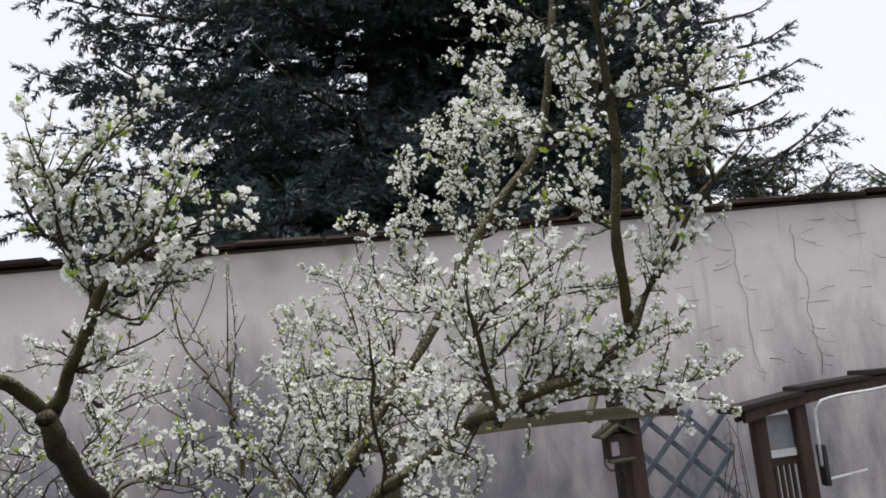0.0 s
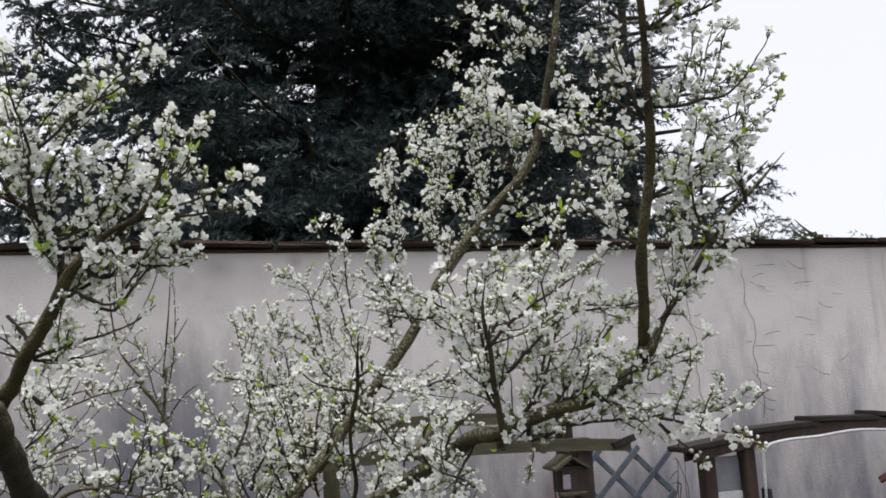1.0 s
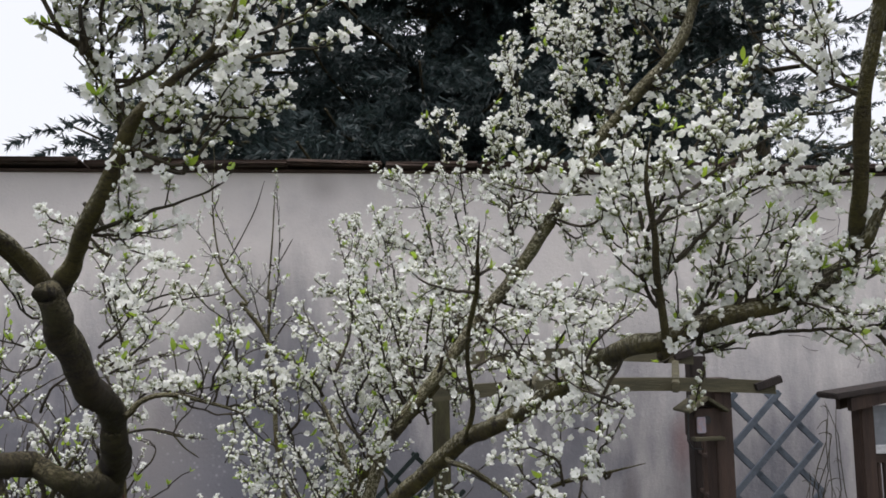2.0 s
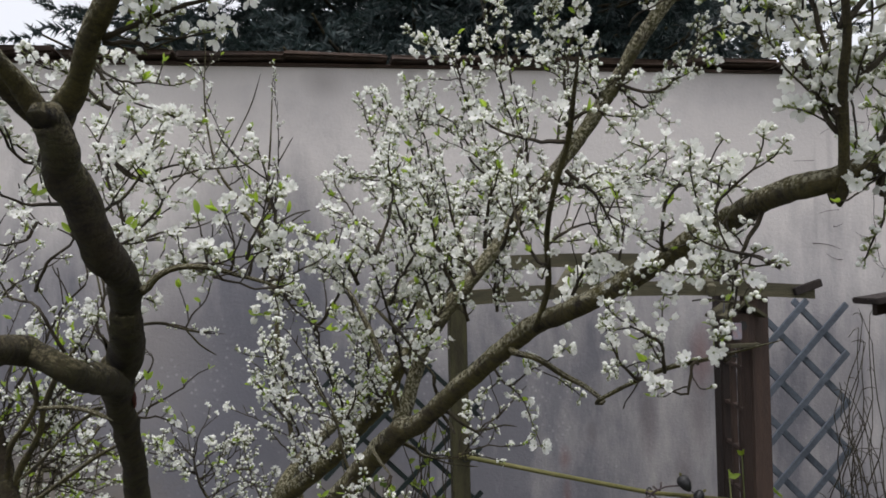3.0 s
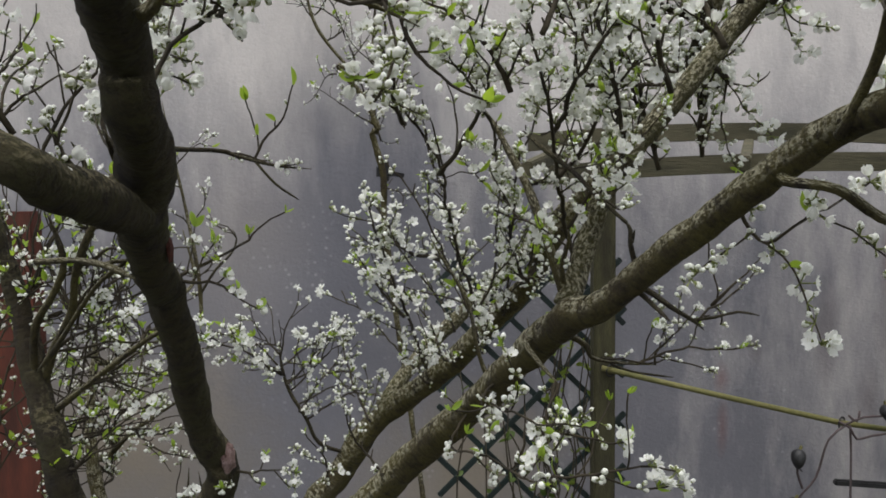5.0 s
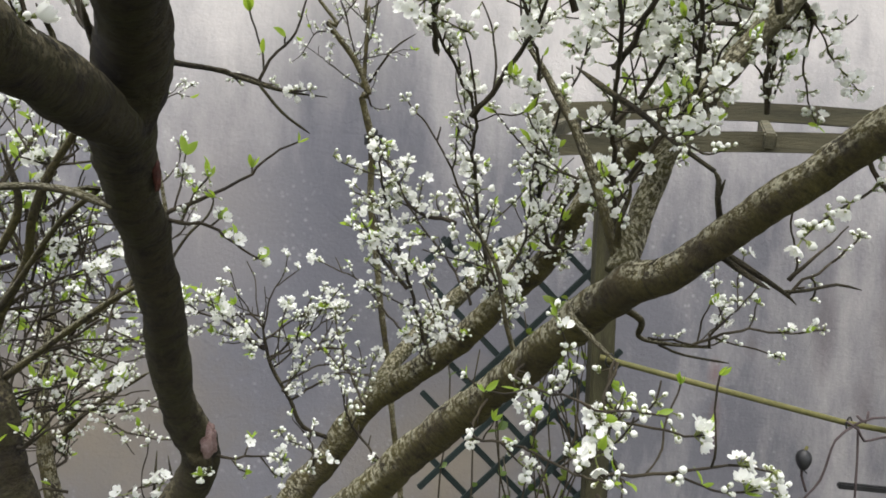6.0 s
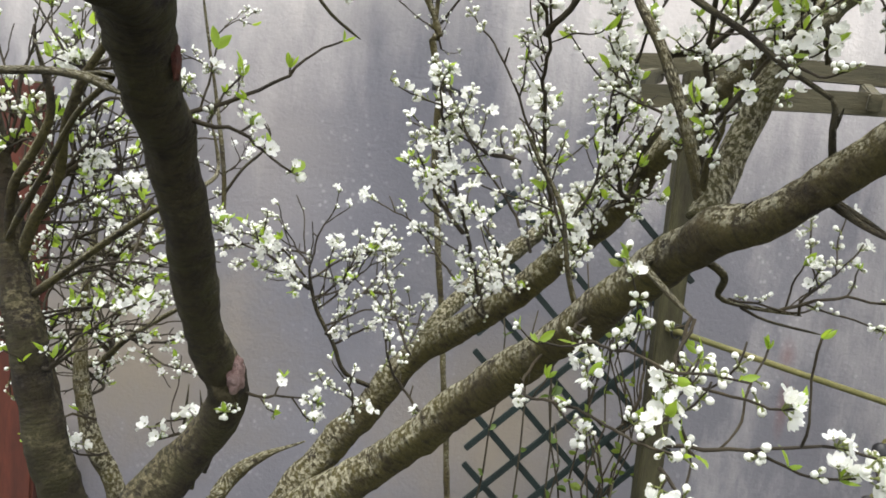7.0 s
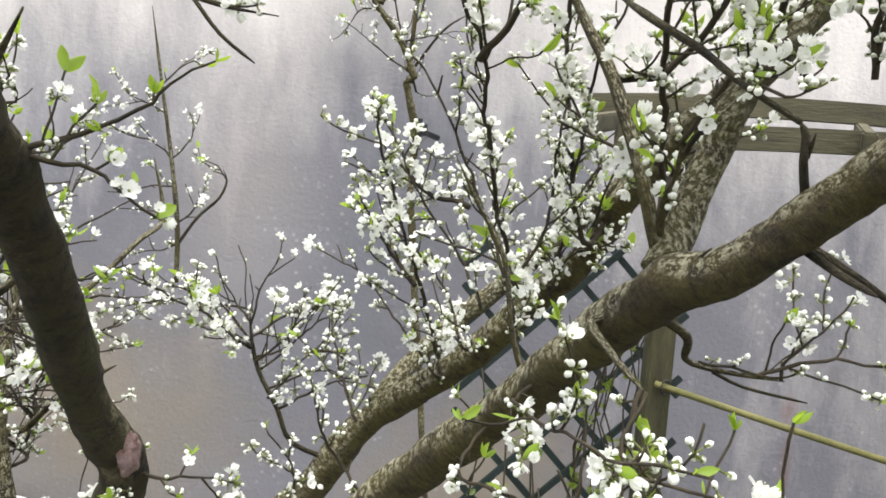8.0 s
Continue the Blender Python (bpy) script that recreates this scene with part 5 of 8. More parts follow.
tree_a.spray([(-0.227, 1.291, 2.456), (-0.29, 1.279, 2.473), (-0.349, 1.266, 2.471), (-0.424, 1.253, 2.496)], 0.0024, op=1.35, fl=0.26)
tree_a.spray([(-0.227, 1.291, 2.456), (-0.273, 1.3, 2.467), (-0.315, 1.309, 2.46), (-0.374, 1.319, 2.479)], 0.0030, op=1.35, fl=0.26)
tree_a.spray([(-0.238, 1.28, 2.497), (-0.264, 1.277, 2.55), (-0.287, 1.273, 2.631)], 0.0024, op=1.35, fl=0.26)
tree_a.spray([(-0.238, 1.28, 2.497), (-0.267, 1.29, 2.525), (-0.295, 1.3, 2.582)], 0.0030, op=1.35, fl=0.26)
tree_a.spray([(-0.27, 1.21, 2.703), (-0.225, 1.174, 2.687), (-0.184, 1.147, 2.695)], 0.0024, op=1.35, fl=0.26)
tree_a.spray([(-0.27, 1.21, 2.703), (-0.228, 1.193, 2.715), (-0.19, 1.185, 2.751)], 0.0030, op=1.35, fl=0.26)
tree_a.spray([(-0.143, 1.312, 2.339), (-0.174, 1.288, 2.413), (-0.177, 1.264, 2.472)], 0.0024, op=1.35, fl=0.26)
tree_a.spray([(-0.143, 1.312, 2.339), (-0.146, 1.314, 2.423), (-0.122, 1.316, 2.494)], 0.0030, op=1.35, fl=0.26)
tree_a.spray([(-0.088, 1.3, 2.392), (-0.089, 1.313, 2.484), (-0.06, 1.327, 2.569)], 0.0024, op=1.35, fl=0.26)
tree_a.spray([(-0.088, 1.3, 2.392), (-0.093, 1.301, 2.461), (-0.07, 1.303, 2.523)], 0.0030, op=1.35, fl=0.26)
tree_a.spray([(-0.155, 1.384, 2.273), (-0.166, 1.347, 2.281), (-0.112, 1.347, 2.319), (-0.074, 1.346, 2.338)], 0.0024, op=1.35, fl=0.26)
tree_a.spray([(-0.172, 1.386, 2.253), (-0.177, 1.363, 2.259), (-0.119, 1.4, 2.381), (-0.126, 1.423, 2.468)], 0.0024, op=1.35, fl=0.26)
tree_a.spray([(-0.172, 1.386, 2.253), (-0.177, 1.363, 2.259), (-0.122, 1.377, 2.362), (-0.132, 1.379, 2.432)], 0.0030, op=1.35, fl=0.26)
tree_a.spray([(-0.372, 1.422, 2.118), (-0.368, 1.435, 2.092), (-0.326, 1.447, 2.125), (-0.281, 1.458, 2.143), (-0.176, 1.45, 2.161), (-0.108, 1.455, 2.188)], 0.0024, op=1.35, fl=0.26)
tree_a.spray([(-0.372, 1.422, 2.118), (-0.368, 1.435, 2.092), (-0.319, 1.426, 2.110), (-0.267, 1.417, 2.111), (-0.157, 1.387, 2.114), (-0.095, 1.374, 2.123)], 0.0030, op=1.35, fl=0.26)
tree_a.spray([(-0.209, 1.379, 2.111), (-0.177, 1.335, 2.101), (-0.141, 1.292, 2.086)], 0.0024, op=1.35, fl=0.26)
tree_a.spray([(-0.209, 1.379, 2.111), (-0.191, 1.369, 2.091), (-0.169, 1.36, 2.067)], 0.0030, op=1.35, fl=0.26)
tree_a.spray([(-0.323, 1.418, 2.141), (-0.277, 1.399, 2.138), (-0.246, 1.365, 2.126)], 0.0024, op=1.35, fl=0.26)
tree_a.spray([(-0.323, 1.418, 2.141), (-0.258, 1.409, 2.155), (-0.207, 1.388, 2.161)], 0.0030, op=1.35, fl=0.26)
tree_a.spray([(-0.092, 1.892, 2.899), (-0.162, 1.923, 2.869), (-0.234, 1.955, 2.889), (-0.309, 1.987, 2.864)], 0.0024, op=1.35, fl=0.26)
tree_a.spray([(-0.092, 1.892, 2.899), (-0.159, 1.901, 2.887), (-0.229, 1.91, 2.926), (-0.3, 1.919, 2.919)], 0.0030, op=1.35, fl=0.26)
tree_a.spray([(-0.078, 1.878, 2.971), (-0.139, 1.863, 2.952), (-0.192, 1.848, 2.96)], 0.0024, op=1.35, fl=0.26)
tree_a.spray([(-0.078, 1.878, 2.971), (-0.132, 1.887, 2.972), (-0.178, 1.897, 2.999)], 0.0030, op=1.35, fl=0.26)
tree_a.spray([(-0.096, 1.917, 2.795), (-0.055, 1.864, 2.73), (-0.042, 1.811, 2.653)], 0.0024, op=1.35, fl=0.26)
tree_a.spray([(-0.096, 1.917, 2.795), (-0.066, 1.906, 2.743), (-0.064, 1.895, 2.678)], 0.0030, op=1.35, fl=0.26)
tree_a.spray([(-1.011, 1.517, 2.228), (-0.978, 1.506, 2.225), (-0.942, 1.502, 2.229)], 0.0024, op=0.82, leaf=1.4, small=0.86, fl=0.34)
tree_a.spray([(-1.011, 1.517, 2.228), (-0.945, 1.487, 2.246), (-0.879, 1.479, 2.272)], 0.0030, op=0.82, leaf=1.4, small=0.86, fl=0.34)
tree_a.spray([(-0.98, 1.487, 2.294), (-0.929, 1.467, 2.34), (-0.912, 1.479, 2.408), (-0.879, 1.449, 2.44), (-0.846, 1.452, 2.517)], 0.0024, op=0.82, leaf=1.4, small=0.86, fl=0.34)
tree_a.spray([(-0.98, 1.487, 2.294), (-0.926, 1.466, 2.327), (-0.905, 1.477, 2.382), (-0.868, 1.445, 2.401), (-0.832, 1.445, 2.466)], 0.0030, op=0.82, leaf=1.4, small=0.86, fl=0.34)
tree_a.spray([(-0.962, 1.451, 2.323), (-0.964, 1.458, 2.333), (-0.998, 1.476, 2.381), (-0.987, 1.448, 2.411), (-0.97, 1.448, 2.43)], 0.0024, op=0.82, leaf=1.4, small=0.86, fl=0.34)
tree_a.spray([(-0.962, 1.451, 2.323), (-0.964, 1.458, 2.333), (-0.987, 1.477, 2.397), (-0.967, 1.451, 2.444), (-0.94, 1.453, 2.479)], 0.0030, op=0.82, leaf=1.4, small=0.86, fl=0.34)
tree_a.spray([(-0.946, 1.444, 2.345), (-0.921, 1.449, 2.325), (-0.861, 1.433, 2.343), (-0.827, 1.426, 2.345)], 0.0024, op=0.82, leaf=1.4, small=0.86, fl=0.34)
tree_a.spray([(-0.946, 1.444, 2.345), (-0.921, 1.449, 2.325), (-0.879, 1.439, 2.337), (-0.829, 1.431, 2.335)], 0.0030, op=0.82, leaf=1.4, small=0.86, fl=0.34)
tree_a.spray([(-0.969, 1.459, 2.313), (-0.944, 1.459, 2.304), (-0.909, 1.448, 2.288), (-0.88, 1.431, 2.328), (-0.862, 1.448, 2.362)], 0.0024, op=0.82, leaf=1.4, small=0.86, fl=0.34)
tree_a.spray([(-0.969, 1.459, 2.313), (-0.944, 1.459, 2.304), (-0.902, 1.452, 2.288), (-0.866, 1.439, 2.329), (-0.841, 1.462, 2.363)], 0.0030, op=0.82, leaf=1.4, small=0.86, fl=0.34)
tree_a.spray([(-1.006, 1.436, 2.410), (-1, 1.431, 2.404), (-1.003, 1.396, 2.484), (-1.017, 1.361, 2.552)], 0.0024, op=0.82, leaf=1.4, small=0.86, fl=0.34)
tree_a.spray([(-1.006, 1.436, 2.410), (-1, 1.431, 2.404), (-1.007, 1.43, 2.469), (-1.027, 1.427, 2.52)], 0.0030, op=0.82, leaf=1.4, small=0.86, fl=0.34)
tree_a.spray([(-0.991, 1.477, 2.387), (-0.982, 1.466, 2.381), (-0.961, 1.463, 2.381), (-0.939, 1.432, 2.413), (-0.945, 1.425, 2.451)], 0.0024, op=0.82, leaf=1.4, small=0.86, fl=0.34)
tree_a.spray([(-0.991, 1.477, 2.387), (-0.982, 1.466, 2.381), (-0.941, 1.468, 2.396), (-0.901, 1.445, 2.444), (-0.886, 1.445, 2.499)], 0.0030, op=0.82, leaf=1.4, small=0.86, fl=0.34)
tree_a.spray([(-0.879, 1.413, 2.392), (-0.871, 1.429, 2.398), (-0.83, 1.378, 2.402), (-0.765, 1.349, 2.419)], 0.0024, op=0.82, leaf=1.4, small=0.86, fl=0.34)
tree_a.spray([(-0.879, 1.413, 2.392), (-0.871, 1.429, 2.398), (-0.835, 1.421, 2.397), (-0.766, 1.392, 2.397)], 0.0030, op=0.82, leaf=1.4, small=0.86, fl=0.34)
tree_a.spray([(-1.086, 1.889, 2.243), (-1.151, 1.892, 2.264), (-1.204, 1.892, 2.255)], 0.0024, op=0.82, leaf=1.4, small=0.86, fl=0.34)
tree_a.spray([(-1.086, 1.889, 2.243), (-1.133, 1.891, 2.283), (-1.168, 1.89, 2.294)], 0.0030, op=0.82, leaf=1.4, small=0.86, fl=0.34)
tree_a.spray([(-0.992, 1.477, 2.398), (-0.981, 1.423, 2.455), (-0.932, 1.4, 2.529), (-0.868, 1.375, 2.588)], 0.0024, op=0.82, leaf=1.4, small=0.86, fl=0.34)
tree_a.spray([(-0.992, 1.477, 2.398), (-1.004, 1.448, 2.444), (-0.978, 1.45, 2.506), (-0.937, 1.453, 2.554)], 0.0030, op=0.82, leaf=1.4, small=0.86, fl=0.34)
tree_a.spray([(-1.018, 1.424, 2.416), (-1.037, 1.447, 2.471), (-1.038, 1.482, 2.529)], 0.0024, op=0.82, leaf=1.4, small=0.86, fl=0.34)
tree_a.spray([(-1.018, 1.424, 2.416), (-1.042, 1.411, 2.47), (-1.05, 1.41, 2.528)], 0.0030, op=0.82, leaf=1.4, small=0.86, fl=0.34)
tree_a.spray([(-1.001, 1.431, 2.477), (-0.946, 1.402, 2.522), (-0.869, 1.374, 2.568)], 0.0024, op=0.82, leaf=1.4, small=0.86, fl=0.34)
tree_a.spray([(-1.001, 1.431, 2.477), (-0.976, 1.433, 2.516), (-0.929, 1.436, 2.556)], 0.0030, op=0.82, leaf=1.4, small=0.86, fl=0.34)
tree_a.spray([(-0.862, 1.400, 2.409), (-0.852, 1.404, 2.401), (-0.875, 1.444, 2.434), (-0.869, 1.484, 2.461)], 0.0024, op=0.82, leaf=1.4, small=0.86, fl=0.34)
tree_a.spray([(-0.862, 1.400, 2.409), (-0.852, 1.404, 2.401), (-0.845, 1.404, 2.454), (-0.809, 1.405, 2.501)], 0.0030, op=0.82, leaf=1.4, small=0.86, fl=0.34)
tree_a.spray([(-1.113, 1.987, 2.2), (-1.062, 1.992, 2.168), (-1.002, 2.04, 2.187), (-0.938, 2.09, 2.196)], 0.0024, op=0.82, leaf=1.4, small=0.86, fl=0.34)
tree_a.spray([(-1.113, 1.987, 2.2), (-1.084, 1.988, 2.167), (-1.044, 2.034, 2.185), (-1.002, 2.081, 2.194)], 0.0030, op=0.82, leaf=1.4, small=0.86, fl=0.34)
tree_a.spray([(-1.127, 1.987, 2.092), (-1.094, 1.927, 2.049), (-1.078, 1.981, 2.035)], 0.0024, op=0.82, leaf=1.4, small=0.86, fl=0.34)
tree_a.spray([(-1.127, 1.987, 2.092), (-1.081, 1.988, 2.078), (-1.031, 2.032, 2.092)], 0.0030, op=0.82, leaf=1.4, small=0.86, fl=0.34)
tree_a.spray([(-1.127, 1.893, 2.323), (-1.075, 1.87, 2.275), (-1.014, 1.844, 2.263)], 0.0024, op=0.82, leaf=1.4, small=0.86, fl=0.34)
tree_a.spray([(-1.127, 1.893, 2.323), (-1.082, 1.895, 2.263), (-1.025, 1.893, 2.24)], 0.0030, op=0.82, leaf=1.4, small=0.86, fl=0.34)
tree_a.spray([(-1.114, 2.092, 2.107), (-1.155, 2.124, 2.224), (-1.127, 2.159, 2.317)], 0.0024, op=0.82, leaf=1.4, small=0.86, fl=0.34)
tree_a.spray([(-1.114, 2.092, 2.107), (-1.134, 2.088, 2.193), (-1.085, 2.087, 2.254)], 0.0030, op=0.82, leaf=1.4, small=0.86, fl=0.34)
tree_a.limb([(-1.024, 1.730, 2.016, 0.0048), (-1.016, 1.730, 2.022, 0.0046), (-1.008, 1.730, 2.032, 0.0042), (-0.985, 1.730, 2.042, 0.0036), (-0.953, 1.730, 2.041, 0.0030), (-0.926, 1.730, 2.033, 0.0026), (-0.893, 1.730, 2.023, 0.0020), (-0.865, 1.730, 2.010, 0.0012)])
tree_a.spray([(-0.954, 1.740, 2.042), (-0.957, 1.740, 2.059), (-0.960, 1.740, 2.071)], 0.0018, op=0.55, leaf=5.0, small=0.75, fl=0.35)
tree_a.spray([(-0.912, 1.740, 2.030), (-0.904, 1.740, 2.052), (-0.896, 1.740, 2.083), (-0.892, 1.740, 2.112)], 0.0018, op=0.55, leaf=5.0, small=0.75, fl=0.35)
tree_a.spray([(-0.894, 1.740, 2.023), (-0.890, 1.740, 2.042), (-0.886, 1.740, 2.057)], 0.0018, op=0.55, leaf=5.0, small=0.75, fl=0.35)
tree_a.spray([(-0.931, 1.740, 2.036), (-0.928, 1.740, 2.058), (-0.929, 1.740, 2.079)], 0.0018, op=0.55, leaf=5.0, small=0.75, fl=0.35)
tree_a.spray([(-0.894, 1.740, 2.023), (-0.869, 1.740, 2.029), (-0.850, 1.740, 2.039)], 0.0018, op=0.55, leaf=5.0, small=0.75, fl=0.35)
tree_a.spray([(-0.875, 1.740, 2.015), (-0.866, 1.740, 1.996), (-0.852, 1.740, 1.983)], 0.0018, op=0.55, leaf=5.0, small=0.75, fl=0.35)
tree_a.spray([(-0.881, 1.719, 2.057), (-0.885, 1.72, 2.1), (-0.891, 1.722, 2.144)], 0.0030)
tree_a.spray([(-1.058, 1.832, 1.967), (-1.043, 1.86, 2.023), (-1.017, 1.869, 2.046), (-0.95, 1.724, 2.044), (-0.904, 1.702, 2.054)], 0.0022, op=0.5, small=0.8, fl=0.22)
tree_a.spray([(-1.011, 1.869, 2.044), (-0.945, 1.725, 2.029), (-0.895, 1.701, 2.013), (-0.873, 1.681, 2.02)], 0.0022, op=0.5, small=0.8, fl=0.22)
tree_a.spray([(-1.065, 1.755, 2.106), (-1.042, 1.764, 2.132), (-1.018, 1.783, 2.182)], 0.0022, op=0.5, small=0.8, fl=0.22)
tree_a.spray([(-1.066, 1.821, 2.07), (-1.033, 1.848, 2.082), (-0.991, 1.866, 2.091)], 0.0022, op=0.5, small=0.8, fl=0.22)
tree_a.spray([(-1.064, 1.81, 2.08), (-1.041, 1.865, 2.103), (-1.003, 1.788, 2.125), (-0.993, 1.806, 2.146)], 0.0022, op=0.5, small=0.8, fl=0.22)
tree_a.spray([(-1.09, 1.68, 2.105), (-1.118, 1.659, 2.105), (-1.139, 1.638, 2.115)], 0.0022, op=0.5, small=0.8, fl=0.22)
tree_a.spray([(-1.086, 1.622, 2.175), (-1.098, 1.641, 2.145), (-1.11, 1.612, 2.145), (-1.123, 1.591, 2.177)], 0.0022, op=0.5, small=0.8, fl=0.22)
tree_a.spray([(-1.155, 1.81, 2.016), (-1.13, 1.79, 2.052), (-1.1, 1.77, 2.075), (-1.101, 1.738, 2.115)], 0.0022, op=0.5, small=0.8, fl=0.22)
tree_a.spray([(-1.109, 1.757, 1.953), (-1.131, 1.741, 1.997), (-1.175, 1.794, 2.012), (-1.192, 1.781, 2.043)], 0.0022, op=0.5, small=0.8, fl=0.22)
tree_a.spray([(-1.076, 1.901, 1.934), (-1.116, 1.909, 1.97), (-1.109, 1.913, 2.023), (-1.154, 1.979, 2.087), (-1.206, 1.976, 2.109)], 0.0022, op=0.5, small=0.8, fl=0.22)
tree_a.spray([(-1.204, 1.995, 1.931), (-1.177, 2.006, 1.994), (-1.148, 2.005, 2.03), (-1.154, 2.009, 2.081)], 0.0022, op=0.5, small=0.8, fl=0.22)
tree_a.spray([(-0.91, 1.697, 2.047), (-0.901, 1.687, 2.073), (-0.892, 1.686, 2.093)], 0.0022, op=0.5, small=0.8, fl=0.22)
tree_a.spray([(-1.068, 1.843, 1.983), (-1.064, 1.886, 2.027), (-1.103, 2, 2.085)], 0.0022, op=0.5, small=0.8, fl=0.22)
tree_a.spray([(-1.166, 1.869, 2.1), (-1.179, 1.87, 2.081), (-1.197, 1.85, 2.074), (-1.217, 1.839, 2.08)], 0.0022, op=0.5, small=0.8, fl=0.22)
tree_a.spray([(-0.849, 2.562, 1.615), (-0.849, 2.597, 1.622), (-0.885, 2.524, 1.741), (-0.922, 2.389, 1.874), (-0.926, 2.341, 1.899)], 0.0032, op=0.92, leaf=1.3, small=0.82, fl=0.22)
tree_a.spray([(-0.775, 2.510, 1.690), (-0.768, 2.546, 1.704), (-0.809, 2.379, 1.836), (-0.834, 2.223, 1.932), (-0.87, 2.184, 1.989), (-0.893, 2.076, 2.037)], 0.0032, op=0.92, leaf=1.3, small=0.82, fl=0.22)
tree_a.spray([(-0.693, 2.408, 1.825), (-0.72, 2.38, 1.795), (-0.755, 2.327, 1.899), (-0.786, 2.182, 1.985), (-0.832, 2.052, 2.039)], 0.0032, op=0.92, leaf=1.3, small=0.82, fl=0.22)
tree_a.spray([(-0.677, 2.264, 1.829), (-0.712, 2.147, 1.942), (-0.745, 2.033, 2.014), (-0.776, 2.018, 2.100), (-0.798, 2.049, 2.147)], 0.0032, op=0.92, leaf=1.3, small=0.82, fl=0.22)
tree_a.spray([(-0.651, 2.132, 1.935), (-0.64, 2.156, 1.94), (-0.685, 2.034, 2.03), (-0.711, 2.028, 2.107), (-0.725, 2.071, 2.178)], 0.0032, op=0.92, leaf=1.3, small=0.82, fl=0.22)
tree_a.spray([(-0.64, 1.992, 2.001), (-0.673, 1.945, 2.075), (-0.686, 1.949, 2.146)], 0.0032, op=0.92, leaf=1.3, small=0.82, fl=0.22)
tree_a.spray([(-0.63, 1.888, 2.023), (-0.65, 1.916, 2.09), (-0.666, 1.89, 2.143)], 0.0032, op=0.92, leaf=1.3, small=0.82, fl=0.22)
tree_a.spray([(-0.592, 1.887, 2.058), (-0.587, 1.842, 2.102), (-0.571, 1.824, 2.13)], 0.0032, op=0.92, leaf=1.3, small=0.82, fl=0.22)
tree_a.spray([(-0.775, 2.510, 1.690), (-0.769, 2.545, 1.715), (-0.735, 2.415, 1.81), (-0.743, 2.268, 1.927), (-0.728, 2.221, 1.999)], 0.0032, op=0.92, leaf=1.3, small=0.82, fl=0.22)
tree_a.spray([(-0.841, 2.21, 1.934), (-0.801, 2.156, 1.995), (-0.792, 2.029, 2.045)], 0.0032, op=0.92, leaf=1.3, small=0.82, fl=0.22)
tree_a.spray([(-0.878, 2.166, 1.988), (-0.887, 2.039, 2.014), (-0.873, 2.024, 2.06)], 0.0032, op=0.92, leaf=1.3, small=0.82, fl=0.22)
tree_a.spray([(-0.746, 2.170, 1.924), (-0.7, 2.17, 1.942), (-0.673, 2.135, 1.993), (-0.667, 2.006, 2.028)], 0.0032, op=0.92, leaf=1.3, small=0.82, fl=0.22)
tree_a.spray([(-0.887, 2.519, 1.724), (-0.925, 2.531, 1.764), (-0.946, 2.475, 1.811)], 0.0032, op=0.92, leaf=1.3, small=0.82, fl=0.22)
tree_a.spray([(-0.718, 2.147, 1.978), (-0.711, 2.028, 2.029), (-0.68, 2.004, 2.071), (-0.66, 2.017, 2.121)], 0.0032, op=0.92, leaf=1.3, small=0.82, fl=0.22)
tree_a.spray([(-0.665, 2.273, 1.876), (-0.663, 2.13, 1.938), (-0.633, 2.086, 1.974)], 0.0032, op=0.92, leaf=1.3, small=0.82, fl=0.22)
tree_a.spray([(-0.772, 2.072, 2.011), (-0.799, 2.055, 2.052), (-0.833, 2.038, 2.079), (-0.858, 2.038, 2.092)], 0.0032, op=0.92, leaf=1.3, small=0.82, fl=0.22)
tree_a.spray([(-0.836, 2.397, 1.82), (-0.89, 2.421, 1.839), (-0.924, 2.417, 1.897)], 0.0032, op=0.92, leaf=1.3, small=0.82, fl=0.22)
tree_a.spray([(-0.752, 2.004, 2.055), (-0.723, 2.031, 2.14), (-0.729, 2.015, 2.203)], 0.0032, op=0.92, leaf=1.3, small=0.82, fl=0.22)
tree_a.spray([(-0.614, 1.902, 2.06), (-0.613, 1.889, 2.108), (-0.608, 1.843, 2.143)], 0.0032, op=0.92, leaf=1.3, small=0.82, fl=0.22)
tree_a.spray([(-0.545, 1.823, 1.970), (-0.524, 1.83, 1.977), (-0.499, 1.787, 2.056), (-0.477, 1.762, 2.119)], 0.0028, op=0.9, fl=0.34)
tree_a.spray([(-0.509, 1.736, 1.999), (-0.482, 1.761, 2.015), (-0.475, 1.744, 2.061), (-0.481, 1.745, 2.097)], 0.0028, op=0.9, fl=0.34)
tree_a.spray([(-0.445, 1.677, 2.047), (-0.465, 1.666, 2.055), (-0.473, 1.648, 2.098), (-0.444, 1.631, 2.124), (-0.417, 1.613, 2.115)], 0.0028, op=0.9, fl=0.34)
tree_a.spray([(-0.418, 1.601, 2.078), (-0.453, 1.59, 2.067), (-0.439, 1.56, 2.105), (-0.416, 1.541, 2.126)], 0.0028, op=0.9, fl=0.34)
tree_a.spray([(-0.571, 1.662, 2.167), (-0.593, 1.681, 2.169), (-0.632, 1.699, 2.183), (-0.649, 1.718, 2.199)], 0.0028, op=0.9, fl=0.34)
tree_a.spray([(-0.567, 1.686, 2.138), (-0.533, 1.687, 2.111), (-0.505, 1.706, 2.079)], 0.0028, op=0.9, fl=0.34)
tree_a.spray([(-0.560, 1.782, 2.039), (-0.572, 1.78, 2.04), (-0.59, 1.8, 2.079), (-0.595, 1.82, 2.126)], 0.0028, op=0.9, fl=0.34)
tree_a.spray([(-0.566, 1.773, 2.058), (-0.533, 1.765, 2.08), (-0.504, 1.758, 2.086)], 0.0028, op=0.9, fl=0.34)
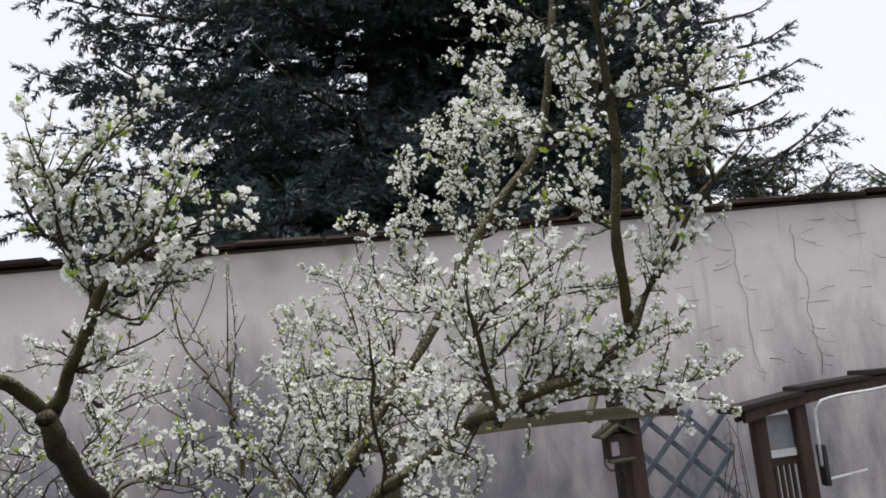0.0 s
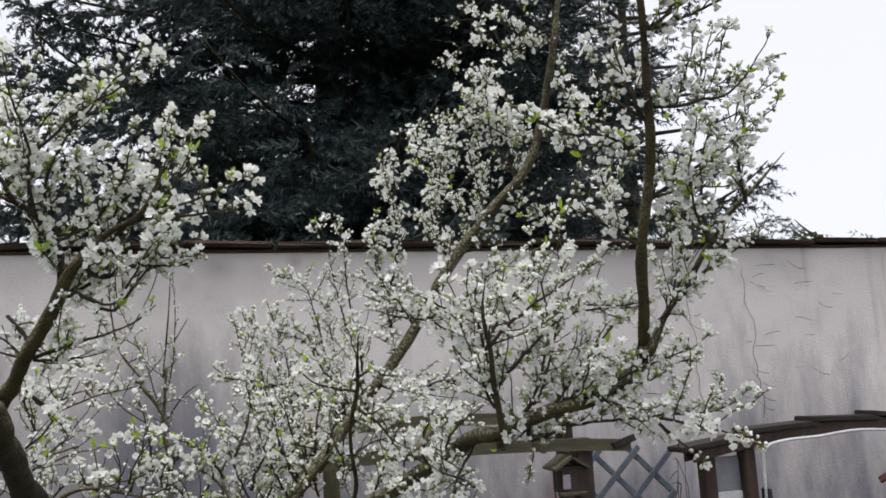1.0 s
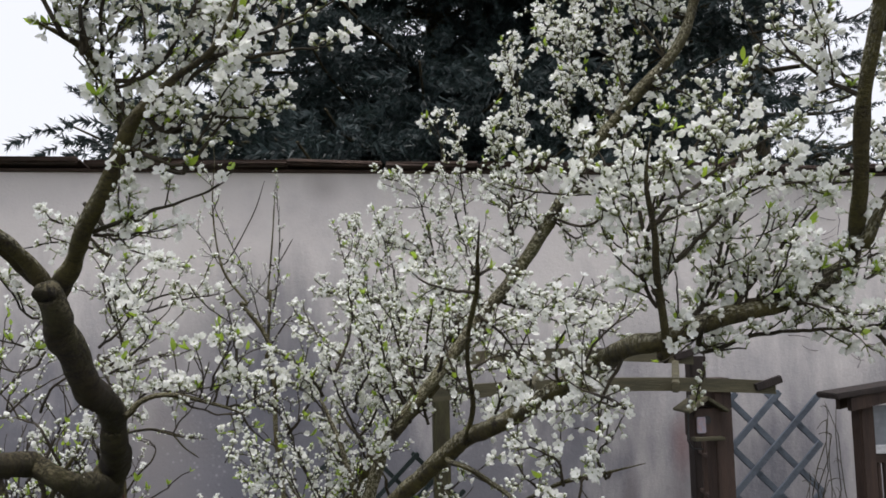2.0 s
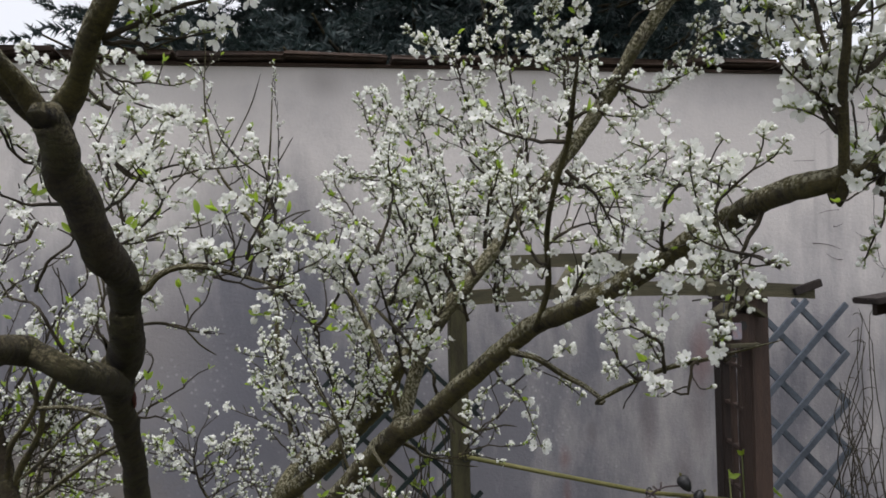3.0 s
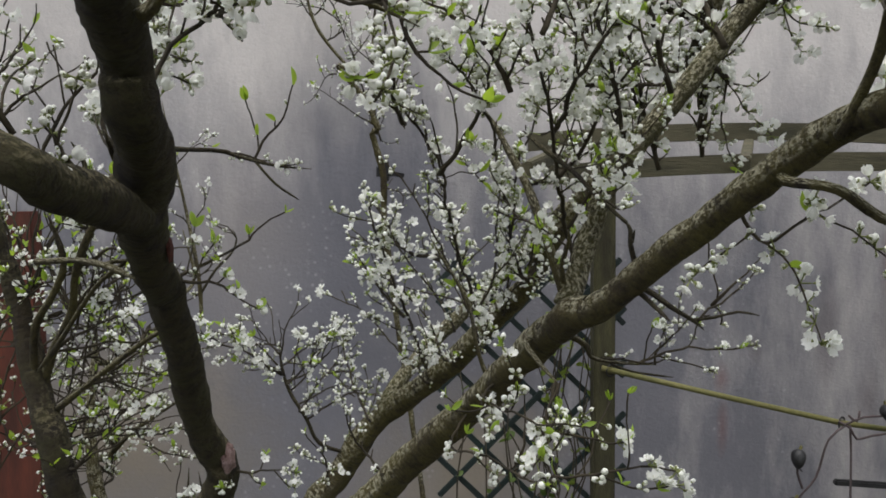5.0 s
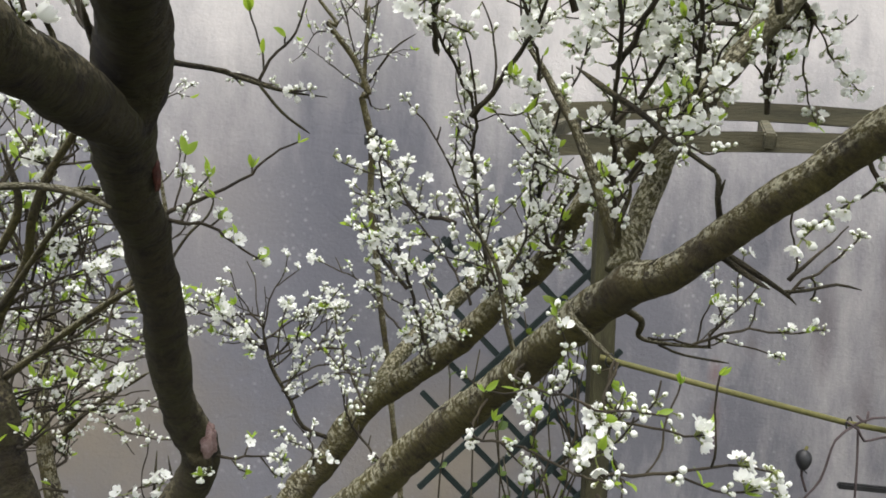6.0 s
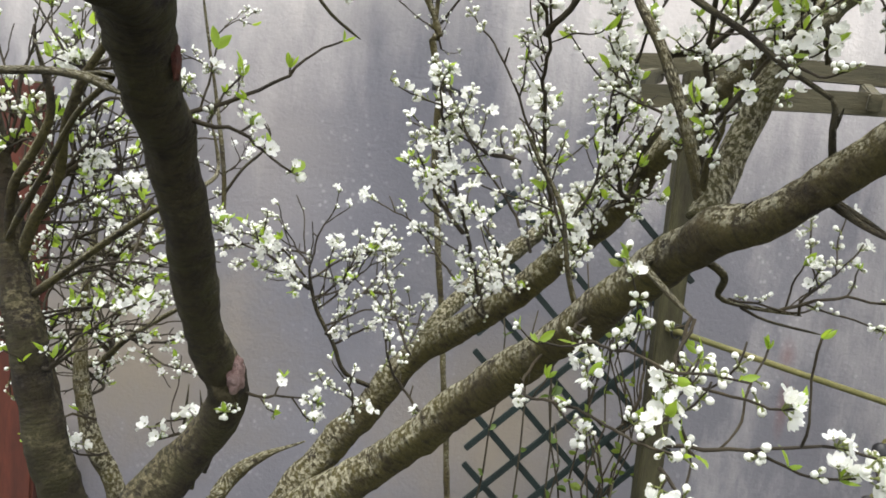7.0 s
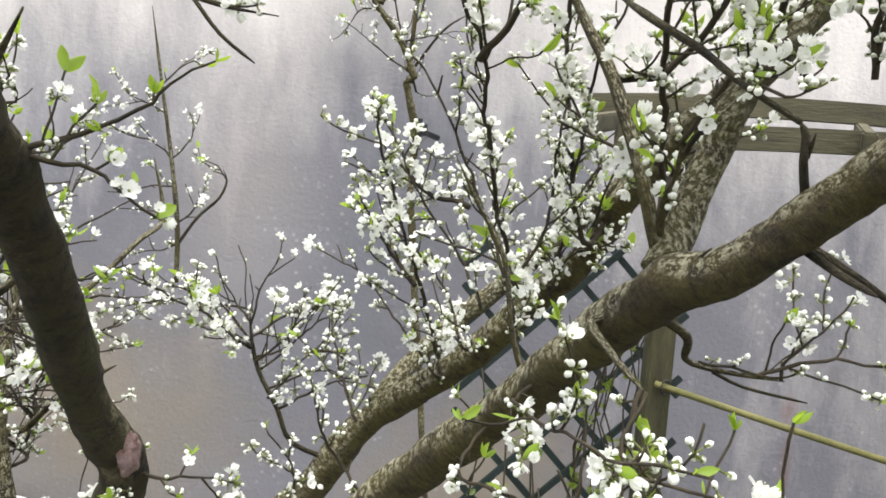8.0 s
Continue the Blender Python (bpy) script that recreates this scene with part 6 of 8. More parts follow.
tree_a.spray([(-0.573, 1.652, 2.185), (-0.551, 1.643, 2.199), (-0.533, 1.634, 2.191)], 0.0028, op=0.9, fl=0.34)
tree_a.spray([(-0.418, 1.583, 2.082), (-0.46, 1.576, 2.048), (-0.455, 1.536, 2.035), (-0.448, 1.498, 2.03)], 0.0028, op=0.9, fl=0.34)
tree_a.spray([(-0.420, 1.532, 2.091), (-0.454, 1.527, 2.035), (-0.453, 1.527, 2.005), (-0.457, 1.526, 1.987)], 0.0028, op=0.9, fl=0.34)
tree_a.spray([(-0.602, 1.935, 1.905), (-0.575, 1.929, 1.867), (-0.555, 1.912, 1.889), (-0.526, 1.911, 1.904)], 0.0020, op=0.7, fl=0.2)
tree_a.spray([(-0.454, 1.692, 1.911), (-0.469, 1.673, 1.947), (-0.513, 1.656, 1.972)], 0.0025, op=0.9)
tree_a.spray([(-0.414, 1.614, 1.939), (-0.421, 1.611, 1.933), (-0.433, 1.61, 1.963), (-0.412, 1.602, 1.985)], 0.0025, op=0.9)
tree_a.spray([(-0.470, 1.721, 1.902), (-0.479, 1.715, 1.899), (-0.505, 1.695, 1.92), (-0.518, 1.684, 1.946)], 0.0025, op=0.9)
tree_a.spray([(-0.431, 1.652, 1.928), (-0.439, 1.652, 1.924), (-0.447, 1.651, 1.895), (-0.472, 1.65, 1.903)], 0.0025, op=0.9)
tree_a.spray([(-0.441, 1.471, 2.029), (-0.463, 1.499, 2.045), (-0.479, 1.52, 2.05)], 0.0025, op=0.9)
tree_a.spray([(-0.557, 2.118, 1.789), (-0.542, 2.11, 1.809), (-0.527, 2.111, 1.821)], 0.0026, op=0.12)
tree_a.spray([(-0.766, 2.205, 1.700), (-0.798, 2.174, 1.683), (-0.791, 2.096, 1.685), (-0.776, 2.04, 1.694), (-0.761, 2.004, 1.696), (-0.738, 1.987, 1.704)], 0.0016, op=0.45, leaf=3.0, small=0.84, fl=0.11)
tree_a.spray([(-0.801, 2.254, 1.653), (-0.829, 2.196, 1.624), (-0.794, 2.102, 1.636), (-0.778, 2.028, 1.646), (-0.766, 1.973, 1.656)], 0.0016, op=0.45, leaf=3.0, small=0.84, fl=0.11)
tree_a.spray([(-0.762, 1.999, 1.65), (-0.738, 1.982, 1.656), (-0.714, 1.965, 1.662), (-0.676, 1.949, 1.676)], 0.0016, op=0.45, leaf=3.0, small=0.84, fl=0.11)
tree_a.spray([(-0.733, 2.047, 1.729), (-0.739, 2.038, 1.705), (-0.745, 2.017, 1.68), (-0.74, 1.992, 1.649)], 0.0016, op=0.45, leaf=3.0, small=0.84, fl=0.11)
tree_a.spray([(-0.733, 2.047, 1.729), (-0.745, 2.029, 1.696), (-0.731, 2.01, 1.687), (-0.708, 1.993, 1.688)], 0.0016, op=0.45, leaf=3.0, small=0.84, fl=0.11)
tree_a.spray([(-0.776, 2.034, 1.65), (-0.767, 2.034, 1.67), (-0.765, 2.035, 1.69)], 0.0016, op=0.45, leaf=3.0, small=0.84, fl=0.11)
tree_a.spray([(-0.76, 1.99, 1.64), (-0.75, 1.982, 1.629), (-0.742, 1.97, 1.624)], 0.0016, op=0.45, leaf=3.0, small=0.84, fl=0.11)
tree_a.spray([(-1.089, 2.603, 1.618), (-1.131, 2.555, 1.666), (-1.162, 2.532, 1.681), (-1.194, 2.496, 1.709)], 0.0020, op=0.8, leaf=1.9, small=0.76, fl=0.15)
tree_a.spray([(-1.059, 2.600, 1.563), (-1.056, 2.583, 1.567), (-1.034, 2.655, 1.599), (-1.002, 2.69, 1.635), (-0.988, 2.692, 1.66)], 0.0020, op=0.8, leaf=1.9, small=0.76, fl=0.15)
tree_a.spray([(-1.078, 2.595, 1.606), (-1.041, 2.629, 1.64), (-1.014, 2.641, 1.68)], 0.0020, op=0.8, leaf=1.9, small=0.76, fl=0.15)
tree_a.spray([(-0.942, 2.508, 1.565), (-0.969, 2.547, 1.61), (-0.983, 2.562, 1.664)], 0.0020, op=0.8, leaf=1.9, small=0.76, fl=0.15)
tree_a.spray([(-0.849, 2.562, 1.615), (-0.858, 2.536, 1.622), (-0.905, 2.568, 1.674), (-0.944, 2.578, 1.719), (-0.989, 2.587, 1.742)], 0.0020, op=0.8, leaf=1.9, small=0.76, fl=0.15)
tree_a.spray([(-1.009, 2.536, 1.464), (-1.008, 2.501, 1.505), (-1.021, 2.478, 1.539)], 0.0020, op=0.8, leaf=1.9, small=0.76, fl=0.15)
tree_a.spray([(-0.909, 2.358, 1.523), (-0.946, 2.383, 1.559), (-0.96, 2.358, 1.596), (-0.965, 2.347, 1.624)], 0.0020, op=0.8, leaf=1.9, small=0.76, fl=0.15)
tree_a.spray([(-0.797, 2.219, 1.730), (-0.786, 2.24, 1.729), (-0.799, 2.248, 1.773), (-0.821, 2.255, 1.823), (-0.845, 2.253, 1.867), (-0.882, 2.25, 1.929)], 0.0020, op=0.8, leaf=1.9, small=0.76, fl=0.15)
tree_a.spray([(-0.818, 2.361, 1.726), (-0.836, 2.388, 1.761), (-0.876, 2.402, 1.81), (-0.897, 2.399, 1.849)], 0.0020, op=0.8, leaf=1.9, small=0.76, fl=0.15)
tree_a.spray([(-0.805, 2.226, 1.779), (-0.797, 2.28, 1.77), (-0.777, 2.271, 1.808), (-0.771, 2.261, 1.874), (-0.766, 2.252, 1.912)], 0.0020, op=0.8, leaf=1.9, small=0.76, fl=0.15)
tree_a.spray([(-0.743, 2.457, 1.746), (-0.735, 2.436, 1.803), (-0.709, 2.417, 1.852)], 0.0020, op=0.8, leaf=1.9, small=0.76, fl=0.15)
tree_a.spray([(-0.798, 2.528, 1.665), (-0.829, 2.483, 1.663), (-0.847, 2.509, 1.717), (-0.898, 2.52, 1.771), (-0.94, 2.533, 1.793)], 0.0020, op=0.8, leaf=1.9, small=0.76, fl=0.15)
tree_a.spray([(-0.694, 2.426, 1.811), (-0.716, 2.414, 1.799), (-0.709, 2.385, 1.829), (-0.705, 2.365, 1.856)], 0.0020, op=0.8, leaf=1.9, small=0.76, fl=0.15)
tree_a.spray([(-0.725, 2.141, 1.855), (-0.72, 2.159, 1.853), (-0.731, 2.197, 1.878), (-0.752, 2.215, 1.893), (-0.769, 2.233, 1.919)], 0.0020, op=0.8, leaf=1.9, small=0.76, fl=0.15)
tree_a.spray([(-0.712, 2.132, 1.829), (-0.711, 2.103, 1.856), (-0.726, 2.083, 1.868)], 0.0020, op=0.8, leaf=1.9, small=0.76, fl=0.15)
tree_a.spray([(-1.105, 2.244, 1.585), (-1.081, 2.241, 1.584), (-1.062, 2.259, 1.577), (-1.042, 2.278, 1.57)], 0.0020, op=0.8, leaf=1.9, small=0.76, fl=0.15)
tree_a.spray([(-0.738, 2.478, 1.736), (-0.742, 2.457, 1.734), (-0.73, 2.416, 1.781), (-0.698, 2.36, 1.799)], 0.0020, op=0.8, leaf=1.9, small=0.76, fl=0.15)
tree_a.spray([(-1.049, 2.600, 1.546), (-1.018, 2.627, 1.561), (-0.983, 2.643, 1.576), (-0.93, 2.638, 1.574)], 0.0020, op=0.8, leaf=1.9, small=0.76, fl=0.15)
tree_a.spray([(-0.711, 2.101, 1.875), (-0.692, 2.081, 1.913), (-0.688, 2.044, 1.903), (-0.681, 2.016, 1.898)], 0.0020, op=0.8, leaf=1.9, small=0.76, fl=0.15)
tree_a.limb([(-0.663, 2.02, 1.846, 0.0026), (-0.67, 2.01, 1.865, 0.0024), (-0.67, 2.01, 1.878, 0.0021), (-0.674, 2.01, 1.885, 0.0013)])
tree_a.limb([(-0.668, 2.012, 1.867, 0.0017), (-0.668, 2.003, 1.879, 0.001)])
tree_a.limb([(-0.730, 2.126, 1.760, 0.0033), (-0.753, 2.123, 1.756, 0.0033), (-0.747, 2.085, 1.744, 0.0028), (-0.74, 2.067, 1.736, 0.0025), (-0.733, 2.047, 1.729, 0.002)])
tree_a.limb([(-0.715, 2.121, 1.796, 0.002), (-0.713, 2.093, 1.799, 0.0017), (-0.708, 2.065, 1.803, 0.0015), (-0.702, 2.046, 1.814, 0.001)])
tree_a.limb([(-0.71, 2.138, 1.81, 0.0033), (-0.714, 2.119, 1.839, 0.0026), (-0.709, 2.11, 1.862, 0.002), (-0.711, 2.101, 1.875, 0.0013)])
tree_a.limb([(-0.782, 2.22, 1.686, 0.0033), (-0.797, 2.219, 1.73, 0.0026), (-0.807, 2.227, 1.785, 0.0023), (-0.832, 2.235, 1.828, 0.002), (-0.852, 2.233, 1.863, 0.001)])
tree_a.limb([(-0.656, 2.026, 1.817, 0.0026), (-0.65, 1.999, 1.808, 0.0023), (-0.648, 1.962, 1.801, 0.0017)])
tree_a.limb([(-0.674, 2.010, 1.885, 0.0020), (-0.692, 2.054, 1.909, 0.002), (-0.707, 2.091, 1.933, 0.0026), (-0.73, 2.128, 1.957, 0.003), (-0.749, 2.164, 1.98, 0.0026)])
tree_a.limb([(-1.221, 2.479, 1.258, 0.0104), (-1.153, 2.382, 1.39, 0.0096), (-1.129, 2.388, 1.432, 0.008), (-1.098, 2.398, 1.457, 0.0053), (-1.052, 2.42, 1.472, 0.0033)])
tree_a.limb([(-1.093, 1.894, 1.917, 0.0033), (-1.091, 1.884, 1.934, 0.0026), (-1.094, 1.879, 1.947, 0.0022), (-1.095, 1.869, 1.963, 0.0017)])
tree_a.limb([(-1.095, 1.819, 1.928, 0.0026), (-1.101, 1.815, 1.939, 0.0022), (-1.103, 1.805, 1.948, 0.0018), (-1.101, 1.795, 1.959, 0.0013)])
tree_a.limb([(-1.094, 1.83, 1.927, 0.002), (-1.098, 1.835, 1.939, 0.0015), (-1.102, 1.825, 1.952, 0.0012)])
tree_a.limb([(-1.087, 1.868, 1.909, 0.0017), (-1.084, 1.841, 1.902, 0.0013), (-1.085, 1.828, 1.898, 0.0008)])
tree_a.spray([(-1.088, 1.882, 1.937), (-1.098, 1.895, 1.95), (-1.11, 1.904, 1.961)], 0.0016, op=0.4, fl=0.15, small=0.85)
tree_a.spray([(-1.101, 1.789, 1.922), (-1.095, 1.792, 1.944), (-1.098, 1.791, 1.952), (-1.092, 1.79, 1.962)], 0.0016, op=0.4, fl=0.15, small=0.85)
# lichened limb behind the second one
tree_a.limb([(-0.926, 2.600, 1.562, 0.0125), (-0.884, 2.640, 1.614, 0.0125), (-0.829, 2.660, 1.673, 0.0120), (-0.767, 2.660, 1.728, 0.0115), (-0.708, 2.640, 1.788, 0.0110), (-0.665, 2.600, 1.844, 0.0095), (-0.632, 2.560, 1.893, 0.0070)], BARK_PALE)
# bushy sprig before the damp wall
tree_a.limb([(-0.979, 2.619, 1.480, 0.0032), (-1.029, 2.600, 1.506, 0.0032), (-1.049, 2.600, 1.546, 0.0030), (-1.076, 2.600, 1.593, 0.0027), (-1.087, 2.600, 1.633, 0.0024), (-1.091, 2.600, 1.665, 0.0020)])
tree_a.spray([(-1.089, 2.600, 1.649), (-1.081, 2.600, 1.690), (-1.063, 2.600, 1.727)], 0.0017, op=0.7, leaf=1.0, small=0.72, fl=0.14)
tree_a.spray([(-1.087, 2.600, 1.629), (-1.119, 2.600, 1.659), (-1.152, 2.600, 1.685), (-1.175, 2.600, 1.675)], 0.0017, op=0.7, leaf=1.0, small=0.72, fl=0.14)
tree_a.spray([(-1.091, 2.600, 1.665), (-1.127, 2.600, 1.670), (-1.152, 2.600, 1.685), (-1.184, 2.600, 1.689)], 0.0017, op=0.7, leaf=1.0, small=0.72, fl=0.14)
tree_a.spray([(-1.076, 2.600, 1.593), (-1.045, 2.600, 1.619), (-1.015, 2.600, 1.654), (-0.992, 2.600, 1.667)], 0.0017, op=0.7, leaf=1.0, small=0.72, fl=0.14)
tree_a.spray([(-1.087, 2.600, 1.633), (-1.055, 2.600, 1.659), (-1.032, 2.600, 1.673), (-1.005, 2.600, 1.679)], 0.0017, op=0.7, leaf=1.0, small=0.72, fl=0.14)
tree_a.spray([(-1.063, 2.600, 1.569), (-1.028, 2.600, 1.588), (-0.996, 2.600, 1.598), (-0.968, 2.600, 1.592)], 0.0017, op=0.7, leaf=1.0, small=0.72, fl=0.14)
tree_a.spray([(-1.083, 2.600, 1.617), (-1.102, 2.600, 1.632), (-1.126, 2.600, 1.638)], 0.0017, op=0.7, leaf=1.0, small=0.72, fl=0.14)
tree_a.spray([(-1.082, 2.600, 1.609), (-1.045, 2.600, 1.619), (-1.039, 2.600, 1.644), (-1.016, 2.600, 1.670)], 0.0017, op=0.7, leaf=1.0, small=0.72, fl=0.14)
tree_a.spray([(-1.013, 2.600, 1.622), (-0.990, 2.600, 1.623), (-0.965, 2.600, 1.613)], 0.0017, op=0.7, leaf=1.0, small=0.72, fl=0.14)
tree_a.spray([(-1.088, 2.600, 1.649), (-1.103, 2.600, 1.668), (-1.116, 2.600, 1.687)], 0.0017, op=0.7, leaf=1.0, small=0.72, fl=0.14)
# leafy twigs off the dark limb and under the long limb
tree_a.limb([(-1.122, 2.02, 1.958, 0.0030), (-1.096, 2.10, 1.96, 0.0026), (-1.072, 2.13, 1.96, 0.0022), (-1.048, 2.13, 1.953, 0.0020), (-1.014, 2.13, 1.944, 0.0016), (-0.976, 2.13, 1.94, 0.0011)])
tree_a.limb([(-1.034, 2.13, 1.948, 0.0016), (-1.014, 2.13, 1.925, 0.0013), (-0.99, 2.13, 1.908, 0.0010)])
tree_a.spray([(-1.036, 2.13, 1.952), (-1.027, 2.13, 1.966), (-1.015, 2.13, 1.981), (-1.002, 2.13, 1.999)], 0.0016, op=0.3, leaf=6.0, small=0.5, fl=0.1)
tree_a.spray([(-1.072, 2.13, 1.96), (-1.05, 2.13, 1.954), (-1.02, 2.13, 1.946)], 0.0016, op=0.5, leaf=0.6, small=0.6, fl=0.12)
tree_a.spray([(-1.088, 2.03, 1.84), (-1.069, 2.05, 1.851), (-1.047, 2.05, 1.861), (-1.028, 2.05, 1.872), (-1.018, 2.05, 1.882)], 0.0020, op=0.45, leaf=10.0, small=0.6, fl=0.2)
tree_a.spray([(-1.088, 2.03, 1.835), (-1.069, 2.05, 1.832), (-1.053, 2.05, 1.825), (-1.047, 2.05, 1.821)], 0.0018, op=0.6, leaf=7.0, small=0.6, fl=0.3)
tree_a.limb([(-0.724, 2.113, 1.770, 0.0034), (-0.690, 2.12, 1.752, 0.0034), (-0.668, 2.19, 1.724, 0.0028), (-0.644, 2.2, 1.716, 0.0022), (-0.613, 2.2, 1.713, 0.0017), (-0.589, 2.2, 1.711, 0.0011)])
tree_a.limb([(-0.644, 2.2, 1.714, 0.0016), (-0.619, 2.2, 1.704, 0.0013), (-0.57, 2.2, 1.696, 0.0009)])
tree_a.spray([(-0.613, 2.2, 1.714), (-0.592, 2.2, 1.726), (-0.565, 2.2, 1.732), (-0.528, 2.2, 1.729), (-0.5, 2.2, 1.728)], 0.0018, op=0.6, leaf=4.0, small=0.6, fl=0.45)
tree_a.spray([(-0.592, 2.200, 1.711), (-0.592, 2.2, 1.726), (-0.572, 2.2, 1.745), (-0.56, 2.2, 1.757)], 0.0016, op=0.9, leaf=0.6, small=0.7, fl=0.3)
tree_a.spray([(-0.655, 2.2, 1.72), (-0.63, 2.2, 1.717), (-0.60, 2.2, 1.713)], 0.0014, op=0.45, leaf=0.5, small=0.55, fl=0.15)
tree_a.limb([(-0.669, 2.030, 1.824, 0.0030), (-0.645, 2.045, 1.818, 0.0030), (-0.628, 2.02, 1.804, 0.0024), (-0.607, 2.02, 1.791, 0.0020), (-0.597, 2.02, 1.782, 0.0012)])
tree_a.limb([(-0.609, 2.02, 1.792, 0.0017), (-0.588, 2.02, 1.794, 0.0014), (-0.565, 2.02, 1.799, 0.0013), (-0.544, 2.02, 1.795, 0.0008)])
tree_a.spray([(-0.604, 2.020, 1.788), (-0.593, 2.02, 1.802), (-0.582, 2.02, 1.809), (-0.571, 2.02, 1.816)], 0.0014, op=0.6, leaf=0.3, small=0.6, fl=0.1)
host = tree_a.limbs[6]
for at, r, stretch, mark, label in (((-1.092, 2.218, 1.607), 0.0135, (0.7, 0.9, 1.25), WOUND, "pale pink callus over an old pruning cut"), ((-1.100, 2.223, 1.586), 0.014, (0.9, 0.9, 0.9), BARK_DARK, ""), ((-1.080, 1.972, 1.868), 0.0060, (0.45, 0.8, 1.7), CUT_RED, "reddish old pruning cut")):
    bm = bmesh.new()
    bmesh.ops.create_icosphere(bm, subdivisions=4, radius=r)
    for v in bm.verts:
        n = v.co * (0.014 / r)
        v.co *= 1 + 0.35 * noise.noise(n * 90) + 0.22 * noise.noise(n * 210) + 0.1 * noise.noise(n * 460)
        v.co = Vector((v.co.x * stretch[0], v.co.y * stretch[1], v.co.z * stretch[2])) + Vector(at)
    under(part("pruning_wound" if label else "knob", bm, mark, None, label, True), host)
tree_a.finish()
tree_b = Tree("plum_tree", (-1.45, 2.52, 0), "dark old plum tree with two stems and sparse blossom", "plum tree", BARK_DARK, near=30, seed=2)
tree_b.limb([(-1.288, 2.363, 1.342, 0.026), (-1.307, 2.337, 1.437, 0.0229), (-1.326, 2.33, 1.518, 0.0211), (-1.337, 2.326, 1.594, 0.0198), (-1.358, 2.336, 1.668, 0.0174), (-1.38, 2.348, 1.738, 0.0149), (-1.4, 2.35, 1.83, 0.0124), (-1.414, 2.328, 1.927, 0.0093)])
tree_b.limb([(-1.356, 2.336, 1.663, 0.007), (-1.336, 2.329, 1.713, 0.006), (-1.301, 2.308, 1.769, 0.0055), (-1.286, 2.285, 1.817, 0.005), (-1.264, 2.27, 1.864, 0.0045), (-1.234, 2.256, 1.906, 0.004), (-1.204, 2.241, 1.952, 0.003)], BARK)
tree_b.limb([(-1.364, 2.337, 1.674, 0.006), (-1.346, 2.304, 1.748, 0.005), (-1.314, 2.282, 1.791, 0.0045), (-1.292, 2.267, 1.835, 0.004), (-1.302, 2.251, 1.895, 0.0035)], BARK)
tree_b.limb([(-1.359, 2.495, 1.252, 0.0186), (-1.36, 2.466, 1.371, 0.0161), (-1.387, 2.488, 1.479, 0.0136), (-1.417, 2.509, 1.574, 0.007), (-1.45, 2.547, 1.661, 0.0035), (-1.457, 2.574, 1.733, 0.0015)])
tree_b.limb([(-1.335, 2.331, 1.638, 0.0045), (-1.281, 2.299, 1.678, 0.0037), (-1.231, 2.266, 1.714, 0.0035), (-1.184, 2.236, 1.746, 0.003), (-1.134, 2.187, 1.773, 0.002)], BARK)
tree_b.limb([(-1.215, 2.018, 1.855, 0.003), (-1.173, 2.002, 1.857, 0.003), (-1.132, 1.969, 1.854, 0.003), (-1.102, 1.944, 1.846, 0.003)], BARK)
tree_b.limb([(-1.141, 1.977, 1.855, 0.0020), (-1.125, 1.991, 1.857, 0.002), (-1.164, 2.033, 1.833, 0.0022), (-1.211, 2.096, 1.795, 0.0025), (-1.25, 2.141, 1.757, 0.003), (-1.306, 2.218, 1.713, 0.0035)], BARK)
tree_b.spray([(-1.286, 2.285, 1.817), (-1.282, 2.294, 1.821), (-1.27, 2.302, 1.87), (-1.257, 2.308, 1.883), (-1.25, 2.315, 1.912)], 0.0020, op=0.37, leaf=3.2, small=0.75, fl=0.12)
tree_b.spray([(-1.286, 2.285, 1.817), (-1.282, 2.294, 1.821), (-1.251, 2.297, 1.849), (-1.219, 2.3, 1.841), (-1.193, 2.302, 1.849)], 0.0025, op=0.37, leaf=3.2, small=0.75, fl=0.12)
tree_b.spray([(-1.298, 2.315, 1.772), (-1.273, 2.318, 1.809), (-1.256, 2.32, 1.824)], 0.0020, op=0.37, leaf=3.2, small=0.75, fl=0.12)
tree_b.spray([(-1.298, 2.315, 1.772), (-1.26, 2.319, 1.803), (-1.227, 2.322, 1.812)], 0.0025, op=0.37, leaf=3.2, small=0.75, fl=0.12)
tree_b.spray([(-1.334, 2.331, 1.714), (-1.266, 2.336, 1.721), (-1.195, 2.334, 1.723)], 0.0020, op=0.37, leaf=3.2, small=0.75, fl=0.12)
tree_b.spray([(-1.334, 2.331, 1.714), (-1.289, 2.335, 1.742), (-1.242, 2.331, 1.763)], 0.0025, op=0.37, leaf=3.2, small=0.75, fl=0.12)
tree_b.spray([(-1.306, 2.314, 1.771), (-1.332, 2.317, 1.801), (-1.357, 2.31, 1.789)], 0.0020, op=0.37, leaf=3.2, small=0.75, fl=0.12)
tree_b.spray([(-1.306, 2.314, 1.771), (-1.33, 2.323, 1.825), (-1.352, 2.322, 1.84)], 0.0025, op=0.37, leaf=3.2, small=0.75, fl=0.12)
tree_b.spray([(-1.264, 2.270, 1.864), (-1.262, 2.28, 1.869), (-1.298, 2.314, 1.877), (-1.324, 2.348, 1.886)], 0.0020, op=0.37, leaf=3.2, small=0.75, fl=0.12)
tree_b.spray([(-1.264, 2.270, 1.864), (-1.262, 2.28, 1.869), (-1.289, 2.279, 1.893), (-1.305, 2.278, 1.917)], 0.0025, op=0.37, leaf=3.2, small=0.75, fl=0.12)
tree_b.spray([(-1.261, 2.268, 1.869), (-1.262, 2.28, 1.875), (-1.222, 2.269, 1.88), (-1.219, 2.256, 1.895)], 0.0020, op=0.37, leaf=3.2, small=0.75, fl=0.12)
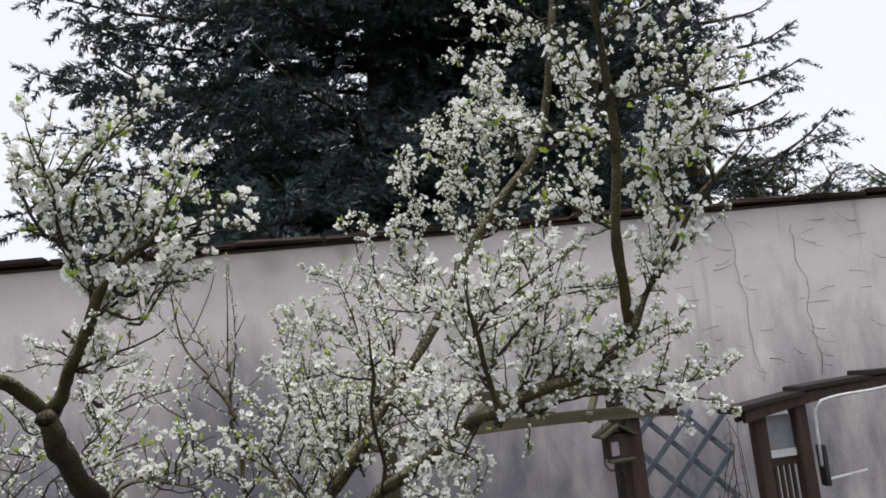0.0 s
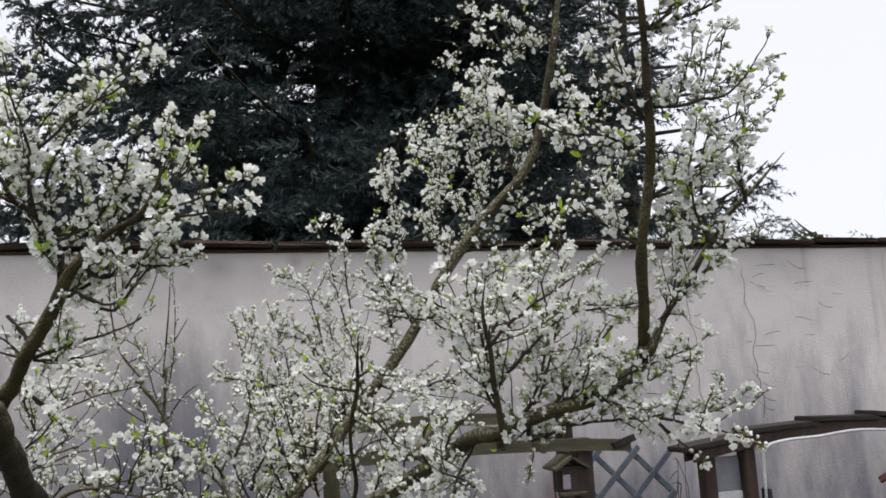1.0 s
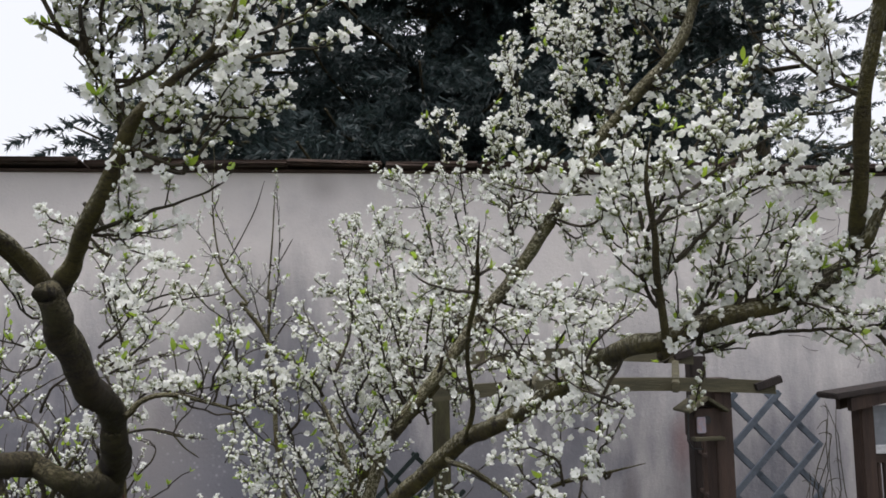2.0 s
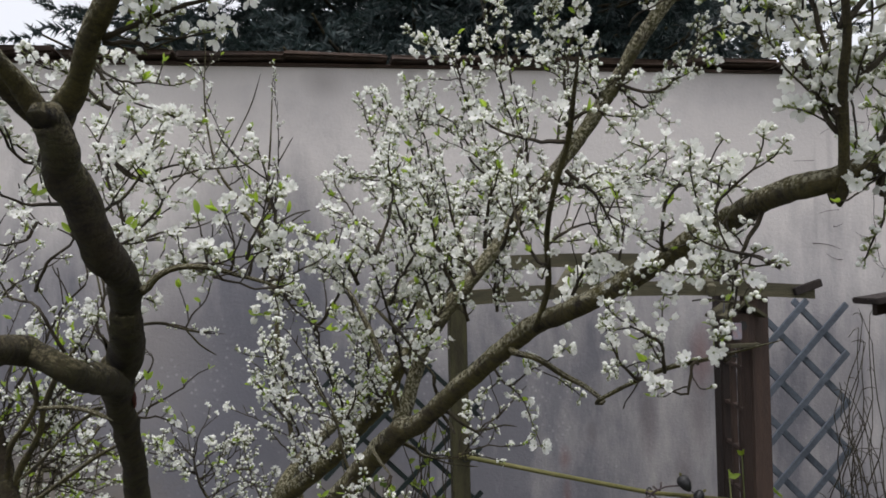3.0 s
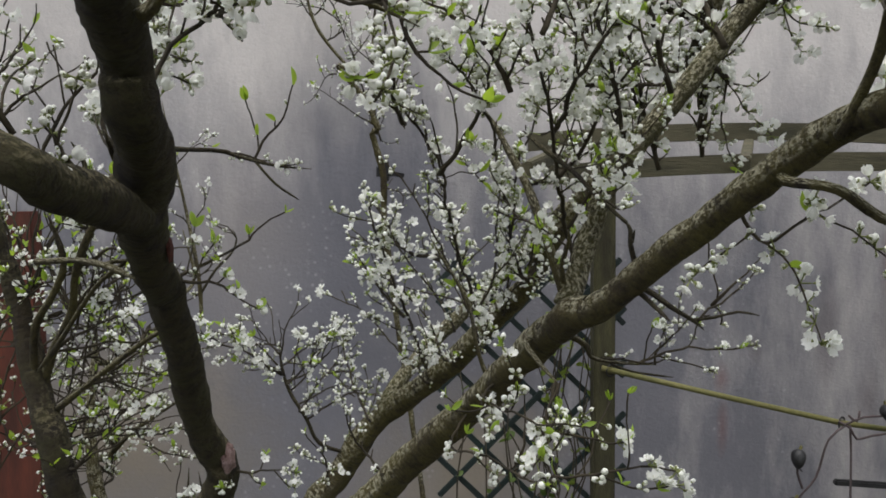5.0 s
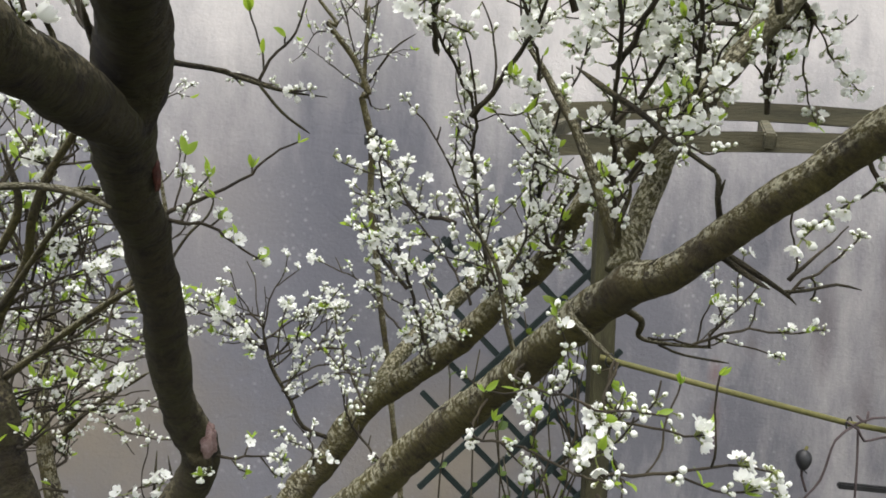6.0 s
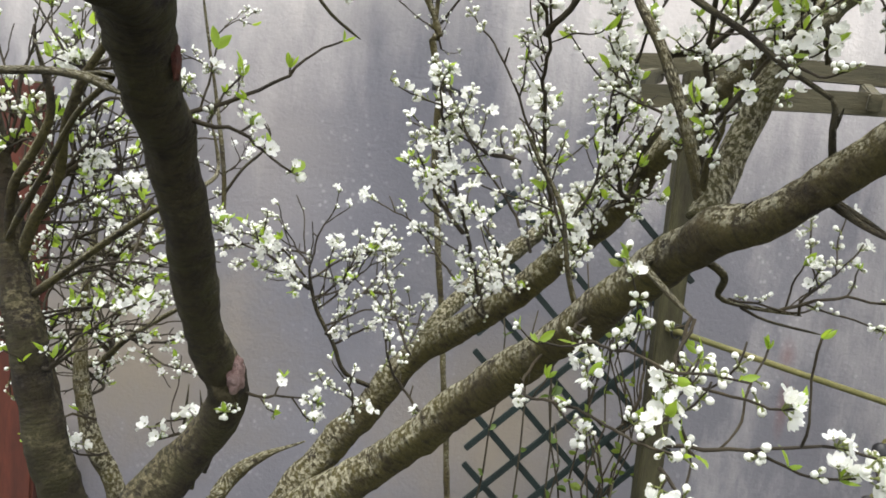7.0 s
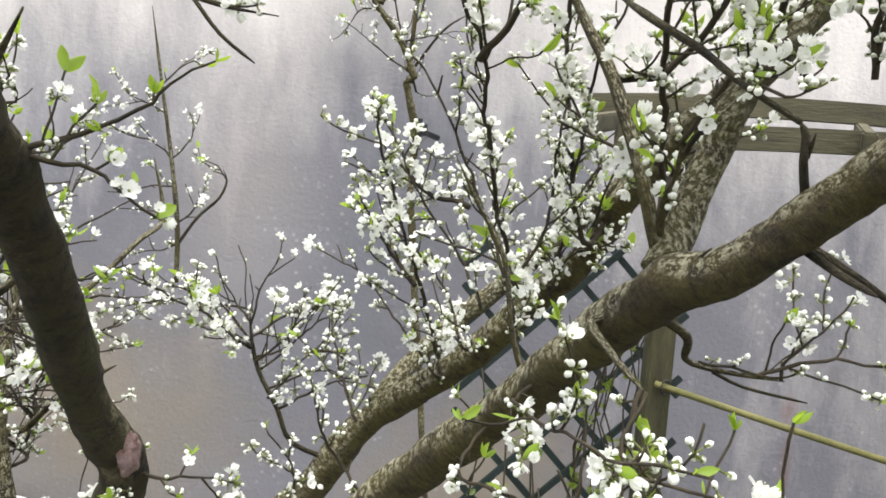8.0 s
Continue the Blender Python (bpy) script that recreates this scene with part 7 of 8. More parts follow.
tree_b.spray([(-1.261, 2.268, 1.869), (-1.262, 2.28, 1.875), (-1.242, 2.282, 1.892), (-1.259, 2.282, 1.922)], 0.0025, op=0.37, leaf=3.2, small=0.75, fl=0.12)
tree_b.spray([(-1.332, 2.326, 1.566), (-1.308, 2.314, 1.566), (-1.254, 2.273, 1.616), (-1.204, 2.241, 1.654)], 0.0020, op=0.37, leaf=3.2, small=0.75, fl=0.12)
tree_b.spray([(-1.332, 2.326, 1.566), (-1.308, 2.314, 1.566), (-1.274, 2.301, 1.59), (-1.244, 2.295, 1.603)], 0.0025, op=0.37, leaf=3.2, small=0.75, fl=0.12)
tree_b.spray([(-1.196, 2.245, 1.738), (-1.191, 2.261, 1.754), (-1.193, 2.236, 1.723), (-1.191, 2.213, 1.703)], 0.0020, op=0.37, leaf=3.2, small=0.75, fl=0.12)
tree_b.spray([(-1.196, 2.245, 1.738), (-1.191, 2.261, 1.754), (-1.172, 2.252, 1.74), (-1.149, 2.245, 1.738)], 0.0025, op=0.37, leaf=3.2, small=0.75, fl=0.12)
tree_b.spray([(-1.402, 2.348, 1.842), (-1.403, 2.368, 1.849), (-1.431, 2.371, 1.927), (-1.457, 2.369, 1.996)], 0.0020, op=0.38, leaf=2.0, small=0.7, fl=0.1)
tree_b.spray([(-1.402, 2.348, 1.842), (-1.403, 2.368, 1.849), (-1.416, 2.368, 1.913), (-1.429, 2.368, 1.968)], 0.0025, op=0.38, leaf=2.0, small=0.7, fl=0.1)
tree_b.spray([(-1.377, 2.347, 1.728), (-1.402, 2.362, 1.717), (-1.362, 2.364, 1.752), (-1.315, 2.365, 1.77), (-1.252, 2.37, 1.789)], 0.0020, op=0.38, leaf=2.0, small=0.7, fl=0.1)
tree_b.spray([(-1.377, 2.347, 1.728), (-1.402, 2.362, 1.717), (-1.362, 2.366, 1.748), (-1.316, 2.37, 1.763), (-1.253, 2.376, 1.777)], 0.0025, op=0.38, leaf=2.0, small=0.7, fl=0.1)
tree_b.spray([(-1.374, 2.353, 1.784), (-1.364, 2.357, 1.865), (-1.355, 2.358, 1.914)], 0.0020, op=0.38, leaf=2.0, small=0.7, fl=0.1)
tree_b.spray([(-1.374, 2.353, 1.784), (-1.341, 2.359, 1.863), (-1.31, 2.364, 1.909)], 0.0025, op=0.38, leaf=2.0, small=0.7, fl=0.1)
tree_b.spray([(-1.334, 2.362, 1.847), (-1.32, 2.403, 1.76), (-1.341, 2.433, 1.657)], 0.0020, op=0.38, leaf=2.0, small=0.7, fl=0.1)
tree_b.spray([(-1.334, 2.362, 1.847), (-1.319, 2.377, 1.781), (-1.341, 2.385, 1.699)], 0.0025, op=0.38, leaf=2.0, small=0.7, fl=0.1)
tree_b.spray([(-1.337, 2.326, 1.594), (-1.382, 2.366, 1.584), (-1.306, 2.402, 1.591), (-1.214, 2.44, 1.58)], 0.0020, op=0.38, leaf=2.0, small=0.7, fl=0.1)
tree_b.spray([(-1.337, 2.326, 1.594), (-1.382, 2.366, 1.584), (-1.321, 2.375, 1.613), (-1.241, 2.38, 1.626)], 0.0025, op=0.38, leaf=2.0, small=0.7, fl=0.1)
tree_b.spray([(-1.336, 2.431, 1.686), (-1.314, 2.44, 1.681), (-1.297, 2.444, 1.652)], 0.0020, op=0.38, leaf=2.0, small=0.7, fl=0.1)
tree_b.spray([(-1.336, 2.431, 1.686), (-1.296, 2.437, 1.701), (-1.263, 2.438, 1.692)], 0.0025, op=0.38, leaf=2.0, small=0.7, fl=0.1)
tree_b.spray([(-1.35, 2.416, 1.638), (-1.279, 2.397, 1.671), (-1.201, 2.365, 1.674)], 0.0020, op=0.38, leaf=2.0, small=0.7, fl=0.1)
tree_b.spray([(-1.35, 2.416, 1.638), (-1.296, 2.426, 1.651), (-1.238, 2.427, 1.632)], 0.0025, op=0.38, leaf=2.0, small=0.7, fl=0.1)
tree_b.spray([(-1.37, 2.409, 1.524), (-1.343, 2.392, 1.593), (-1.309, 2.375, 1.618)], 0.0020, op=0.38, leaf=2.0, small=0.7, fl=0.1)
tree_b.spray([(-1.37, 2.409, 1.524), (-1.321, 2.415, 1.572), (-1.264, 2.419, 1.577)], 0.0025, op=0.38, leaf=2.0, small=0.7, fl=0.1)
tree_b.spray([(-1.305, 2.311, 1.762), (-1.301, 2.358, 1.782), (-1.276, 2.338, 1.84), (-1.268, 2.312, 1.8)], 0.0020, op=0.38, leaf=2.0, small=0.7, fl=0.1)
tree_b.spray([(-1.305, 2.311, 1.762), (-1.301, 2.358, 1.782), (-1.27, 2.362, 1.813), (-1.256, 2.359, 1.749)], 0.0025, op=0.38, leaf=2.0, small=0.7, fl=0.1)
tree_b.spray([(-1.351, 2.196, 2.026), (-1.355, 2.211, 2.085), (-1.377, 2.297, 2.169)], 0.0020, op=0.38, leaf=2.0, small=0.7, fl=0.1)
tree_b.spray([(-1.351, 2.196, 2.026), (-1.324, 2.197, 2.052), (-1.292, 2.206, 2.099)], 0.0025, op=0.38, leaf=2.0, small=0.7, fl=0.1)
tree_b.spray([(-1.336, 2.186, 1.985), (-1.318, 2.165, 2.036), (-1.29, 2.14, 2.075)], 0.0020, op=0.38, leaf=2.0, small=0.7, fl=0.1)
tree_b.spray([(-1.336, 2.186, 1.985), (-1.297, 2.194, 2.025), (-1.252, 2.202, 2.051)], 0.0025, op=0.38, leaf=2.0, small=0.7, fl=0.1)
tree_b.spray([(-1.402, 2.348, 1.842), (-1.403, 2.368, 1.849), (-1.416, 2.368, 1.913), (-1.429, 2.368, 1.968)], 0.0022, op=0.25, small=0.9, leaf=1.2)
tree_b.spray([(-1.42, 2.441, 1.821), (-1.434, 2.443, 1.889), (-1.449, 2.444, 1.948)], 0.0018, op=0.15, small=0.8, leaf=1.0)
tree_b.spray([(-1.377, 2.347, 1.728), (-1.402, 2.362, 1.717), (-1.362, 2.366, 1.748), (-1.316, 2.37, 1.763), (-1.253, 2.376, 1.777)], 0.0022, op=0.25, small=0.9, leaf=1.2)
tree_b.spray([(-1.416, 2.443, 1.682), (-1.376, 2.451, 1.714), (-1.326, 2.455, 1.729), (-1.259, 2.462, 1.744)], 0.0018, op=0.15, small=0.8, leaf=1.0)
tree_b.spray([(-1.374, 2.353, 1.784), (-1.341, 2.359, 1.863), (-1.31, 2.364, 1.909)], 0.0022, op=0.25, small=0.9, leaf=1.2)
tree_b.spray([(-1.39, 2.436, 1.751), (-1.357, 2.444, 1.835), (-1.323, 2.45, 1.886)], 0.0018, op=0.15, small=0.8, leaf=1.0)
tree_b.spray([(-1.334, 2.362, 1.847), (-1.319, 2.377, 1.781), (-1.341, 2.385, 1.699)], 0.0022, op=0.25, small=0.9, leaf=1.2)
tree_b.spray([(-1.348, 2.445, 1.819), (-1.33, 2.459, 1.748), (-1.351, 2.461, 1.66)], 0.0018, op=0.15, small=0.8, leaf=1.0)
tree_b.spray([(-1.337, 2.326, 1.594), (-1.382, 2.366, 1.584), (-1.321, 2.375, 1.613), (-1.241, 2.38, 1.626)], 0.0022, op=0.25, small=0.9, leaf=1.2)
tree_b.spray([(-1.402, 2.498, 1.528), (-1.393, 2.448, 1.542), (-1.326, 2.455, 1.573), (-1.243, 2.463, 1.586)], 0.0018, op=0.15, small=0.8, leaf=1.0)
tree_b.spray([(-1.305, 2.311, 1.762), (-1.301, 2.358, 1.782), (-1.27, 2.362, 1.813), (-1.256, 2.359, 1.749)], 0.0022, op=0.25, small=0.9, leaf=1.2)
tree_b.spray([(-1.31, 2.442, 1.749), (-1.278, 2.447, 1.783), (-1.261, 2.442, 1.714)], 0.0018, op=0.15, small=0.8, leaf=1.0)
tree_b.spray([(-1.477, 2.426, 1.657), (-1.434, 2.434, 1.774), (-1.415, 2.459, 1.874), (-1.392, 2.492, 1.968)], 0.0022, op=0.25, small=0.9, leaf=1.2)
tree_b.spray([(-1.484, 2.491, 1.62), (-1.448, 2.518, 1.741), (-1.428, 2.544, 1.848), (-1.401, 2.579, 1.948)], 0.0018, op=0.15, small=0.8, leaf=1.0)
tree_b.spray([(-1.458, 2.414, 1.591), (-1.491, 2.437, 1.706), (-1.46, 2.452, 1.806), (-1.475, 2.455, 1.883)], 0.0022, op=0.25, small=0.9, leaf=1.2)
tree_b.spray([(-1.413, 2.506, 1.563), (-1.467, 2.484, 1.551), (-1.499, 2.503, 1.672), (-1.475, 2.536, 1.776), (-1.491, 2.54, 1.858)], 0.0018, op=0.15, small=0.8, leaf=1.0)
tree_b.spray([(-1.386, 2.408, 1.525), (-1.362, 2.444, 1.65), (-1.329, 2.476, 1.73), (-1.317, 2.504, 1.834)], 0.0022, op=0.25, small=0.9, leaf=1.2)
tree_b.spray([(-1.394, 2.485, 1.477), (-1.365, 2.516, 1.612), (-1.332, 2.558, 1.696), (-1.319, 2.589, 1.805)], 0.0018, op=0.15, small=0.8, leaf=1.0)
tree_b.spray([(-1.473, 2.371, 1.54), (-1.428, 2.386, 1.616), (-1.372, 2.409, 1.658), (-1.313, 2.429, 1.661)], 0.0022, op=0.25, small=0.9, leaf=1.2)
tree_b.spray([(-1.49, 2.451, 1.492), (-1.436, 2.455, 1.577), (-1.377, 2.482, 1.62), (-1.316, 2.509, 1.622)], 0.0018, op=0.15, small=0.8, leaf=1.0)
tree_b.spray([(-1.455, 2.354, 1.754), (-1.41, 2.362, 1.784), (-1.36, 2.355, 1.8), (-1.298, 2.361, 1.829)], 0.0022, op=0.25, small=0.9, leaf=1.2)
tree_b.spray([(-1.478, 2.438, 1.719), (-1.425, 2.434, 1.752), (-1.375, 2.438, 1.768), (-1.31, 2.446, 1.8)], 0.0018, op=0.15, small=0.8, leaf=1.0)
tree_b.limb([(-1.308, 2.393, -0.05, 0.0390), (-1.273, 2.383, 0.604, 0.0325), (-1.288, 2.363, 1.342, 0.0260)])
tree_b.limb([(-1.379, 2.525, -0.05, 0.0279), (-1.344, 2.515, 0.563, 0.0232), (-1.359, 2.495, 1.252, 0.0186)])
tree_b.finish((-1.3, 2.3, 1.9))
tree_c = Tree("young_plum", (-1.45, 2.9, 0), "young plum tree with a bent greenish stem in bud", "plum tree", BARK, near=20, seed=3)
tree_c.limb([(-1.315, 2.582, 1.229, 0.0145), (-1.339, 2.591, 1.318, 0.0136), (-1.371, 2.591, 1.383, 0.0127), (-1.39, 2.594, 1.448, 0.011), (-1.397, 2.598, 1.505, 0.0093), (-1.398, 2.607, 1.569, 0.0076), (-1.391, 2.612, 1.643, 0.0059), (-1.384, 2.608, 1.717, 0.0043)])
tree_c.limb([(-1.395, 2.596, 1.483, 0.0051), (-1.382, 2.642, 1.483, 0.0051), (-1.338, 2.616, 1.525, 0.0043), (-1.272, 2.576, 1.572, 0.0034), (-1.235, 2.552, 1.596, 0.0026)])
tree_c.limb([(-1.391, 2.612, 1.643, 0.0051), (-1.376, 2.66, 1.636, 0.0051), (-1.334, 2.687, 1.662, 0.0043), (-1.29, 2.749, 1.728, 0.0038), (-1.276, 2.804, 1.761, 0.0034), (-1.296, 2.809, 1.849, 0.0026)])
tree_c.spray([(-1.388, 2.594, 1.440), (-1.379, 2.637, 1.442), (-1.428, 2.601, 1.48), (-1.484, 2.565, 1.507)], 0.0020, op=0.5, leaf=2.0, small=0.66, fl=0.07)
tree_c.spray([(-1.388, 2.594, 1.440), (-1.379, 2.637, 1.442), (-1.417, 2.597, 1.491), (-1.461, 2.556, 1.529)], 0.0025, op=0.5, leaf=2.0, small=0.66, fl=0.07)
tree_c.spray([(-1.377, 2.639, 1.488), (-1.382, 2.643, 1.499), (-1.433, 2.637, 1.566), (-1.478, 2.63, 1.599)], 0.0020, op=0.5, leaf=2.0, small=0.66, fl=0.07)
tree_c.spray([(-1.377, 2.639, 1.488), (-1.382, 2.643, 1.499), (-1.432, 2.631, 1.546), (-1.473, 2.614, 1.562)], 0.0025, op=0.5, leaf=2.0, small=0.66, fl=0.07)
tree_c.spray([(-1.398, 2.607, 1.569), (-1.384, 2.653, 1.562), (-1.415, 2.648, 1.634), (-1.432, 2.63, 1.682)], 0.0020, op=0.5, leaf=2.0, small=0.66, fl=0.07)
tree_c.spray([(-1.398, 2.607, 1.569), (-1.384, 2.653, 1.562), (-1.439, 2.663, 1.605), (-1.483, 2.668, 1.625)], 0.0025, op=0.5, leaf=2.0, small=0.66, fl=0.07)
tree_c.spray([(-1.376, 2.660, 1.636), (-1.379, 2.657, 1.62), (-1.34, 2.641, 1.665), (-1.291, 2.621, 1.697), (-1.23, 2.585, 1.715)], 0.0020, op=0.5, leaf=2.0, small=0.66, fl=0.07)
tree_c.spray([(-1.376, 2.660, 1.636), (-1.379, 2.657, 1.62), (-1.337, 2.649, 1.649), (-1.286, 2.638, 1.663), (-1.222, 2.611, 1.664)], 0.0025, op=0.5, leaf=2.0, small=0.66, fl=0.07)
tree_c.spray([(-1.376, 2.660, 1.636), (-1.381, 2.664, 1.594), (-1.329, 2.66, 1.598), (-1.276, 2.67, 1.624)], 0.0020, op=0.5, leaf=2.0, small=0.66, fl=0.07)
tree_c.spray([(-1.376, 2.660, 1.636), (-1.381, 2.664, 1.594), (-1.327, 2.651, 1.601), (-1.273, 2.651, 1.63)], 0.0025, op=0.5, leaf=2.0, small=0.66, fl=0.07)
tree_c.spray([(-1.361, 2.630, 1.504), (-1.377, 2.648, 1.531), (-1.347, 2.631, 1.589), (-1.303, 2.613, 1.633)], 0.0020, op=0.5, leaf=2.0, small=0.66, fl=0.07)
tree_c.spray([(-1.361, 2.630, 1.504), (-1.377, 2.648, 1.531), (-1.339, 2.639, 1.569), (-1.29, 2.634, 1.591)], 0.0025, op=0.5, leaf=2.0, small=0.66, fl=0.07)
tree_c.spray([(-1.360, 2.669, 1.644), (-1.374, 2.66, 1.677), (-1.445, 2.661, 1.7), (-1.519, 2.668, 1.698)], 0.0020, op=0.5, leaf=2.0, small=0.66, fl=0.07)
tree_c.spray([(-1.360, 2.669, 1.644), (-1.374, 2.66, 1.677), (-1.419, 2.67, 1.713), (-1.467, 2.684, 1.723)], 0.0025, op=0.5, leaf=2.0, small=0.66, fl=0.07)
tree_c.spray([(-1.385, 2.609, 1.708), (-1.369, 2.656, 1.71), (-1.364, 2.677, 1.775), (-1.339, 2.7, 1.842)], 0.0020, op=0.5, leaf=2.0, small=0.66, fl=0.07)
tree_c.spray([(-1.385, 2.609, 1.708), (-1.369, 2.656, 1.71), (-1.335, 2.655, 1.745), (-1.281, 2.658, 1.782)], 0.0025, op=0.5, leaf=2.0, small=0.66, fl=0.07)
tree_c.spray([(-1.382, 2.642, 1.483), (-1.379, 2.64, 1.466), (-1.396, 2.655, 1.461), (-1.407, 2.671, 1.472)], 0.0020, op=0.5, leaf=2.0, small=0.66, fl=0.07)
tree_c.spray([(-1.382, 2.642, 1.483), (-1.379, 2.64, 1.466), (-1.409, 2.62, 1.444), (-1.432, 2.602, 1.44)], 0.0025, op=0.5, leaf=2.0, small=0.66, fl=0.07)
tree_c.spray([(-1.338, 2.617, 1.525), (-1.272, 2.574, 1.508), (-1.217, 2.531, 1.507)], 0.0020, op=0.5, leaf=2.0, small=0.66, fl=0.07)
tree_c.spray([(-1.338, 2.617, 1.525), (-1.286, 2.605, 1.525), (-1.244, 2.594, 1.54)], 0.0025, op=0.5, leaf=2.0, small=0.66, fl=0.07)
tree_c.spray([(-1.366, 2.633, 1.499), (-1.381, 2.646, 1.523), (-1.397, 2.652, 1.565), (-1.429, 2.654, 1.582)], 0.0020, op=0.5, leaf=2.0, small=0.66, fl=0.07)
tree_c.spray([(-1.366, 2.633, 1.499), (-1.381, 2.646, 1.523), (-1.423, 2.667, 1.565), (-1.482, 2.686, 1.58)], 0.0025, op=0.5, leaf=2.0, small=0.66, fl=0.07)
tree_c.spray([(-1.371, 2.663, 1.639), (-1.378, 2.664, 1.651), (-1.358, 2.661, 1.671), (-1.368, 2.657, 1.708)], 0.0020, op=0.5, leaf=2.0, small=0.66, fl=0.07)
tree_c.spray([(-1.371, 2.663, 1.639), (-1.378, 2.664, 1.651), (-1.349, 2.655, 1.696), (-1.348, 2.646, 1.76)], 0.0025, op=0.5, leaf=2.0, small=0.66, fl=0.07)
tree_c.limb([(-1.201, 2.413, 1.403, 0.0026), (-1.196, 2.415, 1.462, 0.0022), (-1.192, 2.419, 1.529, 0.0014)])
tree_c.limb([(-1.18, 2.41, 1.405, 0.0026), (-1.172, 2.413, 1.477, 0.002), (-1.178, 2.416, 1.524, 0.0013)])
tree_c.limb([(-1.151, 2.353, 1.451, 0.0026), (-1.13, 2.358, 1.517, 0.0019), (-1.129, 2.359, 1.54, 0.0012)])
tree_c.spray([(-1.195, 2.415, 1.470), (-1.219, 2.382, 1.472), (-1.215, 2.383, 1.491), (-1.203, 2.384, 1.495)], 0.0020, op=0.8)
tree_c.spray([(-1.298, 2.415, 1.477), (-1.323, 2.414, 1.482), (-1.352, 2.411, 1.461)], 0.0020, op=0.2, leaf=3)
tree_c.spray([(-1.311, 2.485, 1.409), (-1.337, 2.483, 1.4), (-1.358, 2.482, 1.413)], 0.0020, op=0.6)
tree_c.limb([(-1.335, 2.612, -0.05, 0.0218), (-1.300, 2.602, 0.553, 0.0181), (-1.315, 2.582, 1.229, 0.0145)])
# slender upright stem with buds behind
tree_c.limb([(-1.314, 3.000, 1.640, 0.0048), (-1.318, 3.000, 1.737, 0.0044), (-1.335, 3.000, 1.852, 0.0036), (-1.358, 3.000, 1.974, 0.0028), (-1.382, 3.000, 2.104, 0.0018)])
tree_c.limb([(-1.314, 3.000, 1.709, 0.0030), (-1.284, 3.000, 1.755, 0.0028), (-1.249, 3.000, 1.791, 0.0024), (-1.238, 3.000, 1.821, 0.0020), (-1.246, 3.000, 1.840, 0.0014)])
tree_c.spray([(-1.358, 3.000, 1.974), (-1.328, 3.000, 2.005), (-1.300, 3.000, 2.021)], 0.0017, op=0.5, leaf=1.5, small=0.72, fl=0.16)
tree_c.spray([(-1.335, 3.000, 1.852), (-1.369, 3.000, 1.878), (-1.408, 3.000, 1.884)], 0.0017, op=0.5, leaf=1.5, small=0.72, fl=0.16)
tree_c.spray([(-1.335, 3.000, 1.852), (-1.306, 3.000, 1.883), (-1.298, 3.000, 1.907)], 0.0017, op=0.5, leaf=1.5, small=0.72, fl=0.16)
tree_c.spray([(-1.318, 3.000, 1.737), (-1.352, 3.000, 1.754), (-1.391, 3.000, 1.760)], 0.0017, op=0.5, leaf=1.5, small=0.72, fl=0.16)
tree_c.spray([(-1.326, 3.000, 1.804), (-1.364, 3.000, 1.801), (-1.412, 3.000, 1.788)], 0.0017, op=0.5, leaf=1.5, small=0.72, fl=0.16)
tree_c.spray([(-1.347, 3.000, 1.927), (-1.382, 3.000, 1.943), (-1.420, 3.000, 1.936)], 0.0017, op=0.5, leaf=1.5, small=0.72, fl=0.16)
tree_c.spray([(-1.318, 3.000, 1.737), (-1.294, 3.000, 1.759), (-1.277, 3.000, 1.799)], 0.0017, op=0.5, leaf=1.5, small=0.72, fl=0.16)
tree_c.spray([(-1.314, 3.000, 1.709), (-1.339, 3.000, 1.697), (-1.372, 3.000, 1.689)], 0.0017, op=0.5, leaf=1.5, small=0.72, fl=0.16)
tree_c.spray([(-1.238, 3.000, 1.821), (-1.255, 3.000, 1.844), (-1.275, 3.000, 1.852)], 0.0017, op=0.5, leaf=1.5, small=0.72, fl=0.16)
tree_c.finish((-1.3, 2.8, 1.6))
tree_d = Tree("wall_shrub", (-0.85, 3.45, 0), "slender plum trained up against the plastered wall", "shrub", BARK, near=10, seed=4)
tree_d.limb([(-0.773, 3.45, 0.268, 0.0090), (-0.828, 3.45, 0.853, 0.0078), (-0.886, 3.45, 1.342, 0.0072), (-0.924, 3.45, 1.626, 0.0078), (-0.947, 3.45, 1.825, 0.0088), (-0.949, 3.44, 1.959, 0.0088), (-0.973, 3.43, 2.063, 0.0088), (-0.959, 3.43, 2.074, 0.008), (-0.993, 3.43, 2.15, 0.0072), (-1.059, 3.42, 2.235, 0.0064), (-1.036, 3.42, 2.233, 0.0048), (-1.118, 3.42, 2.35, 0.004), (-1.151, 3.42, 2.546, 0.0032), (-1.147, 3.42, 2.724, 0.0024), (-1.165, 3.42, 2.803, 0.0016)])
tree_d.limb([(-0.972, 3.43, 2.087, 0.0056), (-0.967, 3.43, 2.19, 0.0048), (-0.962, 3.43, 2.28, 0.004), (-0.973, 3.43, 2.248, 0.0036), (-0.957, 3.43, 2.447, 0.0028), (-0.947, 3.43, 2.645, 0.0016)])
tree_d.limb([(-0.964, 3.430, 2.362, 0.0024), (-0.94, 3.43, 2.363, 0.0024), (-0.889, 3.43, 2.449, 0.0016)])
tree_d.limb([(-1.125, 3.420, 2.371, 0.0024), (-1.101, 3.42, 2.374, 0.0024), (-1.021, 3.43, 2.53, 0.002), (-0.983, 3.43, 2.645, 0.0016)])
tree_d.limb([(-0.959, 3.43, 2.1, 0.0032), (-0.903, 3.42, 2.179, 0.0024), (-0.851, 3.4, 2.215, 0.0016)])
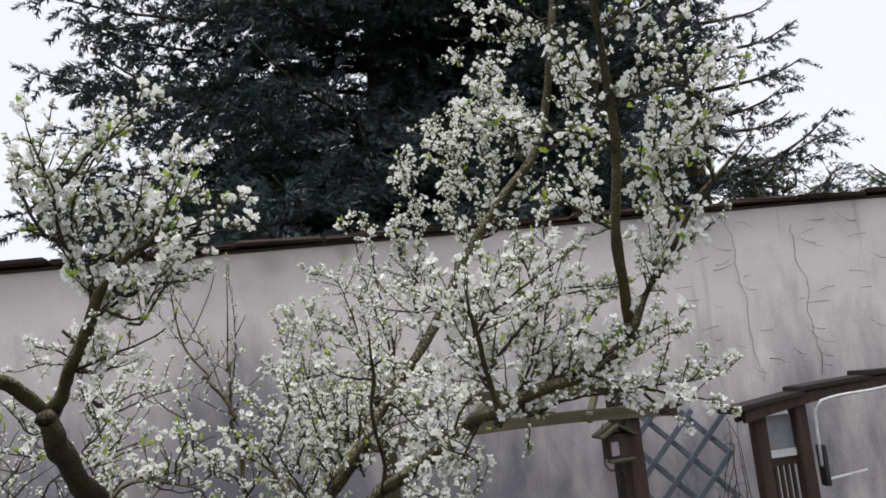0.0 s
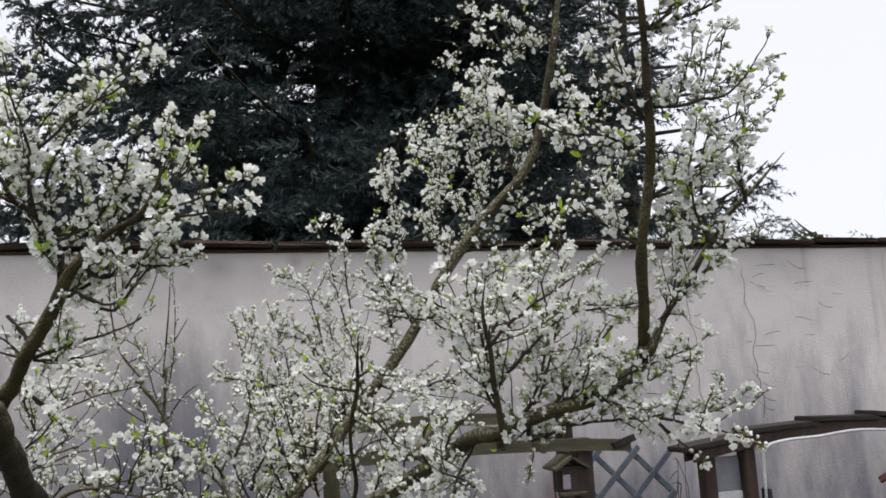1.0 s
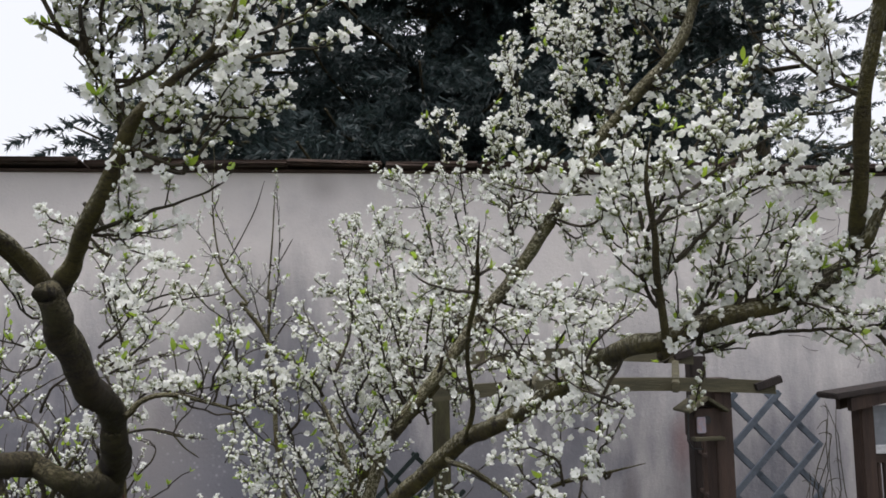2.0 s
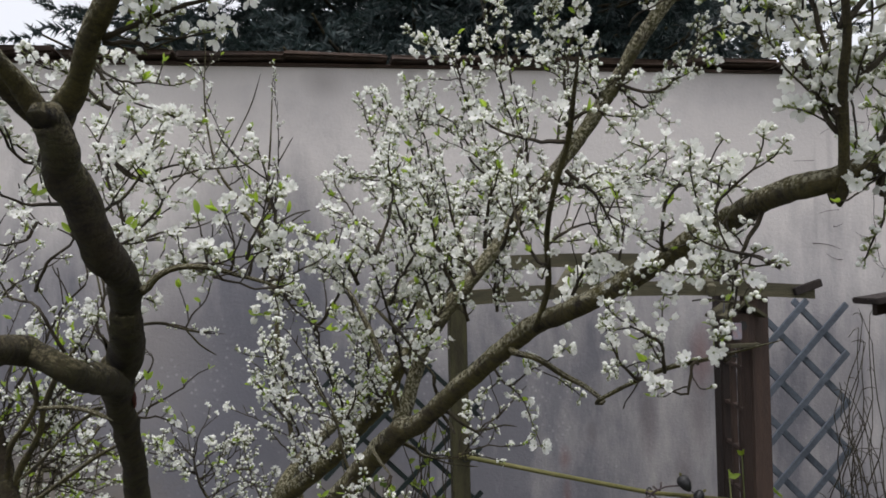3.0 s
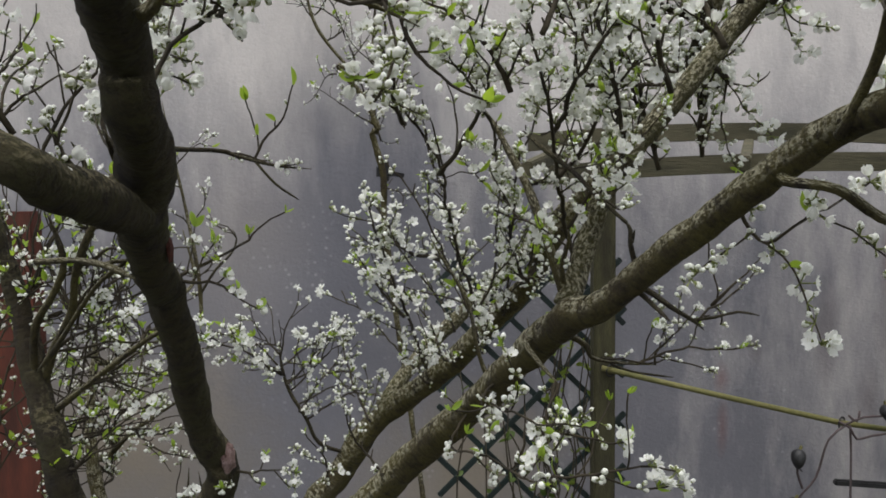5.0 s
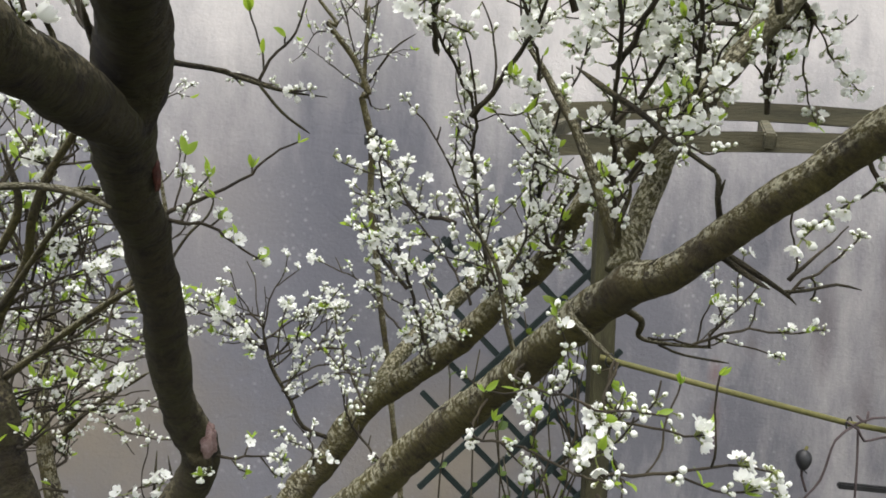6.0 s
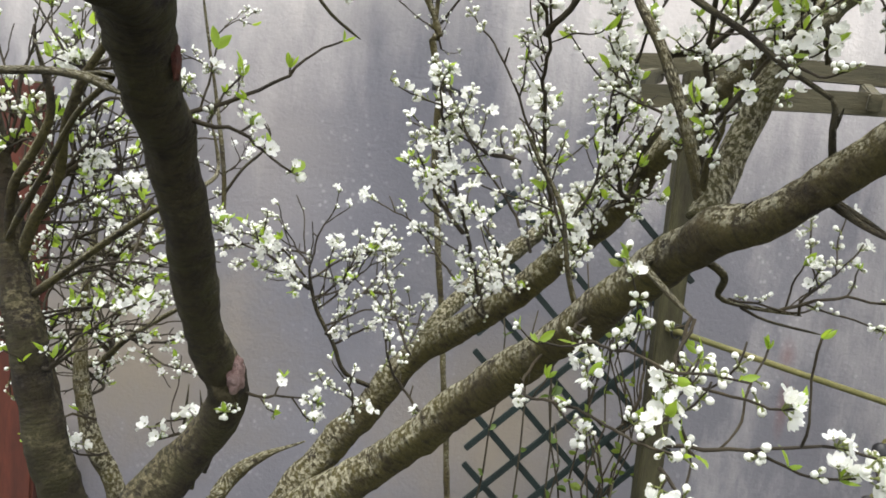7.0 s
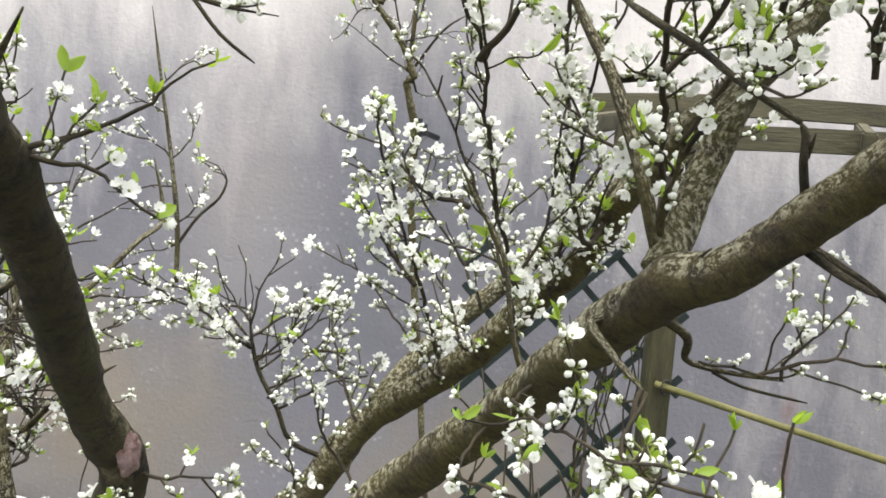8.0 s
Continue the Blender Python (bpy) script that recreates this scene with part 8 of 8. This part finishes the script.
tree_d.spray([(-0.972, 3.43, 2.087), (-1.032, 3.42, 2.122), (-1.095, 3.41, 2.168)], 0.0020, op=0.6, small=0.8)
tree_d.spray([(-0.993, 3.430, 2.150), (-0.98, 3.43, 2.151), (-0.915, 3.42, 2.165), (-0.876, 3.42, 2.18)], 0.0020, op=0.6, small=0.8)
tree_d.spray([(-1.033, 3.42, 2.211), (-1.084, 3.42, 2.209), (-1.12, 3.41, 2.154)], 0.0020, op=0.6, small=0.8)
tree_d.spray([(-0.968, 3.43, 2.241), (-1.008, 3.42, 2.276), (-1.034, 3.42, 2.312)], 0.0020, op=0.6, small=0.8)
tree_d.spray([(-0.957, 3.44, 1.931), (-0.896, 3.43, 1.905), (-0.909, 3.42, 1.852)], 0.0020, op=0.6, small=0.8)
tree_d.spray([(-1.118, 3.42, 2.35), (-1.17, 3.42, 2.433), (-1.229, 3.42, 2.498)], 0.0020, op=0.4, small=0.8)
tree_d.spray([(-1.149, 3.420, 2.522), (-1.152, 3.42, 2.53), (-1.13, 3.42, 2.595), (-1.175, 3.42, 2.643)], 0.0020, op=0.4, small=0.8)
tree_d.spray([(-1.15, 3.42, 2.643), (-1.125, 3.42, 2.692), (-1.107, 3.42, 2.741)], 0.0020, op=0.4, small=0.8)
tree_d.spray([(-0.972, 3.43, 2.265), (-0.935, 3.43, 2.297), (-0.94, 3.43, 2.347)], 0.0020, op=0.4, small=0.8)
tree_d.spray([(-1.036, 3.42, 2.233), (-0.984, 3.42, 2.297), (-0.966, 3.42, 2.33)], 0.0020, op=0.4, small=0.8)
tree_d.spray([(-0.960, 3.430, 2.069), (-0.959, 3.44, 2.058), (-1.044, 3.43, 2.326), (-1.132, 3.43, 2.521), (-1.167, 3.43, 2.658)], 0.0026, op=0.45, small=0.75, fl=0.1)
tree_d.spray([(-0.965, 3.430, 2.216), (-0.955, 3.44, 2.209), (-0.93, 3.43, 2.437), (-0.944, 3.43, 2.652)], 0.0026, op=0.45, small=0.75, fl=0.1)
tree_d.spray([(-1.086, 3.420, 2.295), (-1.044, 3.43, 2.326), (-1.083, 3.42, 2.366), (-1.155, 3.42, 2.388)], 0.0026, op=0.45, small=0.75, fl=0.1)
tree_d.finish((-0.9, 3.4, 2.1))
